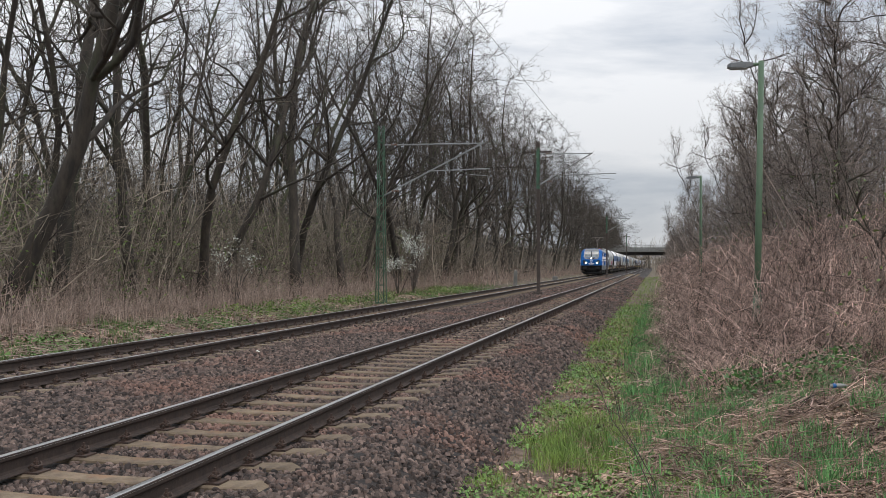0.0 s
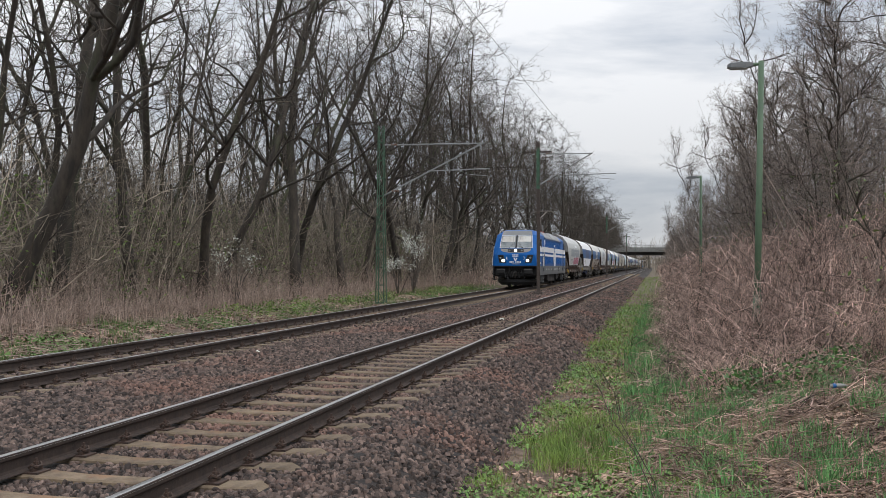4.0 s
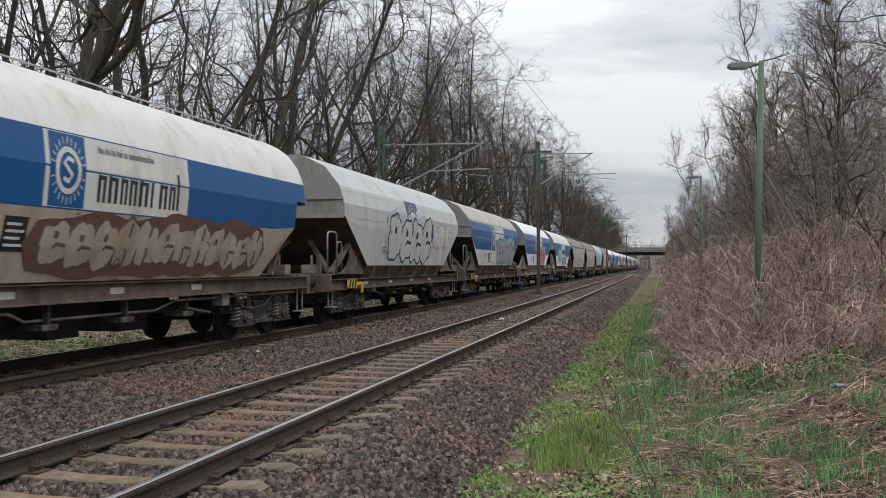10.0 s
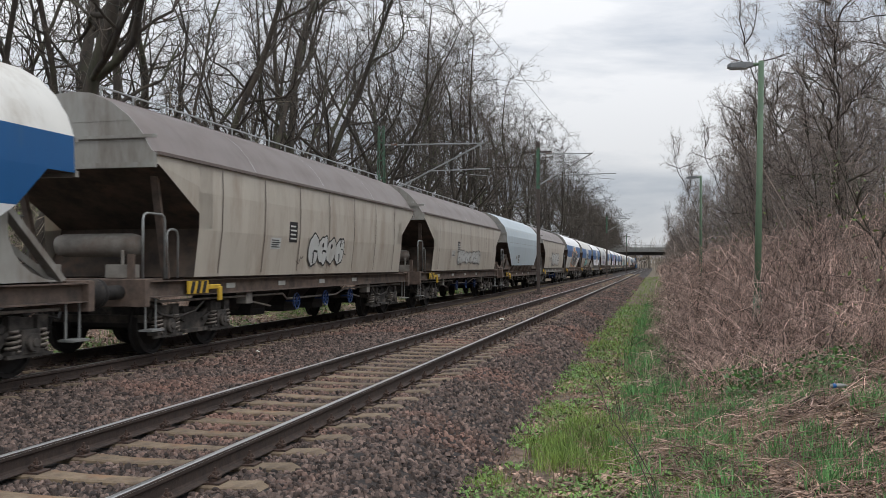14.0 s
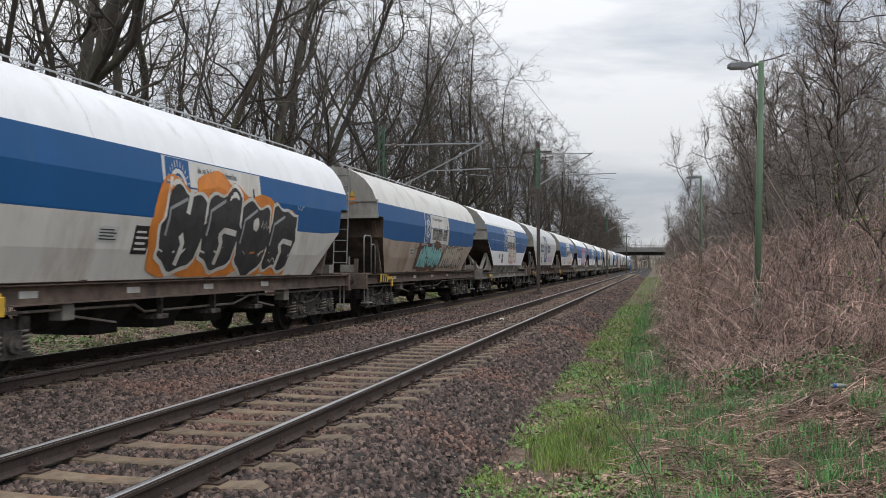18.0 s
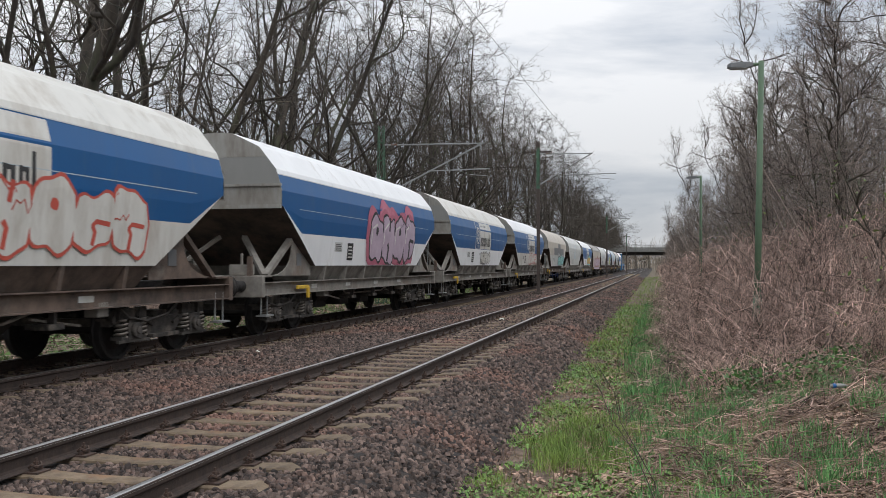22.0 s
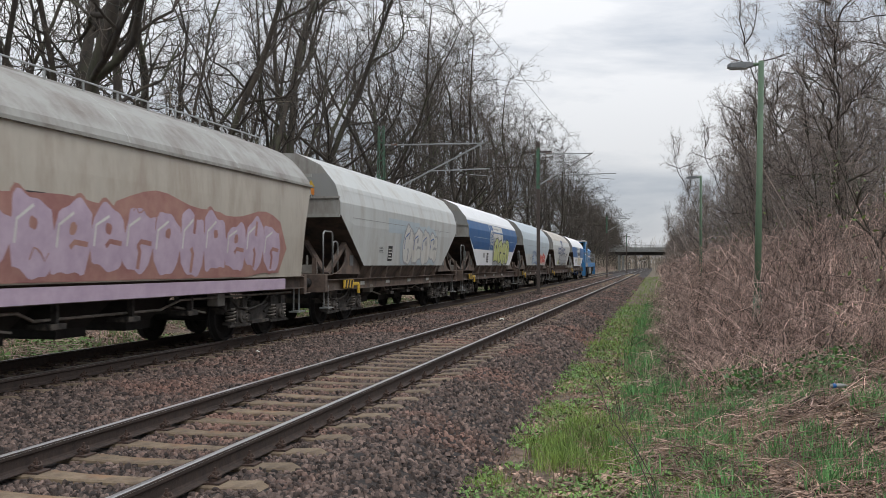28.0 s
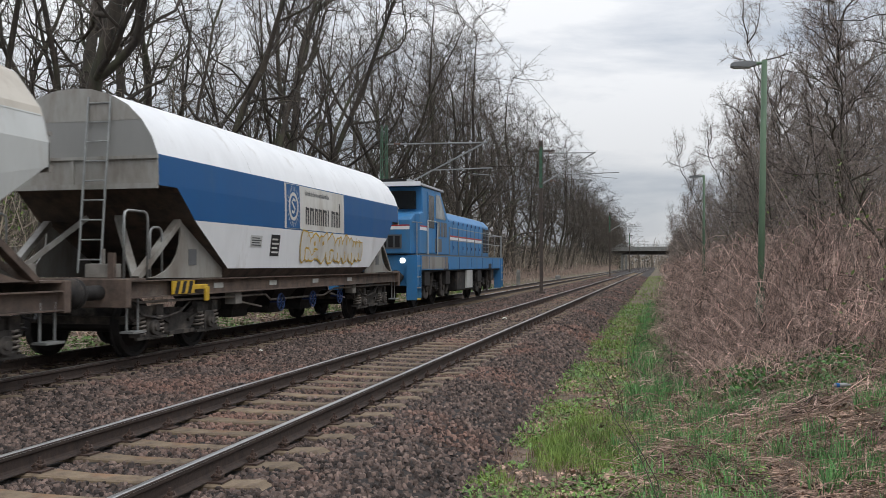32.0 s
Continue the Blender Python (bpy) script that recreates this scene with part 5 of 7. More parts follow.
def merge(shapes_slots):
    o = Shape()
    for s, k in shapes_slots:
        o.add(s.v, s.f, k)
    return o


def blob(prof, y0, y1, z0, z1, off, R, grow=0.0, slant=0.12, power=3.0):
    """A filled rounded patch with an uneven outline, lying off metres outside the side."""
    n, m = 12, 7
    rows = []
    ph = [R.uniform(0, math.tau) for _ in range(4)]
    h, w = (z1 - z0) / 2 + grow, (y1 - y0) / 2 + grow
    for i in range(n + 1):
        u = -1 + 2 * i / n
        lim = (1 - abs(u) ** power) ** (1 / power)
        up = h * lim * (1 + 0.16 * math.sin(2.6 * u + ph[0]) + 0.07 * math.sin(6.5 * u + ph[1]))
        dn = h * lim * (1 + 0.12 * math.sin(2.9 * u + ph[2]) + 0.06 * math.sin(7.1 * u + ph[3]))
        col = []
        for j in range(m + 1):
            z = (z0 + z1) / 2 - dn + (up + dn) * j / m
            z = min(max(z, prof[-1][1] + 0.02), prof[ROOF_END][1] - 0.01)
            col.append((side_x(prof, z) + off, (y0 + y1) / 2 + u * w + slant * (z - (z0 + z1) / 2), z))
        rows.append(col)
    return Shape().loft(rows, caps=False, closed=False)


def spray(prof, y0, y1, z0, z1, fill, line, seed, glow=None, cloud=None):
    """Sprayed bubbles: filled swollen shapes with outlines, gaps and scrawls, on a cloud of thinner paint."""
    R = random.Random(seed)
    mats = [M[fill], M[line], M[glow or "offwhite"], M[cloud or "s_silver"]]
    sh, groups = [], []
    H = z1 - z0
    if cloud:
        for i in range(4):
            a = y0 - 0.3 + (y1 - y0) * (0.22 * i)
            sh.append((blob(prof, a, a + (y1 - y0) * 0.40, z0 - 0.06, z1 + H * R.uniform(-0.1, 0.12), 0.004 + 0.0004 * i, R, 0.05, 0.0, 4.0), 3))
    n = max(3, int((y1 - y0) / (H * 0.78)))
    cw = (y1 - y0) / n
    for i in range(n):
        groups.append(sh)
        sh = []
        a, b = y0 + cw * (i - 0.06), y0 + cw * (i + 1.04)
        c, d = z0 + H * R.uniform(-0.03, 0.10), z1 - H * R.uniform(-0.03, 0.16)
        st, sl, pw = R.getrandbits(30), R.uniform(-0.1, 0.22), R.uniform(2.6, 4.5)
        lay = 0.0012 * (i % 2)
        sh.append((blob(prof, a, b, c, d, 0.007 + lay, random.Random(st), 0.008 + 0.03 * H, sl, pw), 1))
        sh.append((blob(prof, a, b, c, d, 0.0095 + lay, random.Random(st), -0.012 * H, sl, pw), 0))
        my, mz = (a + b) / 2, (c + d) / 2
        # a gap or two, and the lines that part the shape
        kind = R.randrange(4)
        w = 0.075 * H
        if kind in (0, 2):
            sh.append((blob(prof, my - cw * 0.10, my + cw * 0.10, mz + H * 0.08, mz + H * 0.24, 0.0125, R, 0, sl, 2.5), 1))
        if kind in (0, 1):
            sh.append((plate_strip(prof, [(my + cw * 0.42, mz - H * 0.05), (my + cw * 0.05, mz - H * 0.02), (my - cw * 0.06, mz - H * 0.10)], w, 0.0128), 1))
        if kind in (1, 3):
            sh.append((plate_strip(prof, [(my - cw * 0.02, c + H * 0.02), (my + cw * 0.03, mz - H * 0.18), (my - cw * 0.05, mz - H * 0.08)], w * 1.2, 0.0132), 1))
        if kind == 3:
            sh.append((plate_strip(prof, [(my + cw * 0.1, d - H * 0.02), (my + cw * 0.04, mz + H * 0.16)], w * 1.2, 0.0128), 1))
        if glow:
            sh.append((plate_strip(prof, [(a + cw * 0.14, mz - H * 0.1), (a + cw * 0.17, mz + H * 0.2), (my, d - H * 0.12)], w * 0.55, 0.014), 2))
    for _ in range(3):                                  # small scrawls beside it
        y, z = R.uniform(y0 - 0.7, y1 + 0.5), R.uniform(z0 + 0.05, z1)
        pts = [(y + 0.07 * j, z + R.uniform(-0.09, 0.09)) for j in range(6)]
        sh.append((plate_strip(prof, pts, 0.022, 0.0145), 1))
    groups.append(sh)
    for g in groups:
        for piece, _ in g:
            piece.v = [(x + 0.012, y, z) for x, y, z in piece.v]
    return [g for g in groups if g], mats


def emblem(prof, y0, z0, s):
    """A blue square with a pale ring and rays."""
    sh = [(panel_shape(prof, y0, y0 + s * 0.78, z0, z0 + s, 0.008), 0)]
    cy, cz = y0 + s * 0.39, z0 + s * 0.5
    ring = [(cy + 0.245 * s * math.cos(a), cz + 0.29 * s * math.sin(a)) for a in (math.tau * i / 18 for i in range(19))]
    sh.append((plate_strip(prof, ring, 0.078 * s, 0.013), 1))
    bend = [(cy + 0.11 * s, cz + 0.13 * s), (cy, cz + 0.17 * s), (cy - 0.1 * s, cz + 0.10 * s), (cy + 0.08 * s, cz - 0.06 * s), (cy, cz - 0.15 * s), (cy - 0.11 * s, cz - 0.11 * s)]
    sh.append((plate_strip(prof, bend, 0.065 * s, 0.014), 1))
    for i in range(11):
        a = math.pi * (0.08 + 0.084 * i)
        for g in (1, -1):
            sh.append((plate_strip(prof, [(cy + 0.31 * s * math.cos(a), cz + g * 0.36 * s * math.sin(a)), (cy + 0.37 * s * math.cos(a), cz + g * 0.47 * s * math.sin(a))], 0.018 * s, 0.013), 1))
    return merge(sh)


def word_bars(prof, y0, y1, z0, z1, off, seed, mat, parent):
    """Plain upright bars in place of lettering, one for each letter."""
    R = random.Random(seed)
    y = y0
    while y < y1 - 0.02:
        w = (z1 - z0) * R.uniform(0.30, 0.46)
        e = min(y + w, y1)
        top = z1 if R.random() < 0.35 else z0 + (z1 - z0) * 0.66
        bw = w * 0.36
        sh = [(panel_shape(prof, y, y + bw, z0, top, off), 0)]
        if R.random() < 0.7:
            sh += [(panel_shape(prof, e - bw, e, z0, z0 + (z1 - z0) * 0.62, off), 0), (panel_shape(prof, y, e, z0 + (z1 - z0) * 0.54, z0 + (z1 - z0) * 0.64, off + 0.001), 0)]
        part("lettering_bar", merge(sh), M[mat], parent)
        y = e + w * 0.30


def data_panel(t, prof, y, z, dark=True, w=0.42, h=0.42):
    p = part("data_panel", panel_shape(prof, y, y + w, z, z + h, 0.006), M["black" if dark else "palegrey"], t, "small black data panel" if dark else "small grey data panel")
    for k in range(4):
        part("data_line", panel_shape(prof, y + 0.05, y + w - 0.05 - 0.06 * (k % 2), z + h * (0.14 + 0.2 * k), z + h * (0.22 + 0.2 * k), 0.011), M["offwhite" if dark else "s_black"], p)


def build_wagon(style, roof, upper, lower, gear, length, label, logo="", tags=(), valves=False, patches=(), end="endgrey", ladder=False):
    """A bogie hopper wagon for grain."""
    prof = {"round": ROUND, "facet": FACET, "barrel": BARREL, "ribbed": RIBBED, "boxy": BOXY}[style]
    t = thing("hopper_wagon", label, "hopper wagon", None, "wagons of the freight train")
    half = length / 2
    he = half - {"ribbed": 0.70, "boxy": 0.75}.get(style, 1.25)     # end walls
    zb0 = prof[-1][1]
    ze = {"round": 2.62, "facet": 2.62, "barrel": 2.75, "ribbed": 2.95, "boxy": 2.95}[style]
    zm, dm, db = {"round": (2.14, 1.10, 2.42), "facet": (1.98, 1.12, 2.05), "barrel": (2.2, 0.5, 1.6), "ribbed": (2.05, 1.75, 1.30), "boxy": (2.2, 0.35, 0.45)}[style]
    inset = {"round": 0.55, "facet": 0.06, "ribbed": 0.05, "boxy": 0.05}.get(style, 0.45)
    st = [(he - 0.0, ze), (he - inset, ze), (he - dm, zm), (he - db, zb0)]
    st = [(-y, z) for y, z in st] + [(y, z) for y, z in reversed(st)]
    zr, zs = prof[ROOF_END][1], 2.14
    if style == "facet":
        zs = 2.10
    if style in ("ribbed", "boxy"):
        zs = zb0
    # the shell
    def roof_make():
        s = Shape()
        top = prof[:ROOF_END + 1]
        ring = [(-x, z) for x, z in top[::-1]] + [(x, z) for x, z in top[1:]]
        return s.loft([[(x, y, z) for x, z in ring] for y in (-he, -he + inset, he - inset, he)], caps=False, closed=False).mesh("roof", M[roof], style in ("round", "barrel", "ribbed"))
    part("roof", shared((style, roof, length, "roof"), roof_make), None, t)
    for k in (1, -1):
        if zs > zb0 + 0.05:
            for nm, hi, lo, mt in (("side_band", zr, zs, upper), ("lower_side", zs, zb0, lower)):
                def strip():
                    s = band_strip(prof, st, hi, lo)
                    return (s if k > 0 else mirror(s)).mesh(nm, M[mt])
                part(nm, shared((style, nm, k, mt, length), strip), None, t)
        else:
            def strip():
                s = band_strip(prof, st, zr, zb0)
                return (s if k > 0 else mirror(s)).mesh("side_wall", M[upper])
            part("side_wall", shared((style, "side", k, upper, length), strip), None, t)

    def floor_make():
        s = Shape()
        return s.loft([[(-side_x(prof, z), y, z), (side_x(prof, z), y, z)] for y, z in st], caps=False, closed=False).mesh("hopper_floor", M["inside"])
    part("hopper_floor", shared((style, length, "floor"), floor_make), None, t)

    def end_make(z_lo, z_hi, d):
        mid = [p for p in prof if z_lo < p[1] < z_hi]
        cut = ([(0.0, z_hi)] if z_hi >= prof[0][1] else [(side_x(prof, z_hi), z_hi)]) + mid + [(side_x(prof, z_lo), z_lo)]
        ring = [(-x, z) for x, z in cut[::-1]] + [(x, z) for x, z in cut if x > 1e-6]
        return Shape().prism(ring, -0.02, d, "y")
    w = side_x(prof, ze)
    if style in ("ribbed", "boxy"):
        end = "endgrey"
    dark_end = "midgrey" if style in ("round", "facet") else end
    for e in (1, -1):
        here = pose(0, e * he, 0, 0, 0, 0 if e > 0 else 180)
        wall = part("end_wall", shared((style, end, "end"), lambda: end_make(3.62, prof[0][1], 0.012).mesh("end_wall", M[end])), None, t, at=here)
        part("end_panel", shared((style, dark_end, "endp"), lambda: end_make(ze + 0.42, 3.62, 0.008).mesh("end_panel", M[dark_end])), None, wall)
        part("end_panel", shared((style, end, "endq"), lambda: end_make(ze, ze + 0.42, 0.012).mesh("end_panel", M[end])), None, wall)
        part("end_beam", shared((style, end, "endb"), lambda: Shape().box(-w, w, 0.0, 0.07, ze - 0.05, ze + 0.03).mesh("end_beam", M[end])), None, wall)
        part("end_beam", shared((style, end, "endc"), lambda: Shape().box(-w, w, 0.0, 0.05, ze + 0.40, ze + 0.45).mesh("end_beam", M[end])), None, wall)
        part("end_rib", shared((style, end, "endr"), lambda: Shape().box(-0.025, 0.025, 0.0, 0.045, ze, ze + 0.42).mesh("end_rib", M[end])), None, wall)
    if style in ("facet", "barrel") and gear == "rusty_frame" and logo != "groupe":
        sg = part("warning_sign", shared("sign", lambda: Shape().prism([(-0.15, 0.0), (0.15, 0.0), (0.0, 0.27)], 0.0, 0.008, "y").mesh("warning_sign", M["yellow"])), None, t, "yellow warning triangle", pose(0.72, -he - 0.03, 3.3) @ Matrix.Scale(0.62, 4))
        part("warning_square", shared("signb", lambda: Shape().box(-0.13, 0.13, 0.0, 0.008, -0.32, -0.05).mesh("warning_square", M["orange"])), None, sg)
    # roof walkway
    def walk_make():
        s = Shape()
        for k in (-0.36, 0.36):
            s.tube([(k, -he + 0.2, 4.20), (k, he - 0.2, 4.20)], 0.016, 5)
        n = int(he * 2 / 0.9)
        for i in range(n + 1):
            y = -he + 0.2 + (2 * he - 0.4) * i / n
            for k in (-0.36, 0.36):
                s.bar((k, y, 4.04), (k, y, 4.20), 0.025)
        return s.mesh("roof_walkway", M["galv"])
    if style in ("barrel", "ribbed", "boxy"):
        part("roof_walkway", shared(("walk", length), walk_make), None, t)
    # hatch along the ridge
    part("roof_hatch", shared(("hatch", length, roof), lambda: Shape().prism([(-0.27, 4.05), (-0.24, 4.11), (0.24, 4.11), (0.27, 4.05)], -he + 0.7, he - 0.7, "y").mesh("roof_hatch", M[roof])), None, t)
    # underframe: it lies lower under the faceted bodies
    low = 0.10 if style == "facet" else 0.0
    for k in (1, -1):
        sb = part("sole_bar", shared(("sole", gear, length, k), lambda: Shape().box(min(1.22 * k, 1.20 * k), max(1.22 * k, 1.20 * k), -half + 0.62, half - 0.62, 0.93, 1.19).mesh("sole_bar", M[gear])), None, t, at=pose(0, 0, -low))
        for z in (0.93, 1.175):
            part("flange", shared(("flange", gear, length, k, z), lambda: Shape().box(min(1.22 * k, 1.31 * k), max(1.22 * k, 1.31 * k), -half + 0.62, half - 0.62, z, z + 0.018).mesh("flange", M[gear])), None, sb)
    part("centre_sill", shared(("sill", length), lambda: Shape().box(-0.28, 0.28, -half + 0.62, half - 0.62, 0.86, 1.16).mesh("centre_sill", M["steel"])), None, t)
    for e in (1, -1):
        part("headstock", shared(("head", gear), lambda: Shape().box(-1.32, 1.32, -0.07, 0.07, 0.80, 1.22).mesh("headstock", M[gear], bevel=0.01)), None, t, at=pose(0, e * (half - 0.69), 0))
        part("end_platform", shared(("plat", gear), lambda: Shape().box(-1.28, 1.28, -0.55, 0.0, 1.195, 1.225).mesh("end_platform", M[gear])), None, t, at=pose(0, e * (half - 0.63), 0, 0, 0, 0 if e > 0 else 180))
        # braces and webs that carry the overhanging end
        mt = end if style == "round" else gear
        if style in ("round", "facet"):
            for k in (1, -1):
                def web():
                    arc = [(he - 0.98 + 0.98 * u * u - 0.36 * u * (1 - u), zm - (zm - 1.22) * (1 - (1 - u) ** 1.7)) for u in (i / 7 for i in range(8))]
                    ring = arc + [(he - db, 1.20), (he - db, zb0)]
                    return Shape().prism([(e * y, z) for y, z in ring], min(k * 1.22, k * 1.25), max(k * 1.22, k * 1.25), "x").mesh("end_web", M[mt])
                wb = part("end_web", shared(("web", style, length, mt, e, k), web), None, t)
                part("access_panel", shared(("access", style, length, e, k), lambda: Shape().box(min(k * 1.25, k * 1.262), max(k * 1.25, k * 1.262), min(e * (he - 1.25), e * (he - 1.5)), max(e * (he - 1.25), e * (he - 1.5)), 1.42, 1.68).mesh("access_panel", M["enginegrey"])), None, wb)
                part("end_brace", Shape().bar((k * 1.15, e * (he + 0.12), 1.22), (k * 1.20, e * (he - 1.0), zm - 0.02), 0.13, 0.09), M[mt], t)
                part("end_brace", Shape().bar((k * 1.10, e * (he + 0.05), 1.22), (k * 0.28, e * (he - 0.75), zm + 0.05), 0.11, 0.08), M[mt], t)
        else:
            for k in (1, -1):
                part("end_brace", Shape().bar((k * 1.15, e * (he - db + 0.5), 1.22), (k * 1.2, e * (he - 0.35), ze - 0.1), 0.11, 0.08), M[gear], t)
        if style in ("ribbed", "boxy"):
            part("brake_tank", shared("tank", lambda: Shape().turned([(0.0, -0.75), (0.16, -0.72), (0.19, -0.6), (0.19, 0.6), (0.16, 0.72), (0.0, 0.75)], (0, 0, 0), "x", 14).mesh("brake_tank", M["grey_frame"], True)), None, t, at=pose(0, e * (he - 0.7), 1.75))
    # gussets below the side
    n_rib = {"round": 0, "facet": 6, "barrel": 3, "ribbed": 0, "boxy": 0}[style]
    ext = he - db
    for i in range(n_rib):
        y = -ext + 2 * ext * (i + 0.5) / n_rib
        for k in (1, -1):
            part("gusset", shared(("gusset", gear, k, style), lambda: Shape().prism([(1.33 * k, zb0 + 0.02), (1.36 * k, zb0 + 0.02), (1.29 * k, 1.19 - low), (1.12 * k, 1.19 - low)], -0.045, 0.045, "y").mesh("gusset", M[gear])), None, t, at=pose(0, y, 0))
    part("hopper_skirt", shared(("skirt", style, length, gear), lambda: Shape().loft([[(-1.33, -ext, zb0), (1.33, -ext, zb0), (1.33, ext, zb0), (-1.33, ext, zb0)], [(-1.05, -ext + 0.2, 1.10 - low), (1.05, -ext + 0.2, 1.10 - low), (1.05, ext - 0.2, 1.10 - low), (-1.05, ext - 0.2, 1.10 - low)]]).mesh("hopper_skirt", M[gear])), None, t)
    # discharge chutes
    chute = shared("chute", lambda: Shape().loft([[(-0.9, -0.75, 1.1), (0.9, -0.75, 1.1), (0.9, 0.75, 1.1), (-0.9, 0.75, 1.1)], [(-0.5, -0.35, 0.52), (0.5, -0.35, 0.52), (0.5, 0.35, 0.52), (-0.5, 0.35, 0.52)], [(-0.5, -0.35, 0.38), (0.5, -0.35, 0.38), (0.5, 0.35, 0.38), (-0.5, 0.35, 0.38)]]).mesh("discharge_chute", M["steel"]))
    for i in range(3):
        y = (i - 1) * 1.75
        part("discharge_chute", chute, None, t, at=pose(0, y, 0))
        if valves:
            part("valve_wheel", me_valve, None, t, "dark blue valve wheel", pose(1.18, y + 0.5, 0.66))
        else:
            part("chute_lever", shared("lever", lambda: Shape().box(-0.35, 0.02, -0.16, 0.16, -0.05, 0.03).box(-0.1, 0.0, -0.03, 0.03, -0.05, 0.3).mesh("chute_lever", M["bogie"], bevel=0.008)), None, t, at=pose(1.2, y + 0.5, 0.64))
    part("brake_cylinder", shared("cyl", lambda: Shape().turned([(0.0, -0.35), (0.17, -0.33), (0.17, 0.33), (0.0, 0.35)], (0, 0, 0), "y", 12).mesh("brake_cylinder", M["steel"], True)), None, t, at=pose(0.45, -3.1, 0.68))
    for e in (1, -1):
        add_bogie(t, e * (half - 2.55))
    drag_gear(t, half)
    # fittings at the leading end: rails, ladder, steps, brake lever
    yl = -half + 0.68
    if gear == "rusty_frame" or valves:
        part("grab_rail", me_rail_a, None, t, at=pose(1.24, yl, 1.22))
        part("grab_rail", me_rail_b, None, t, at=pose(1.20, yl + 0.75, 1.22))
        part("grab_rail", me_rail_a, None, t, at=pose(-1.24, yl, 1.22))
    if ladder:
        part("ladder", me_ladder, None, t, at=pose(0.45, -he - 0.25, 1.3, -5, 0, 0))
    for e in (1, -1):
        part("step", shared("step", lambda: Shape().box(-0.1, 0.12, -0.18, 0.18, 0.42, 0.45).box(-0.02, 0.0, -0.16, -0.13, 0.42, 0.95).box(-0.02, 0.0, 0.13, 0.16, 0.42, 0.95).mesh("step", M["galv"])), None, t, at=pose(1.22, e * (half - 0.95), 0))
    part("brake_lever", shared("lev", lambda: Shape().box(-0.02, 0.04, -0.3, 0.3, 1.02, 1.10).box(0.0, 0.05, 0.22, 0.34, 0.82, 1.06).mesh("brake_lever", M["yellow"], bevel=0.01)), None, t, "yellow brake lever", pose(1.30, -half + 2.7, -low))
    part("lamp_bracket", shared("lb", lambda: Shape().box(-0.05, 0.05, -0.03, 0.03, 1.2, 1.6).mesh("lamp_bracket", M[gear])), None, t, at=pose(1.0, -half + 0.75, 0))
    if gear == "rusty_frame" or valves:
        hz = part("hazard_board", shared("hazard", lambda: Shape().box(0, 0.03, -0.34, 0.34, 0.96, 1.17).mesh("hazard_board", M["yellow"])), None, t, "yellow and black striped board", pose(1.315, -half + 2.2, -low))
        for i in range(3):
            part("black_stripe", shared("hazstr", lambda: Shape().prism([(-0.09, 0.965), (0.01, 0.965), (0.09, 1.165), (-0.01, 1.165)], 0.03, 0.036, "x").mesh("black_stripe", M["black"])), None, hz, at=pose(0, -0.2 + 0.2 * i, 0))
    for i in range(4):
        part("sole_marking", shared("solemark", lambda: Shape().box(1.222, 1.228, -0.17, 0.17, 1.02, 1.11).mesh("sole_marking", M["palegrey"])), None, t, at=pose(0, -half + 3.6 + 2.3 * i, -low))
    if style in ("ribbed", "boxy"):
        for i in range(7 if style == "ribbed" else 0):
            y = -he + 2.1 + (2 * he - 4.2) * i / 6
            part("side_seam", plate_strip(prof, [(y, zr - 0.05), (y, zb0 + 0.06)], 0.03, 0.012), M["brownroof"], t)
        for k in (1, -1):
            part("roof_lip", shared(("lip", style, length, k), lambda: Shape().box(min(k * 1.40, k * 1.50), max(k * 1.40, k * 1.50), -he, he, zr - 0.02, zr + 0.03).mesh("roof_lip", M[roof])), None, t)
    if style == "facet":
        zq = 2.60
        part("side_seam", plate_strip(prof, [(-he + 0.95, zq), (he - 0.95, zq)], 0.014, 0.005), M["paleblue" if upper == "blue" else "midgrey"], t)
        part("roof_seam", plate_strip(prof, [(-he + 0.05, zr + 0.01), (he - 0.05, zr + 0.01)], 0.018, 0.006), M["palegrey"], t)
    for y in (-he * 0.5, 0.0, he * 0.5):
        part("roof_seam", shared(("roofseam", style), lambda: Shape().loft([[(x, yy, z + 0.006) for x, z in [(-a, b) for a, b in prof[ROOF_END::-1]] + prof[1:ROOF_END + 1]] for yy in (-0.006, 0.006)], caps=False, closed=False).mesh("roof_seam", M["palegrey"])), None, t, at=pose(0, y, 0))
    # brake pipes, hoses and small boxes below the frame
    part("brake_pipe", shared(("pipe", length), lambda: Shape().tube([(1.16, -half + 0.7, 0.98), (1.18, -half + 1.2, 0.86), (1.18, -2.0, 0.84), (1.10, -1.6, 0.72), (1.10, 1.4, 0.72), (1.18, 1.9, 0.86), (1.18, half - 1.2, 0.86)], 0.022, 6).mesh("brake_pipe", M["spring"], True)), None, t)
    for e in (1, -1):
        part("brake_hose", shared("loop", lambda: Shape().tube([(1.12, -1.5, 0.92), (1.16, -1.2, 0.66), (1.16, -0.7, 0.58), (1.16, -0.1, 0.66), (1.14, 0.3, 0.84)], 0.02, 6).mesh("brake_hose", M["bogie"], True)), None, t, at=pose(0, e * (half - 2.5), 0))
        part("junction_box", shared("jbox", lambda: Shape().box(1.0, 1.22, -0.13, 0.13, 0.70, 0.92).mesh("junction_box", M["grey_frame"], bevel=0.012)), None, t, at=pose(0, e * (half - 4.4), 0))
        part("brake_rod", shared("rod", lambda: Shape().bar((1.05, -0.5, 0.74), (1.05, 0.5, 0.60), 0.05, 0.03).mesh("brake_rod", M["spring"])), None, t, at=pose(0, e * (half - 5.2), 0))
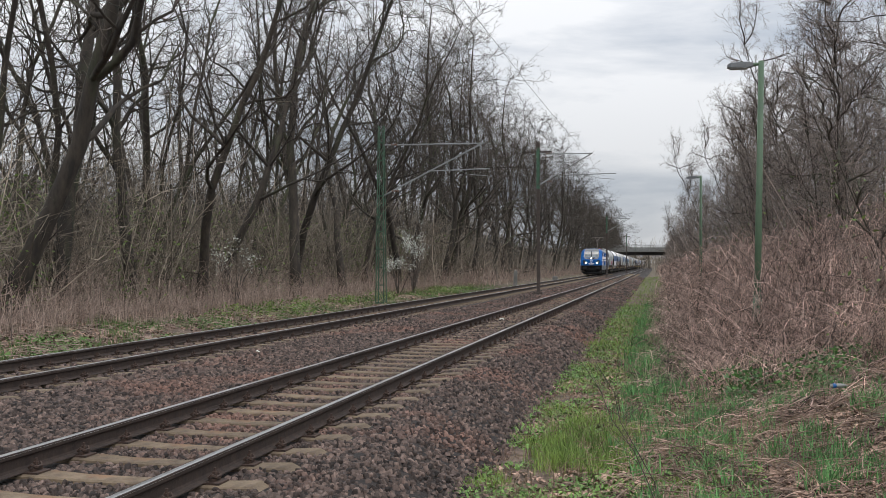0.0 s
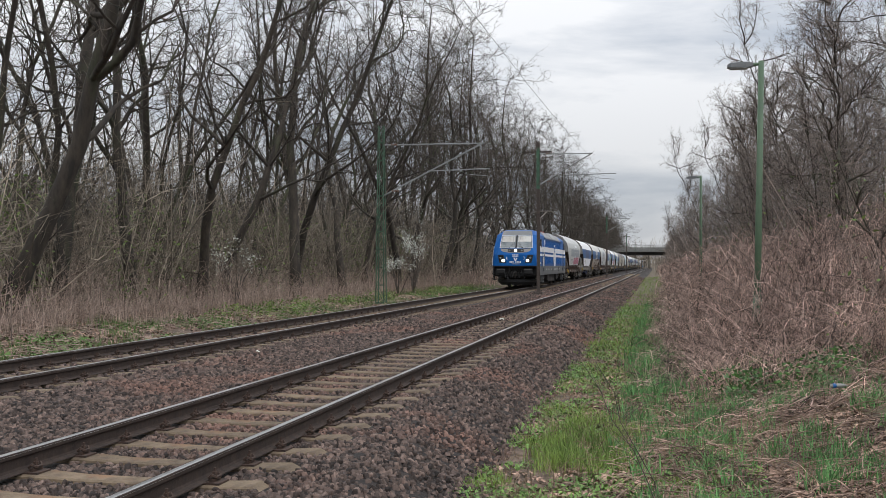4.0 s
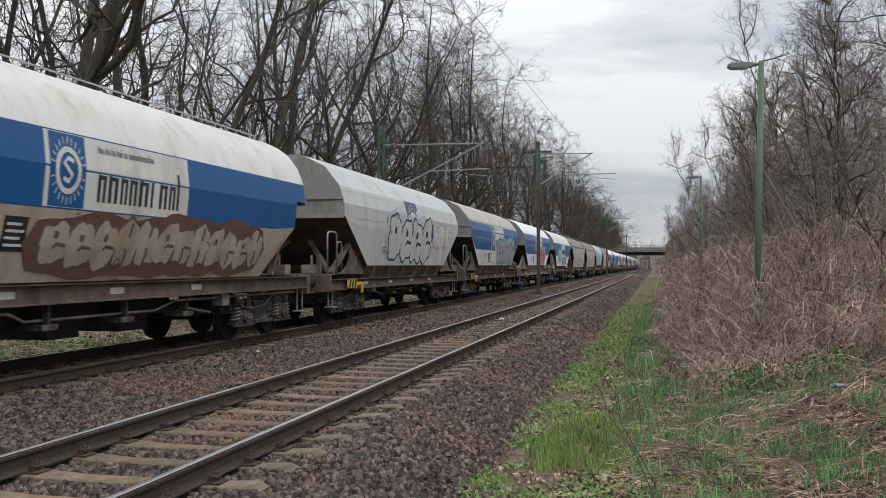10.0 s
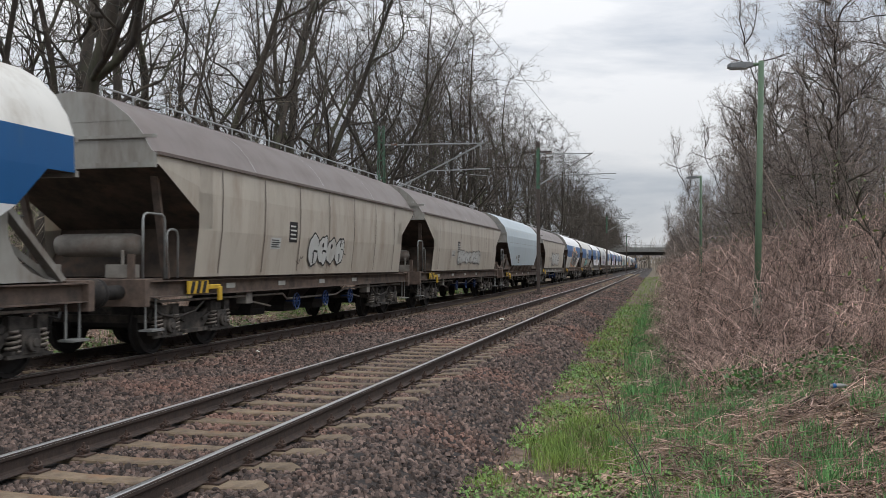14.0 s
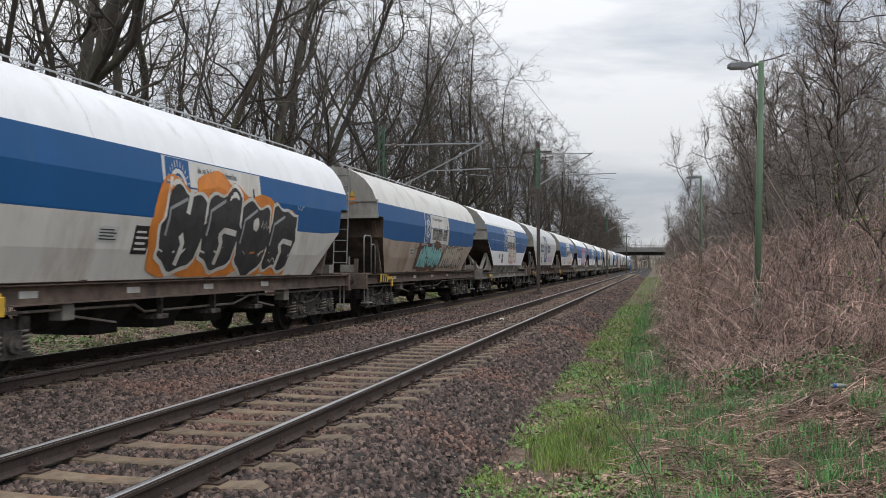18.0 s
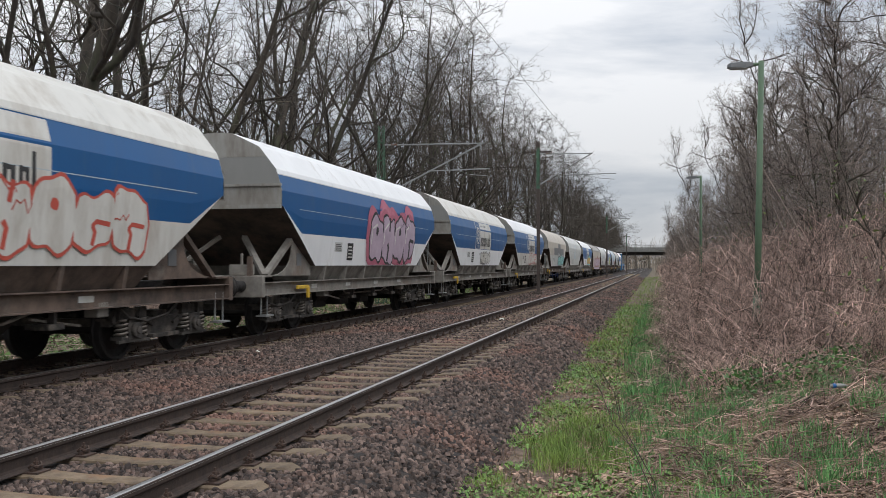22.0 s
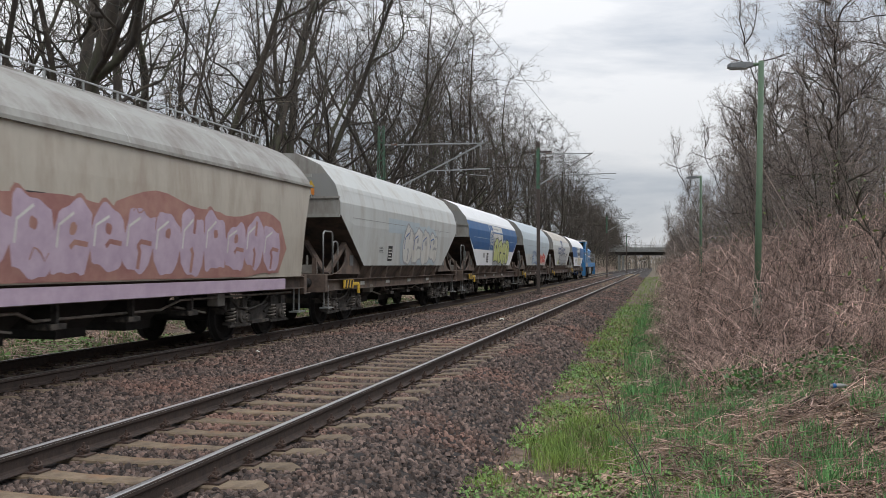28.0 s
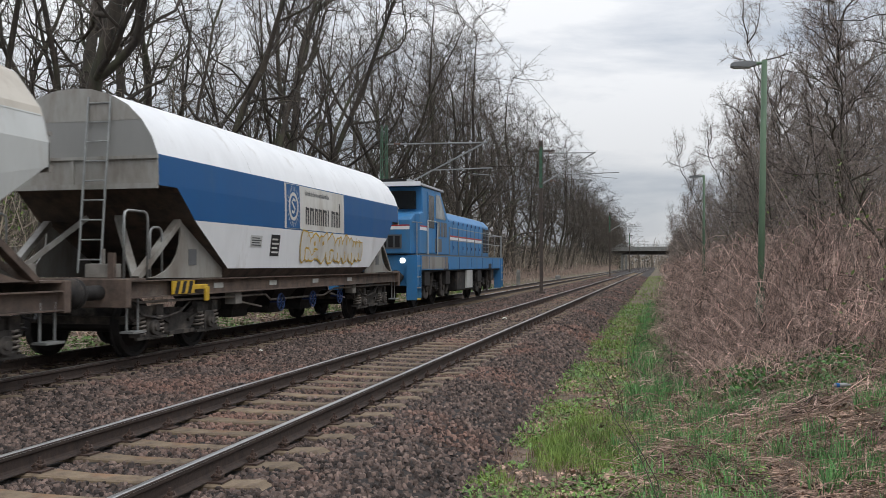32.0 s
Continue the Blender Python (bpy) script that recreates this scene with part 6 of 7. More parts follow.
        part("coupling_hose", shared("chose", lambda: Shape().tube([(0.42, 0, 0.98), (0.46, 0.2, 0.72), (0.42, 0.5, 0.66), (0.36, 0.66, 0.86)], 0.022, 6).mesh("coupling_hose", M["black"], True)), None, t, at=pose(0, e * (half - 0.66), 0, 0, 0, 0 if e > 0 else 180))
        part("platform_box", shared("pbox", lambda: Shape().box(0.55, 0.95, -0.2, 0.12, 1.23, 1.44).tube([(0.75, -0.04, 1.44), (0.75, -0.04, 1.66)], 0.03, 6).mesh("platform_box", M["grey_frame"], bevel=0.01)), None, t, at=pose(0, e * (half - 0.95), 0))
    # markings
    if logo == "panel":
        pn = part("name_panel", panel_shape(prof, -1.70, 1.80, zs + 0.02, zr - 0.02, 0.004), M["offwhite"], t, "pale panel with a blue emblem")
        part("emblem", emblem(prof, -1.62, zs + 0.03, zr - zs - 0.06), [M["blue"], M["offwhite"]], pn)
        word_bars(prof, -0.62, 1.70, zs + 0.14, zs + 0.70, 0.009, 3, "s_black", pn)
        word_bars(prof, -0.60, 0.85, zr - 0.20, zr - 0.09, 0.009, 4, "enginegrey", pn)
    elif logo == "groupe":
        pn = part("emblem", emblem(prof, -0.75, 1.62, 1.75), [M["navy"], M["offwhite"]], t, "large blue emblem with pale ring and rays")
        for y0, y1 in ((-2.85, -1.0), (0.85, 2.5)):
            q = part("name_panel", panel_shape(prof, y0, y1, 2.30, 2.78, 0.006), M["navy"], t, "blue name panel")
            word_bars(prof, y0 + 0.12, y1 - 0.12, 2.40, 2.68, 0.011, 5, "offwhite", q)
    elif logo == "fade":
        part("emblem", emblem(prof, -0.6, 2.0, 1.2), [M["paleblue"], M["offwhite"]], t, "faded emblem")
    data_panel(t, prof, -2.3, zs - 0.55 if zs > 1.9 else 1.9, style != "round" or logo == "panel")
    data_panel(t, prof, -3.2, 1.75, False, 0.5, 0.22)
    for y0, y1, z0, z1, mt in patches:
        part("paint_patch", panel_shape(prof, y0, y1, z0, z1, 0.004), M[mt], t)
    for i, (y0, y1, z0, z1, fill, line, *gl) in enumerate(tags):
        figures, ms = spray(prof, y0, y1, z0, z1, fill, line, int((y0 + 9) * 31 + z0 * 17 + length * 7) + len(label), *gl)
        for fig in figures:
            part("spray_painting", merge(fig), ms, t, "sprayed graffiti figure")
    return t


WAGONS = [
    ("facet", "palegrey", "palegrey", "palegrey", "rusty_frame", 15.3, "grey grain hopper wagon with pink graffiti low on its side", "", [(-0.9, 4.3, 1.5, 2.15, "s_pink", "s_brick", "offwhite", "paleblue")], False, [(-3.4, 4.7, 2.2, 2.58, "slate"), (-3.4, 4.7, 2.62, 2.98, "slate"), (0.6, 2.6, 3.06, 3.24, "white")]),
    ("round", "white", "blue", "white", "grey_frame", 15.3, "clean white grain hopper wagon with a blue and navy band", "", [], True, [(-2.2, 2.0, 2.15, 3.08, "navy")]),
    ("barrel", "offwhite", "blue", "belly", "rusty_frame", 16.0, "round-bellied cream hopper wagon with a blue band and rust stains", "panel", [(-1.6, 4.8, 1.4, 2.05, "belly", "rusty_frame", "belly", "rust")], False, []),
    ("facet", "palegrey", "palegrey", "palegrey", "rusty_frame", 15.3, "grey faceted grain hopper wagon with black outlined graffiti over its emblem", "groupe", [(-2.6, 2.2, 1.55, 2.9, "palegrey", "s_black", "s_mauve", "paleblue"), (2.5, 4.6, 2.0, 2.8, "offwhite", "s_mauve", "s_mauve")], False, []),
    ("facet", "beige", "blue", "offwhite", "rusty_frame", 15.3, "soiled hopper wagon with a blue band and grey graffiti", "panel", [(0.0, 4.9, 1.5, 2.7, "s_silver", "s_black", "s_silver", "s_mint")], False, []),
    ("facet", "white", "blue", "white", "grey_frame", 15.3, "white grain hopper wagon with a blue band and pink-yellow graffiti", "panel", [(-0.4, 3.4, 1.5, 2.5, "s_pink", "yellow", "s_mauve", "s_mint")], False, []),
    ("round", "offwhite", "blue", "white", "rusty_frame", 15.3, "white grain hopper wagon with a blue band and mint graffiti", "panel", [(-3.6, -1.2, 1.7, 2.75, "s_mint", "s_mint", "offwhite"), (-0.6, 3.0, 1.5, 2.1, "s_silver", "s_black")], True, []),
    ("ribbed", "brownroof", "beige", "beige", "rusty_frame", 16.1, "brown-grey ribbed hopper wagon with small dark graffiti", "", [(-1.2, 1.0, 1.45, 2.1, "palegrey", "s_black")], True, []),
    ("ribbed", "brownroof", "beige", "beige", "rusty_frame", 16.1, "beige ribbed hopper wagon with scrawled graffiti", "", [(-2.2, 2.2, 1.5, 2.0, "palegrey", "s_black")], True, []),
    ("facet", "paleblue", "paleblue", "paleblue", "rusty_frame", 15.3, "plain pale blue faceted hopper wagon", "", [], False, []),
    ("ribbed", "brownroof", "beige", "beige", "grey_frame", 16.1, "beige ribbed hopper wagon with black outline graffiti", "", [(-2.0, 2.6, 1.4, 2.3, "palegrey", "s_black")], True, []),
    ("barrel", "white", "blue", "offwhite", "rusty_frame", 16.0, "round-bellied white hopper wagon with a large black graffiti", "panel", [(-1.6, 3.6, 1.3, 2.7, "s_black", "offwhite", "s_silver", "orange")], False, []),
    ("barrel", "offwhite", "blue", "belly", "rusty_frame", 16.0, "round-bellied hopper wagon with a blue band and teal graffiti", "panel", [(-2.0, 1.0, 1.35, 2.1, "s_mint", "s_black", "s_silver", "rust"), (1.2, 4.4, 1.35, 2.1, "beige", "s_black", "yellow")], False, []),
    ("facet", "white", "blue", "white", "grey_frame", 15.3, "white grain hopper wagon with a blue band and red outline graffiti", "panel", [(-0.3, 2.2, 1.55, 2.3, "offwhite", "s_red", "yellow")], False, []),
    ("facet", "palegrey", "palegrey", "palegrey", "rusty_frame", 15.3, "pale grey hopper wagon with a large blue emblem", "groupe", [(1.1, 3.9, 1.55, 2.1, "s_mauve", "offwhite")], False, []),
    ("facet", "offwhite", "blue", "offwhite", "rusty_frame", 15.3, "grey-white hopper wagon with a blue band and red scrawl", "panel", [(0.6, 4.0, 1.6, 2.5, "offwhite", "s_red")], False, []),
    ("facet", "white", "blue", "white", "grey_frame", 15.3, "white hopper wagon with a blue band and large mauve graffiti", "", [(-0.6, 3.8, 1.5, 2.9, "s_mauve", "s_black", "offwhite", "s_pink")], False, []),
    ("facet", "offwhite", "blue", "white", "grey_frame", 15.3, "white hopper wagon with a blue band and a thin black scrawl", "panel", [(-0.4, 1.8, 1.5, 2.0, "offwhite", "s_black")], False, []),
    ("facet", "white", "blue", "offwhite", "grey_frame", 15.3, "white hopper wagon with a blue band and faint red graffiti", "panel", [(-0.6, 3.6, 1.5, 2.15, "offwhite", "s_red")], False, []),
    ("round", "beige", "beige", "palegrey", "rusty_frame", 15.3, "drab grey-beige hopper wagon with dark paint patches", "", [(0.2, 4.4, 1.42, 2.15, "s_mint", "s_black", "offwhite", "s_silver")], True, [(-2.6, 4.2, 2.18, 2.72, "enginegrey"), (0.2, 1.9, 2.724, 3.05, "enginegrey")]),
    ("facet", "palegrey", "palegrey", "palegrey", "grey_frame", 15.3, "pale grey faceted hopper wagon with a faded emblem", "fade", [], False, [(-1.6, 0.8, 2.0, 2.6, "paleblue")]),
    ("facet", "white", "blue", "white", "grey_frame", 15.3, "white hopper wagon with a blue band and yellow-blue graffiti", "panel", [(-0.5, 4.2, 1.5, 2.3, "yellow", "s_blue", "offwhite", "s_mint")], False, []),
    ("boxy", "endgrey", "beige", "beige", "rusty_frame", 15.3, "beige high-sided covered wagon with mauve graffiti", "", [(-4.8, 5.2, 1.30, 2.25, "s_mauve", "s_brick", "offwhite", "s_brick")], False, [(-5.0, 5.6, 0.95, 1.16, "s_mauve")]),
    ("facet", "palegrey", "palegrey", "palegrey", "rusty_frame", 15.3, "pale grey faceted hopper wagon with pale blue graffiti", "", [(-0.8, 3.4, 1.5, 2.6, "offwhite", "s_silver", "s_blue", "paleblue")], False, [(-2.4, 1.0, 2.35, 2.75, "paleblue")]),
    ("facet", "white", "blue", "white", "rusty_frame", 15.3, "white hopper wagon with a blue band and lime graffiti", "panel", [(-0.6, 3.6, 1.5, 2.6, "s_lime", "s_black", "offwhite", "s_silver")], False, []),
    ("facet", "paleblue", "paleblue", "palegrey", "rusty_frame", 15.3, "pale blue-grey hopper wagon with blue and cream graffiti", "", [(-2.2, 1.2, 1.5, 2.3, "paleblue", "s_blue"), (1.3, 4.0, 1.5, 2.2, "s_red", "offwhite")], False, []),
    ("facet", "beige", "palegrey", "palegrey", "rusty_frame", 15.3, "grey-cream hopper wagon with a large blue emblem and grey graffiti", "groupe", [(-2.2, 3.6, 1.5, 2.25, "s_silver", "s_black")], False, [(-3.0, 4.0, 1.5, 1.8, "s_lime")]),
    ("round", "white", "blue", "white", "rusty_frame", 15.3, "white hopper wagon with a blue band and yellow outline graffiti", "panel", [(-0.8, 3.2, 1.5, 2.1, "offwhite", "yellow")], True, []),
]



# ---- the electric engine ----
RINGS = [  # height, side half-width, start of the corner, corner half-width and reach, reach of the middle
    (1.38, 1.47, 8.70, 1.40, 8.74, 8.74), (2.10, 1.47, 8.48, 1.22, 8.70, 8.70), (2.52, 1.47, 8.24, 1.10, 8.46, 8.46), (3.38, 1.39, 7.46, 1.02, 7.88, 7.88), (3.66, 1.04, 7.12, 0.94, 7.60, 7.60), (3.70, 0.90, 7.0, 0.84, 7.42, 7.42)]


def nose_reach(x, z):
    """How far the cab front stands from the middle of the engine, at (x, z)."""
    zs = [r[0] for r in RINGS]
    cw, cr, mr = (np.interp(z, zs, [r[i] for r in RINGS]) for i in (3, 4, 5))
    return float(mr + (cr - mr) * min(1.0, abs(x) / cw))


def nose_plate(pts, off):
    """A flat plate on the cab front from (x, z) corners."""
    s = Shape()
    n = len(pts)
    v = [(x, -nose_reach(x, z) - off, z) for x, z in pts] + [(x, -nose_reach(x, z) + 0.012 - off * 0.2, z) for x, z in pts]
    return s.add(v, [tuple(range(n)), tuple(range(2 * n - 1, n - 1, -1))] + [(i, (i + 1) % n, (i + 1) % n + n, i + n) for i in range(n)])


def cab_shell(e):
    """Cab body; e = -1 for the leading end."""
    rings = []
    for z, sw, sc, cw, cr, mr in RINGS:
        pts = [(-sw, 5.0), (-sw, sc), (-cw, cr), (0, mr), (cw, cr), (sw, sc), (sw, 5.0)]
        rings.append([(x, e * d, z) for x, d in pts])
    return Shape().loft(rings)


def side_plate(y0, y1, z0, z1, off=0.02, x=1.47):
    return Shape().box(x, x + off, y0, y1, z0, z1)


def build_engine():
    t = thing("electric_locomotive", "blue electric locomotive with white stripes and lit headlamps", "locomotive")
    for e in (-1, 1):
        cab = part("cab", cab_shell(e), M["locoblue"], t, bevel=0.03)
        part("cab_roof", Shape().loft([[(-w, e * a, z), (w, e * a, z), (w * 0.9, e * b, z), (-w * 0.9, e * b, z)] for w, a, b, z in ((0.92, 5.05, 7.50, 3.66), (0.80, 5.1, 7.35, 3.72))]), M["roofgrey"], cab)
    # machine room between the cabs
    room = part("machine_room", Shape().prism([(-1.45, 1.38), (1.45, 1.38), (1.45, 3.24), (-1.45, 3.24)], -5.05, 5.05, "y"), M["locoblue"], t)
    for k in (1, -1):
        for i in range(34):
            part("side_rib", shared(("eng_rib", k), lambda: Shape().box(1.45 if k > 0 else -1.462, 1.462 if k > 0 else -1.45, -0.022, 0.022, 1.52, 3.10).mesh("side_rib", M["locoblue"])), None, room, at=pose(0, -4.85 + 9.7 * i / 33, 0))
        for z in (1.50, 3.12):
            part("side_rail", Shape().box(1.45 if k > 0 else -1.49, 1.49 if k > 0 else -1.45, -5.0, 5.0, z, z + 0.03), M["locoblue"], room)
    roof = part("roof", Shape().prism([(-1.46, 3.20), (1.46, 3.20), (1.43, 3.28), (1.10, 3.66), (-1.10, 3.66), (-1.43, 3.28)], -5.05, 5.05, "y"), M["roofgrey"], t, "grey roof panels")
    y = -5.0
    for n, mt, up in ((0.95, "midgrey", 0), (0.95, "midgrey", 0), (0.8, "roofgrey", 0), (1.05, "rooflight", 0.02), (2.2, "rooflight", 0.05), (1.0, "rooflight", 0.0), (1.0, "roofgrey", 0), (1.0, "midgrey", 0), (1.0, "roofgrey", 0)):
        for k in (1, -1):
            ring = [(k * 1.425, 3.30), (k * (1.44 + up * 0.5), 3.305), (k * (1.12 + up), 3.675 + up), (k * 1.10, 3.67)]
            part("roof_panel", Shape().prism(ring, y + 0.012, y + n - 0.012, "y"), M[mt], roof)
        y += n
    for k in (1, -1):
        part("roof_gutter", Shape().box(min(k * 1.42, k * 1.49), max(k * 1.42, k * 1.49), -5.0, 5.0, 3.19, 3.225), M["navy"], roof)
    for k in (1, -1):
        part("skirt", Shape().box(1.43 * k if k > 0 else -1.47, 1.47 if k > 0 else -1.43, -8.70, 8.70, 0.78, 1.38), M["enginegrey"], t, "grey lower side", bevel=0.01)
    # stripes and the large emblem between them
    def slab(nm, pts, k, lay=0, parent=None, mt="enginewhite"):
        a, b = k * (1.477 + 0.004 * lay), k * (1.487 + 0.004 * lay)
        return part(nm, Shape().prism(pts, min(a, b), max(a, b), "x"), M[mt], parent or room)
    for k in (1, -1):
        for z0, z1 in ((2.30, 2.64), (2.02, 2.17)):
            lean = lambda z: 0.34 * (2.64 - z)
            slab("white_stripe", [(-5.02, z0), (-0.22 + lean(z0), z0), (-0.22 + lean(z1), z1), (-5.02, z1)], k)
            slab("white_stripe", [(1.26 - lean(z0), z0), (5.02, z0), (5.02, z1), (1.26 - lean(z1), z1)], k)
            for e in (-1, 1):
                tip = lambda z: 8.47 - (z - 2.1) * 0.57
                slab("white_stripe", sorted([(e * 5.06, z0), (e * tip(z0), z0)], key=lambda p: p[0] * e) + sorted([(e * tip(z1), z1), (e * 5.06, z1)], key=lambda p: -p[0] * e), k, 0, t)
        slab("emblem_stroke", [(-0.40, 2.64), (0.12, 2.64), (0.52, 1.62), (0.52, 1.34), (0.02, 1.34), (-0.22, 1.92)], k, 1)
        slab("emblem_stroke", [(0.92, 2.64), (1.44, 2.64), (1.26, 1.92), (1.02, 1.34), (0.52, 1.34), (0.52, 1.62)], k, 1)
        slab("emblem_ground", [(0.12, 2.64), (0.92, 2.64), (0.52, 1.66)], k, 1, None, "locoblue")
        slab("emblem_stroke", [(0.26, 2.38), (0.41, 2.38), (0.52, 2.06), (0.63, 2.38), (0.78, 2.38), (0.58, 1.86), (0.46, 1.86)], k, 2)
        slab("emblem_stroke", [(0.12, 2.50), (0.92, 2.50), (0.92, 2.57), (0.12, 2.57)], k, 2)
        for i in range(4):
            slab("lettering_bar", [(0.04 + 0.25 * i, 2.74), (0.22 + 0.25 * i, 2.74), (0.22 + 0.25 * i, 2.90), (0.04 + 0.25 * i, 2.90)], k)
        for e in (-1,):
            def rounded(y0, y1, z0, z1, r=0.16):
                ring = []
                for cy, cz, a0 in ((y1 - r, z0 + r, -90), (y1 - r, z1 - r, 0), (y0 + r, z1 - r, 90), (y0 + r, z0 + r, 180)):
                    ring += [(e * (cy + r * math.cos(radians(a0 + 30 * j))), cz + r * math.sin(radians(a0 + 30 * j))) for j in range(4)]
                return ring[::e]
            slab("white_panel", rounded(5.24, 5.70, 2.74, 3.13), k, 1, t)
            slab("panel_outline", rounded(5.40, 5.92, 1.98, 2.70, 0.2), k, 1, t, "navy")
            slab("white_panel", rounded(5.45, 5.98, 2.02, 2.68, 0.2), k, 2, t)
            slab("white_panel", rounded(5.70, 6.62, 1.36, 1.97, 0.2), k, 1, t)
            slab("lettering_bar", rounded(7.55, 7.85, 1.50, 1.62, 0.05), k, 0, t)
            slab("lettering_bar", rounded(7.92, 8.22, 1.48, 1.66, 0.05), k, 0, t)
            part("corner_rail", Shape().tube([(k * 1.485, e * 8.62, 1.42), (k * 1.52, e * 8.55, 1.55), (k * 1.52, e * 8.30, 2.10), (k * 1.485, e * 8.22, 2.26)], 0.018, 6), M["enginewhite"], t)
    # cab sides: door, window, rails, white panel
    for e in (-1, 1):
        for k in (1, -1):
            def sp(nm, y0, y1, z0, z1, mt, x0=1.470, th=0.014, lab=""):
                a, b = k * x0, k * (x0 + th)
                ya, yb = sorted((e * y0, e * y1))
                return part(nm, Shape().box(min(a, b), max(a, b), ya, yb, z0, z1), M[mt], t, lab, bevel=0.004)
            win = sp("side_window", 7.18, 7.66, 2.52, 3.12, "black", 1.455, 0.028, "dark side window")
            part("pane", Shape().box(min(k * 1.478, k * 1.488), max(k * 1.478, k * 1.488), min(e * 7.22, e * 7.62), max(e * 7.22, e * 7.62), 2.57, 3.07), M["glass"], win)
            sp("door_seam", 6.94, 6.97, 0.95, 3.22, "navy", 1.478)
            sp("door_seam", 5.98, 6.01, 0.95, 3.22, "navy", 1.478)
            sp("skirt_recess", 8.0, 8.35, 1.08, 1.28, "black", 1.468, 0.006)
            sp("skirt_recess", 6.0, 6.5, 1.02, 1.26, "black", 1.468, 0.006)
            for y in (6.04, 6.90):
                part("grab_rail", Shape().tube([(k * 1.50, e * y, 1.0), (k * 1.535, e * y, 1.05), (k * 1.535, e * y, 2.25), (k * 1.50, e * y, 2.3)], 0.016, 6), M["galv"], t)
            for i in range(3):
                sp("step", 6.0, 6.5, 0.30 + 0.25 * i, 0.34 + 0.25 * i, "galv", 1.34, 0.14)
            for y in (5.98, 6.52):
                sp("step_hanger", y, y + 0.03, 0.30, 0.80, "enginegrey", 1.32, 0.15)
    for i, (y0, w) in enumerate(((-4.6, 0.5), (-3.7, 0.25), (-3.2, 0.45), (-1.6, 0.5), (0.3, 1.7), (2.6, 0.3), (3.4, 0.7), (4.3, 0.25))):
        part("marking_bar", side_plate(y0, y0 + w, 1.10, 1.18, 0.005, 1.47), M["palegrey"], t)
    for y0 in (-0.6, 3.0, 3.5):
        part("skirt_recess", side_plate(y0, y0 + 0.32, 0.98, 1.26, 0.006, 1.468), M["black"], t)
    # front
    front = part("front_panel", nose_plate([(-0.99, 3.385), (0.99, 3.385), (0.93, 3.655), (-0.93, 3.655)], 0.012), M["midgrey"], t, "grey panel above the windscreen")
    part("panel_lip", nose_plate([(-0.72, 3.43), (0.72, 3.43), (0.80, 3.60), (-0.80, 3.60)], 0.022), M["roofgrey"], front)
    part("windscreen_frame", nose_plate([(-1.06, 2.54), (1.06, 2.54), (0.985, 3.365), (-0.985, 3.365)], 0.008), M["enginewhite"], t)
    for k in (-1, 1):
        pane = part("windscreen", nose_plate([(k * 0.05, 2.56), (k * 1.03, 2.56), (k * 0.965, 3.345), (k * 0.05, 3.345)][::k], 0.016), M["shield"], t, "windscreen pane with a pale sky reflection in its colour")
        part("sun_blind", nose_plate([(k * 0.10, 2.93), (k * 0.95, 2.93), (k * 0.93, 3.29), (k * 0.10, 3.29)][::k], 0.018), M["offwhite"], pane, "white sun blind")
        part("wiper", Shape().tube([(k * x, -nose_reach(x, z) - 0.05, z) for x, z in ((0.50, 2.50), (0.34, 2.60), (0.20, 2.86))], 0.010, 5), M["black"], t)
        part("wiper_blade", Shape().tube([(k * x, -nose_reach(x, z) - 0.04, z) for x, z in ((0.12, 2.60), (0.20, 2.94), (0.24, 3.26))], 0.017, 5), M["galv"], t)
    part("centre_pillar", nose_plate([(-0.05, 2.54), (0.05, 2.54), (0.05, 3.36), (-0.05, 3.36)], 0.022), M["black"], t)
    oval = [(-0.98, 2.49), (-0.94, 2.36), (-0.78, 2.27), (-0.4, 2.225), (0.4, 2.225), (0.78, 2.27), (0.94, 2.36), (0.98, 2.49)]
    band = part("lamp_band", nose_plate(oval, 0.012), M["midgrey"], t, "dark grey band below the windscreen")
    part("lamp_recess", nose_plate([(-0.52, 2.26), (0.52, 2.26), (0.50, 2.46), (-0.50, 2.46)], 0.02), M["black"], band)
    part("headlamp", Shape().disc((0, -nose_reach(0, 2.36) - 0.03, 2.36), 0.07, 0.02, 16, "y"), M["head"], band, "lit white headlamp")
    for k in (-1, 1):
        part("camera_housing", Shape().disc((k * 0.40, -nose_reach(0.4, 2.36) - 0.03, 2.36), 0.055, 0.02, 12, "y"), M["galv"], band)
        part("lower_seam", nose_plate([(k * 0.55, 2.50), (k * 0.95, 2.50), (k * 0.95, 2.51), (k * 0.55, 2.51)][::k], 0.03), M["black"], band)
        hs = part("headlamp_housing", nose_plate([(k * 0.60, 1.58), (k * 1.03, 1.58), (k * 1.14, 2.08), (k * 0.78, 2.08)][::k], 0.012), M["black"], t, "black headlamp housing")
        part("lamp_cover", nose_plate([(k * 0.66, 1.62), (k * 1.0, 1.62), (k * 1.09, 2.04), (k * 0.81, 2.04)][::k], 0.018), M["glass"], hs)
        part("headlamp", Shape().disc((k * 0.78, -nose_reach(0.78, 1.72) - 0.03, 1.72), 0.085, 0.02, 16, "y"), M["head"], hs, "lit white headlamp")
        part("tail_lamp", Shape().disc((k * 0.96, -nose_reach(0.96, 1.90) - 0.025, 1.90), 0.055, 0.015, 12, "y"), M["galv"], hs)
        part("grab_rail", Shape().tube([(k * 0.52, -8.72, 1.80), (k * 0.56, -8.80, 1.82), (k * 0.58, -8.79, 1.92), (k * 0.53, -8.70, 1.96)], 0.014, 5), M["enginewhite"], t)
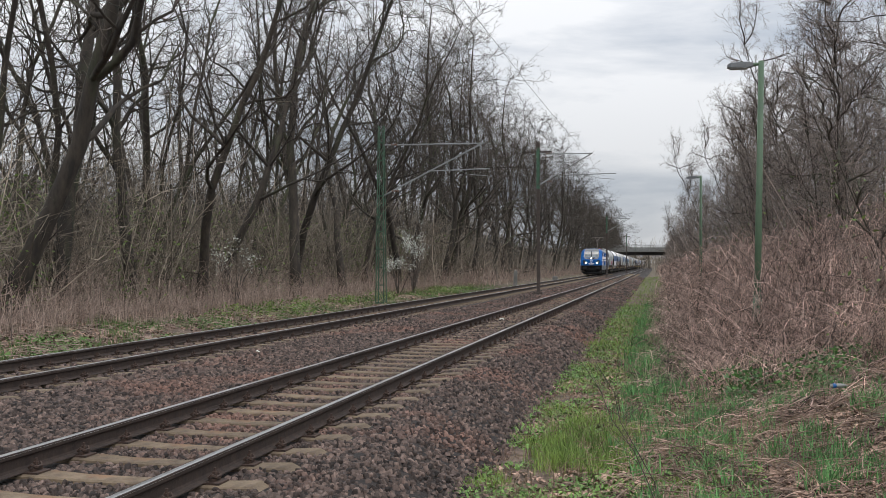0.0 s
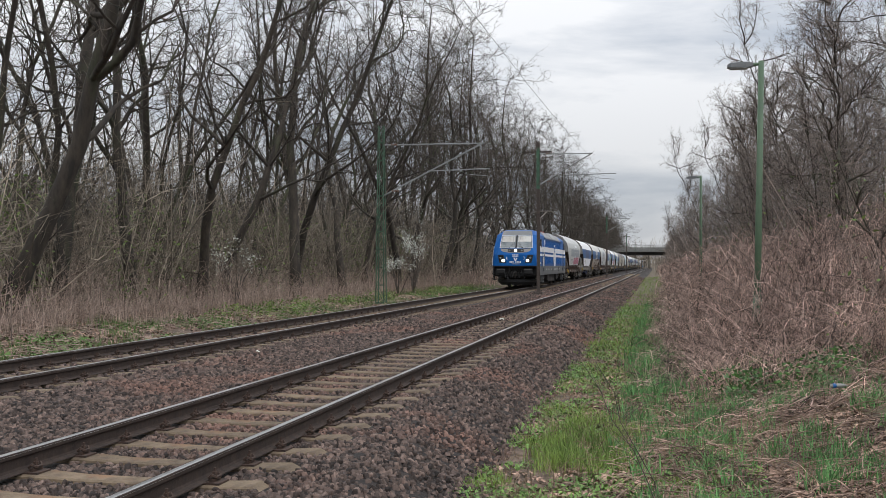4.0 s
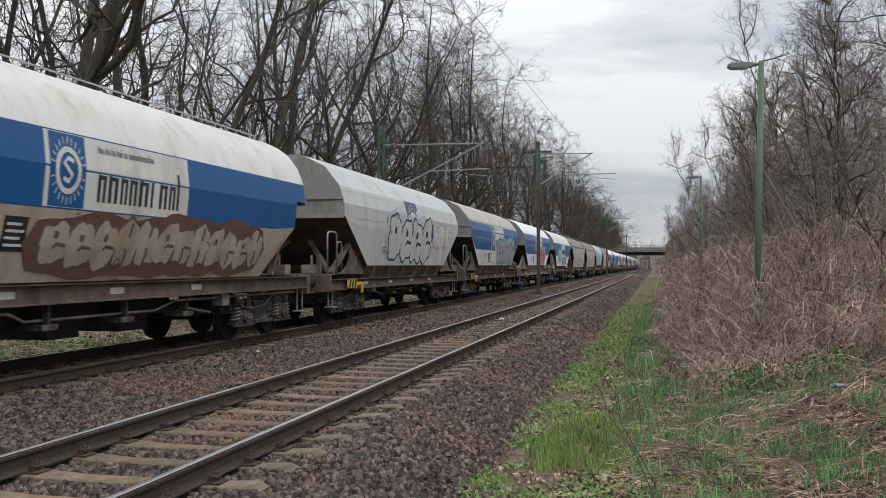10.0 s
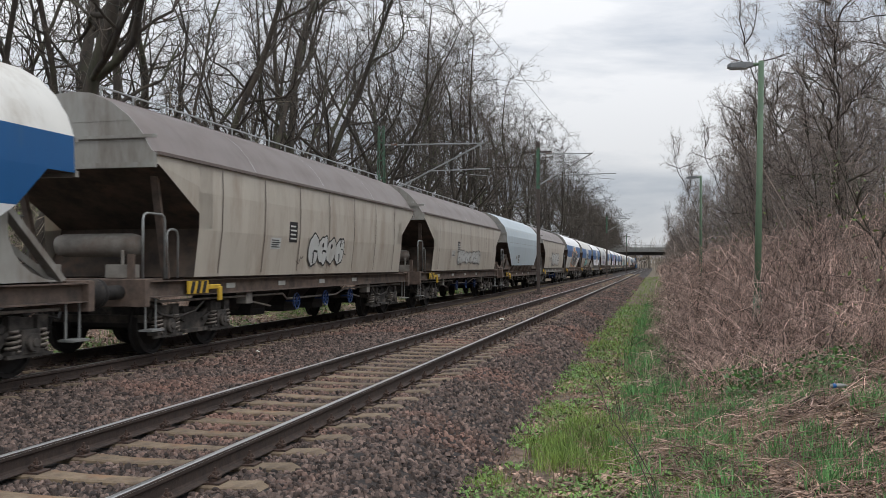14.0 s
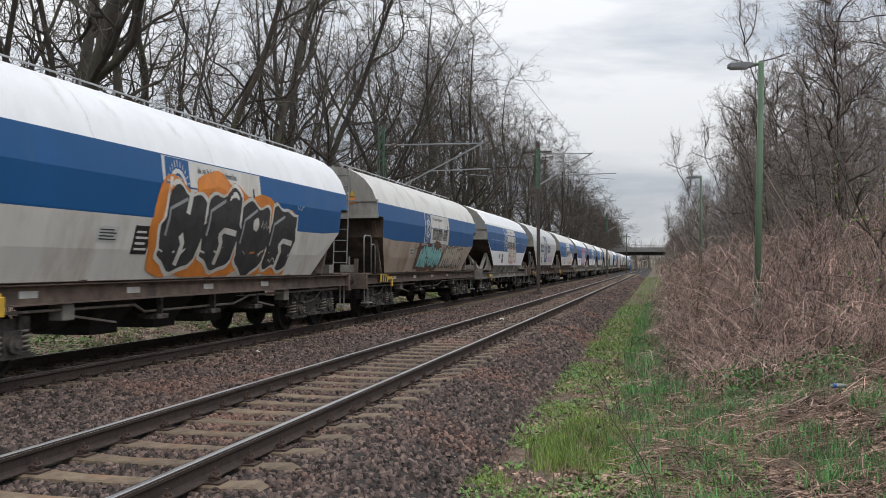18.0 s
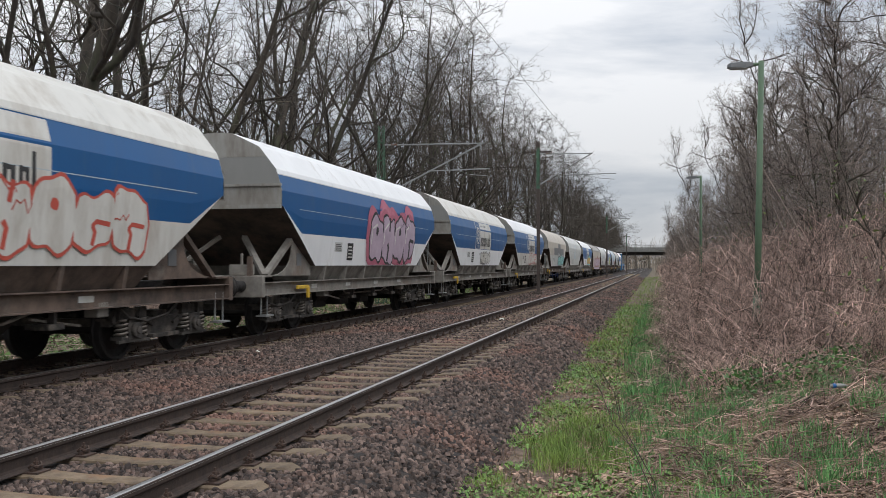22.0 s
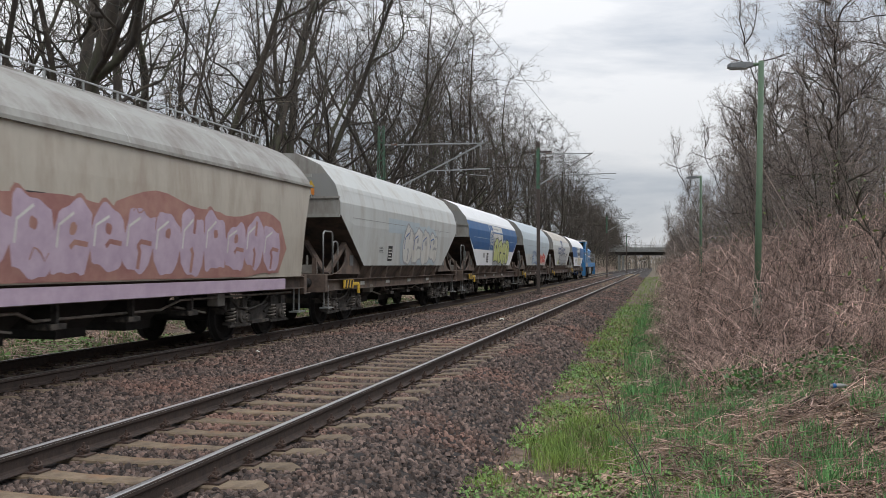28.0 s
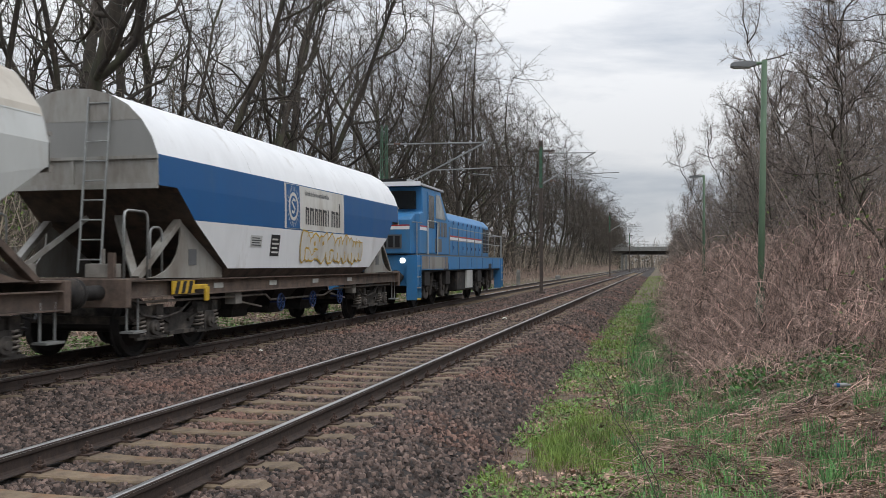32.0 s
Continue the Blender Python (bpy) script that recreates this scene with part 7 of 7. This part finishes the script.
    part("emblem_stroke", nose_plate([(-0.14, 1.90), (-0.07, 1.90), (0.0, 1.78), (0.07, 1.90), (0.14, 1.90), (0.035, 1.70), (-0.035, 1.70)], 0.008), M["enginewhite"], t)
    part("emblem_stroke", nose_plate([(-0.19, 1.95), (0.19, 1.95), (0.19, 1.985), (-0.19, 1.985)], 0.008), M["enginewhite"], t)
    for i in range(4):
        x = -0.19 + 0.10 * i
        part("lettering_bar", nose_plate([(x, 2.04), (x + 0.065, 2.04), (x + 0.065, 2.12), (x, 2.12)], 0.008), M["enginewhite"], t)
    for i in range(8):
        if i != 3:
            x = -0.37 + 0.094 * i
            part("number_bar", nose_plate([(x, 1.58), (x + 0.062, 1.58), (x + 0.062, 1.68), (x, 1.68)], 0.008), M["enginewhite"], t)
    part("lettering_bar", nose_plate([(-0.25, 1.49), (0.25, 1.49), (0.25, 1.53), (-0.25, 1.53)], 0.008), M["palegrey"], t)
    for e in (-1, 1):
        turn = 0 if e > 0 else 180
        part("front_ledge", Shape().box(-1.42, 1.42, min(e * 8.2, e * 8.86), max(e * 8.2, e * 8.86), 1.335, 1.385), M["black"], t, "black ledge over the buffers", bevel=0.012)
        part("buffer_beam", Shape().box(-1.36, 1.36, min(e * 8.2, e * 8.52), max(e * 8.2, e * 8.52), 0.70, 1.335), M["black"], t, "black buffer beam", bevel=0.02)
        for k in (-1, 1):
            ends = [(0.19, 0), (0.19, 0.10), (0.15, 0.12), (0.15, 0.42), (0.11, 0.43), (0.11, 0.62)]
            part("buffer", Shape().turned([(r, e * a) for r, a in ends], (k * 0.87, e * 8.50, 1.03), "y", 12), M["steel"], t)
            part("buffer_head", Shape().box(k * 0.87 - 0.28, k * 0.87 + 0.28, e * 9.12 - 0.05, e * 9.12 + 0.05, 0.86, 1.19), M["black"], t, "dark buffer head", bevel=0.045)
            part("corner_post", Shape().box(min(k * 1.30, k * 1.42), max(k * 1.30, k * 1.42), min(e * 8.3, e * 8.72), max(e * 8.3, e * 8.72), 0.46, 0.52).box(min(k * 1.39, k * 1.42), max(k * 1.39, k * 1.42), min(e * 8.3, e * 8.72), max(e * 8.3, e * 8.72), 0.46, 1.33), M["black"], t)
            part("corner_step", Shape().box(k * 1.25 - 0.14, k * 1.25 + 0.14, min(e * 8.4, e * 8.74), max(e * 8.4, e * 8.74), 0.80, 0.84), M["steel"], t)
            part("socket_box", Shape().box(k * 0.36 - 0.10, k * 0.36 + 0.10, min(e * 8.5, e * 8.68), max(e * 8.5, e * 8.68), 1.12, 1.30), M["steel"], t, bevel=0.02)
            part("jumper_cable", Shape().tube([(k * 0.36, e * 8.66, 1.14), (k * 0.42, e * 8.86, 0.92), (k * 0.50, e * 8.84, 0.72), (k * 0.56, e * 8.66, 0.86)], 0.022, 6), M["black"], t)
            part("plough_bracket", Shape().bar((k * 0.55, e * 8.45, 0.72), (k * 0.50, e * 8.60, 0.44), 0.10, 0.05), M["black"], t)
        part("coupling_hook", me_hook, None, t, at=pose(0, e * 8.5, 1.0, 0, 0, turn))
        part("coupling_screw", Shape().tube([(-0.07, e * 8.90, 1.02), (-0.08, e * 8.98, 0.78), (0, e * 8.96, 0.60), (0.08, e * 8.98, 0.78), (0.07, e * 8.90, 1.02)], 0.022, 6), M["bogie"], t)
        for x in (-0.62, -0.28, -0.18, 0.18, 0.28, 0.62):
            part("air_hose", me_hose, None, t, at=pose(x, e * 8.52, 0.98, 0, 0, turn))
        for x in (-0.28, 0.18):
            part("hose_tap", Shape().box(x, x + 0.06, min(e * 8.56, e * 8.66), max(e * 8.56, e * 8.66), 0.98, 1.06), M["bogie"], t)
        ring = [(1.30 * math.sin(radians(v)), e * (7.75 + 0.95 * math.cos(radians(v)))) for v in range(-78, 79, 12)]
        low = [(x * 0.84, y - e * 0.06) for x, y in ring]
        part("snow_plough", Shape().loft([[(x, y, 0.52) for x, y in ring], [(x * 0.97, y + e * 0.02, 0.34) for x, y in ring], [(x, y, 0.17) for x, y in low]]), M["black"], t, "black curved snow plough")
    part("underframe", Shape().box(-1.4, 1.4, -8.18, 8.18, 0.80, 1.38), M["enginegrey"], t)
    part("transformer_box", Shape().box(-1.30, 1.30, -2.1, 2.0, 0.26, 0.80), M["steel"], t, bevel=0.04)
    for y0, y1, z0 in ((-3.2, -2.3, 0.40), (2.2, 2.8, 0.36), (2.95, 3.4, 0.45)):
        part("equipment_box", Shape().box(1.0, 1.40, y0, y1, z0, 0.80), M["steel"], t, bevel=0.02)
    for e in (-1, 1):
        b = part("bogie", shared("engine_bogie", engine_bogie), None, t, "dark sprung bogie", pose(0, e * 5.2, 0))
        for a in (-1.3, 1.3):
            WHEELS.append((part("wheelset", me_engine_wheels, None, b, at=pose(0, a, 0.60)), a, 0.60))
            for k in (-1, 1):
                part("axle_box", me_box, None, b, at=pose(k * 1.06, a, 0.60, 0, 0, 0 if k > 0 else 180))
                for q in (-0.32, 0.32):
                    part("coil_spring", me_spring, None, b, at=pose(k * 1.08, a + q, 0.50))
                part("sand_pipe", shared("sand", lambda: Shape().tube([(0, 0, 0.75), (0, 0.05, 0.4), (-0.1, 0.0, 0.12)], 0.025, 6).mesh("sand_pipe", M["steel"], True)), None, b, at=pose(k * 0.95, a + (0.85 if a > 0 else -0.85), 0))
    # roof gear
    pan = part("pantograph", Shape().box(-0.75, 0.75, 4.5, 4.6, 3.86, 3.94).box(-0.75, 0.75, 5.6, 5.7, 3.86, 3.94).box(-0.62, -0.54, 4.5, 5.7, 3.86, 3.94).box(0.54, 0.62, 4.5, 5.7, 3.86, 3.94), M["steel"], t, "raised single-arm pantograph")
    part("lower_arm", Shape().tube([(0, 5.1, 3.92), (0, 3.5, 5.0)], [0.085, 0.065], 8), M["spring"], pan)
    part("upper_arm", Shape().tube([(0, 3.5, 5.0), (-0.35, 5.3, 5.62)], 0.038, 6).tube([(0, 3.5, 5.0), (0.35, 5.3, 5.62)], 0.038, 6), M["spring"], pan)
    for y in (5.3, 5.5):
        part("contact_bow", Shape().tube([(-0.95, y, 5.46), (-0.75, y, 5.65), (-0.5, y, 5.68), (0.5, y, 5.68), (0.75, y, 5.65), (0.95, y, 5.46)], 0.032, 6), M["spring"], pan)
    low = part("pantograph", Shape().box(-0.75, 0.75, -4.5, -3.3, 3.80, 3.86).tube([(0, -4.4, 3.9), (0, -2.9, 3.98)], 0.05, 6).tube([(-0.3, -2.9, 3.98), (-0.3, -4.2, 4.02)], 0.025, 5).tube([(0.3, -2.9, 3.98), (0.3, -4.2, 4.02)], 0.025, 5).tube([(-0.9, -4.2, 3.9), (-0.7, -4.2, 4.04), (0.7, -4.2, 4.04), (0.9, -4.2, 3.9)], 0.025, 5), M["steel"], t, "folded pantograph")
    for y in (-4.45, -3.35, 4.55, 5.65, -1.8, -0.9, 1.2):
        for x in (-0.6, 0.6):
            ins = Shape()
            for i in range(4):
                ins.disc((x, y, 3.65 + 0.06 * i), 0.07 if i % 2 == 0 else 0.05, 0.02, 10, "z")
            part("insulator", ins, M["rust"], t)
    for x in (-0.35, 0.0, 0.4):
        part("roof_cable", Shape().tube([(x, -5.4, 3.75), (x, -4.6, 3.92), (x + 0.1, -2.5, 3.85), (x, -1.0, 3.9), (x + 0.05, 1.2, 3.86)], 0.02, 5), M["black"], t)
    for x, y in ((0.55, -2.4), (0.62, -1.5), (0.5, 0.2), (0.6, 0.9)):
        part("red_connector", Shape().box(x - 0.12, x + 0.12, y - 0.05, y + 0.05, 3.70, 3.80).tube([(x, y - 0.3, 3.78), (x + 0.05, y, 3.90), (x, y + 0.3, 3.78)], 0.02, 5), M["red"], t)
    for i in range(5):
        part("busbar", Shape().tube([(0.75 - 0.3 * i, -4.9, 3.72), (0.75 - 0.3 * i, -4.3, 3.88 + 0.03 * (i % 3)), (0.7 - 0.3 * i, -2.9, 3.84), (0.75 - 0.3 * i, -2.5, 3.72)], 0.025, 5), M["steel"], t)
    part("horn", Shape().turned([(0.02, 0), (0.03, 0.2), (0.08, 0.35)], (0.3, -6.6, 3.76), "y", 10), M["galv"], t)
    part("aerial", Shape().tube([(0, -6.9, 3.68), (0, -6.85, 3.95)], 0.025, 6), M["concrete"], t)
    return t


def engine_bogie():
    s = Shape()
    for k in (-1, 1):
        a, b = (0.98, 1.10) if k > 0 else (-1.10, -0.98)
        s.prism([(-2.05, 0.62), (-1.95, 0.76), (-0.9, 0.78), (-0.5, 0.62), (0.5, 0.62), (0.9, 0.78), (1.95, 0.76), (2.05, 0.62), (1.0, 0.62), (0.6, 0.42), (-0.6, 0.42), (-1.0, 0.62)], a, b, "x")
        s.bar((k * 1.14, -0.5, 0.74), (k * 1.14, 0.45, 0.46), 0.08)
        s.coil((k * 1.12, 0.0, 0.5), 0.12, 0.025, 0.3, 3)
    s.box(-1.0, 1.0, -0.4, 0.4, 0.4, 0.74)
    for e in (-1, 1):
        s.box(-1.0, 1.0, e * 2.0 - 0.06, e * 2.0 + 0.06, 0.55, 0.7)
    return s.mesh("engine_bogie", M["steel"])


# ---- the diesel engine at the tail ----
def build_shunter():
    t = thing("diesel_locomotive", "light blue diesel locomotive with a tall cab at the tail", "locomotive")
    for k in (1, -1):
        a, b = (1.36, 1.42) if k > 0 else (-1.42, -1.36)
        part("side_sill", Shape().box(a, b, -7.3, 7.9, 1.24, 1.72), M["lightblue"], t, bevel=0.01)
        for y0, y1, z0, z1, mt in ((-3.9, -3.2, 1.0, 1.42, "black"), (4.6, 5.3, 1.0, 1.42, "black")):
            part("sill_cutout", Shape().box(min(a, a + 0.07 * k) if k > 0 else b - 0.066, b + 0.004 if k > 0 else b - 0.002, y0, y1, 1.24, 1.46), M[mt], t)
        for i in range(6):
            y = -6.0 + 2.3 * i
            part("panel_seam", Shape().box(min(1.42 * k, 1.428 * k), max(1.42 * k, 1.428 * k), y, y + 0.03, 1.26, 1.70), M["blue"], t)
    part("underframe", Shape().box(-1.34, 1.34, -7.3, 7.9, 1.18, 1.70), M["steel"], t)
    part("walkway", Shape().box(-1.42, 1.42, -7.3, 8.0, 1.72, 1.76), M["enginegrey"], t)
    # long hood
    hood = part("long_hood", Shape().prism([(-1.08, 1.76), (1.08, 1.76), (1.08, 3.10), (0.82, 3.38), (-0.82, 3.38), (-1.08, 3.10)], -3.1, 6.4, "y"), M["lightblue"], t, bevel=0.03)
    for i in range(9):
        y = -1.9 + 0.84 * i
        part("hood_door", Shape().box(1.08, 1.095, y, y + 0.78, 1.86, 3.06), M["lightblue"], hood, bevel=0.006)
        for z in (2.0, 2.95):
            part("door_latch", Shape().box(1.095, 1.115, y + 0.1, y + 0.16, z, z + 0.12), M["navy"], hood)
    for y in (4.9, 5.65):
        g = part("radiator_grille", Shape().box(1.096, 1.11, y, y + 0.62, 1.95, 3.0), M["black"], hood, "black radiator grille")
        for i in range(6):
            part("grille_slat", Shape().box(1.11, 1.12, y + 0.02, y + 0.60, 2.0 + 0.17 * i, 2.04 + 0.17 * i), M["enginegrey"], g)
    for i in range(4):
        part("roof_hatch", Shape().box(-0.7, 0.7, -2.4 + 2.1 * i, -0.6 + 2.1 * i, 3.37, 3.43), M["roofgrey"], hood, bevel=0.02)
    part("exhaust", Shape().tube([(0, 0.2, 3.4), (0, 0.2, 3.62)], 0.14, 12), M["steel"], hood)
    part("white_stripe", Shape().box(1.096, 1.104, -1.9, 4.8, 2.36, 2.46), M["enginewhite"], hood)
    part("red_stripe", Shape().box(1.096, 1.104, -1.9, 4.8, 2.47, 2.52), M["red"], hood)
    part("hood_shoulder", Shape().prism([(-1.2, 1.76), (1.2, 1.76), (1.2, 3.0), (-1.2, 3.0)], -3.15, -2.0, "y"), M["lightblue"], t, bevel=0.03)
    # cab
    pr = [(-7.15, 1.76), (-7.15, 3.05), (-6.75, 3.12), (-6.85, 3.92), (-4.35, 3.92), (-3.15, 3.02), (-3.05, 1.76)]
    cab = part("cab", Shape().prism(pr, -1.40, 1.40, "x"), M["lightblue"], t, bevel=0.03)
    part("cab_roof", Shape().loft([[(-w, a, z), (w, a, z), (w, b, z), (-w, b, z)] for w, a, b, z in ((1.45, -7.25, -4.0, 3.92), (1.42, -7.25, -3.95, 4.0), (1.05, -7.0, -4.3, 4.14))]), M["roofgrey"], cab, bevel=0.02)
    part("roof_edge", Shape().box(-1.46, 1.46, -7.3, -7.24, 3.90, 4.04), M["enginewhite"], cab, "white roof edge")
    part("roof_vent", Shape().box(-1.0, 1.0, -7.28, -7.20, 4.02, 4.12), M["black"], cab)
    for k in (1, -1):
        sx = (1.401, 1.415) if k > 0 else (-1.415, -1.401)
        dr = part("cab_door", Shape().box(*sx, -6.15, -5.2, 1.8, 3.78), M["lightblue"], cab, bevel=0.006)
        part("door_window", Shape().box(sx[0] + 0.012 * k if k > 0 else sx[0] - 0.008, sx[1] + 0.008 if k > 0 else sx[1] - 0.012, -6.05, -5.3, 2.62, 3.70), M["glass"], dr, "dark door window")
        part("side_window", Shape().prism([(-5.02, 2.98), (-3.55, 2.98), (-4.50, 3.78), (-5.02, 3.78)], *sx, "x"), M["shield"], cab, "slanted side window with a pale sky reflection in its colour")
        part("side_louvre", Shape().box(*sx, -5.2, -4.2, 1.85, 2.3), M["enginegrey"], cab)
    for i in range(3):
        part("lettering_bar", Shape().box(1.402, 1.412, -4.80 + 0.50 * i, -4.42 + 0.50 * i, 2.38, 2.88), M["enginegrey"], cab)
    part("rear_window", Shape().box(-1.2, 1.2, -6.86, -6.80, 3.2, 3.78), M["glass"], cab, "dark rear window")
    part("front_window", Shape().add([(-1.2, -3.28, 3.14), (1.2, -3.28, 3.14), (1.2, -4.2, 3.84), (-1.2, -4.2, 3.84), (-1.2, -3.23, 3.16), (1.2, -3.23, 3.16), (1.2, -4.15, 3.88), (-1.2, -4.15, 3.88)], [(4, 5, 6, 7), (0, 1, 5, 4), (2, 3, 7, 6), (0, 4, 7, 3), (1, 2, 6, 5)]), M["shield"], cab)
    rear = part("rear_bonnet", Shape().prism([(-7.6, 1.76), (-7.6, 2.85), (-7.1, 3.05), (-7.1, 1.76)], -1.25, 1.25, "x"), M["lightblue"], t, bevel=0.03)
    part("white_stripe", Shape().box(-1.2, 1.2, -7.612, -7.602, 2.52, 2.62), M["enginewhite"], rear)
    part("red_stripe", Shape().box(-1.2, 1.2, -7.612, -7.602, 2.63, 2.67), M["red"], rear)
    for x in (-0.95, 0.25):
        v = part("vent_grille", Shape().box(x, x + 0.7, -7.615, -7.60, 1.92, 2.36), M["enginegrey"], rear)
        for i in range(3):
            part("vent_slot", Shape().box(x + 0.05 + 0.22 * i, x + 0.2 + 0.22 * i, -7.625, -7.612, 1.96, 2.32), M["black"], v)
    part("white_stripe", Shape().box(1.402, 1.410, -7.1, -6.2, 2.52, 2.62), M["enginewhite"], cab)
    part("red_stripe", Shape().box(1.402, 1.410, -7.1, -6.2, 2.63, 2.67), M["red"], cab)
    for e, y in ((-1, -7.35), (1, 7.95)):
        part("buffer_beam", Shape().box(-1.42, 1.42, y - 0.12, y + 0.12, 0.75, 1.72), M["lightblue"], t, bevel=0.02)
        for k in (-1, 1):
            stair = part("corner_stair", Shape().box(k * 1.28 - 0.16, k * 1.28 + 0.16, y - 0.25, y + 0.25, 0.32, 0.36), M["yellow"], t, "yellow-edged corner steps")
            for i in range(3):
                part("tread", Shape().box(k * 1.28 - 0.16, k * 1.28 + 0.16, y - 0.22, y + 0.22, 0.68 + 0.34 * i, 0.72 + 0.34 * i), M["galv"], stair)
            for yy in (y - 0.26, y + 0.24):
                part("stair_side", Shape().box(k * 1.28 - 0.17, k * 1.28 + 0.17, yy, yy + 0.02, 0.32, 1.72), M["lightblue"], stair)
            part("buffer", me_buffer, None, t, at=pose(k * 0.875, y + 0.1 * e, 1.03, 0, 0, 0 if e > 0 else 180))
            part("signal_lamp", Shape().disc((k * 0.95, y + 0.15 * e, 1.55), 0.085, 0.03, 14, "y"), M["tail"], t, "lit white signal lamp")
            part("corner_rail", Shape().tube([(k * 1.40, y + 0.1 * e, 1.0), (k * 1.40, y + 0.1 * e, 2.75), (k * 1.40, y - 0.5 * e, 2.75)], 0.018, 6), M["galv"], t)
        part("coupling_hook", me_hook, None, t, at=pose(0, y + 0.1 * e, 1.0, 0, 0, 0 if e > 0 else 180))
        part("end_rail", Shape().tube([(-1.4, y + 0.1 * e, 2.75), (1.4, y + 0.1 * e, 2.75)], 0.018, 6), M["galv"], t)
    for k in (1, -1):
        for z in (2.30, 2.75):
            part("side_rail", Shape().tube([(k * 1.40, -3.0, z), (k * 1.40, 7.8, z)], 0.016, 6), M["galv"], t)
        for i in range(8):
            part("rail_post", Shape().tube([(k * 1.40, -3.0 + 1.54 * i, 1.74), (k * 1.40, -3.0 + 1.54 * i, 2.75)], 0.016, 6), M["galv"], t)
        part("door_rail", Shape().tube([(k * 1.46, -6.3, 1.76), (k * 1.46, -6.3, 2.85), (k * 1.46, -5.0, 2.85), (k * 1.46, -5.0, 1.76)], 0.024, 6), M["palegrey"], t)
        part("sill_panel", Shape().box(min(k * 1.42, k * 1.427), max(k * 1.42, k * 1.427), -6.9, -3.3, 1.28, 1.69), M["endgrey"], t, "worn grey sill panel")
        part("cab_rib", Shape().box(min(k * 1.40, k * 1.43), max(k * 1.40, k * 1.43), -4.98, -4.90, 1.8, 2.9), M["blue"], t)
        for a in (-5.55, -3.15, 3.15, 5.55):
            part("axle_guard", Shape().prism([(a - 0.42, 1.16), (a + 0.42, 1.16), (a + 0.26, 0.34), (a + 0.12, 0.28), (a - 0.12, 0.28), (a - 0.26, 0.34)], min(k * 1.02, k * 1.20), max(k * 1.02, k * 1.20), "x"), M["bogie"], t, bevel=0.02)
            for q in (-0.62, 0.62):
                part("damper", Shape().tube([(k * 1.24, a + q, 1.12), (k * 1.20, a + q * 0.72, 0.40)], 0.055, 8), M["bogie"], t)
    # added block: dark bulk that closes the open underside between the wheels
    part("drive_casing", Shape().box(-0.98, 0.98, -7.0, 7.6, 0.52, 1.18), M["steel"], t)
    for y in (-5.9, -2.9, 2.9, 5.9):
        part("sand_box", Shape().box(1.0, 1.34, y - 0.35, y + 0.35, 0.72, 1.2), M["steel"], t, bevel=0.02)
    part("fuel_tank", Shape().box(-1.30, 1.30, -1.3, 1.6, 0.42, 1.20), M["steel"], t, bevel=0.05)
    part("battery_box", Shape().box(1.0, 1.38, 0.2, 1.3, 0.50, 1.22), M["palegrey"], t, "pale grey battery box", bevel=0.02)
    for e in (-1, 1):
        b = part("bogie", shared("engine_bogie", engine_bogie), None, t, "dark sprung bogie", pose(0, e * 4.35, 0.06))
        for a in (-1.2, 1.2):
            WHEELS.append((part("wheelset", me_engine_wheels, None, b, at=pose(0, a, 0.54)), a, 0.54))
            for k in (-1, 1):
                part("axle_box", me_box, None, b, at=pose(k * 1.06, a, 0.56, 0, 0, 0 if k > 0 else 180))
                for q in (-0.3, 0.3):
                    part("coil_spring", me_spring, None, b, at=pose(k * 1.08, a + q, 0.46))
                part("brake_hanger", shared("hang", lambda: Shape().box(-0.05, 0.05, -0.06, 0.06, 0.3, 1.1).mesh("brake_hanger", M["steel"])), None, b, at=pose(k * 1.12, a + (0.75 if a > 0 else -0.75), 0))
    return t


# ---- the train, in running order ----
TRAIN.append((build_engine(), -141.20))
at = -131.10
LADDERS = (5, 11, 12, 13, 15, 18, 26, 28)
SLACK = {1: 0.30, 13: 0.20, 14: 0.25, 15: 0.25, 23: -0.10, 24: -0.15, 25: -0.15}    # slack in the couplings behind these wagons
for k, row in enumerate(WAGONS, 1):
    TRAIN.append((build_wagon(*row, ladder=k in LADDERS), at + row[5] / 2))
    at += row[5] + SLACK.get(k, 0.0)
TRAIN.append((build_shunter(), at + 8.45))


def motions():
    for ob, y16 in TRAIN:
        walk(ob, [(t, pose(FAR, y16 - SPEED * (t - 16.0), 0)) for t in (0.0, 8.0, 16.0, 24.0, 32.0)])
    # wheels that sit alike on their bogies turn alike
    turning = {}
    for ob, a, r in WHEELS:
        if (a, r) not in turning:
            walk(ob, [(k / FPS, pose(0, a, r, math.degrees(SPEED * k / FPS / r) % 360)) for k in range(32 * FPS + 1)])
            turning[(a, r)] = ob.animation_data
        else:
            ob.rotation_mode = "QUATERNION"
            keys = ob.animation_data_create()
            keys.action = turning[(a, r)].action
            keys.action_slot = turning[(a, r)].action_slot


motions()
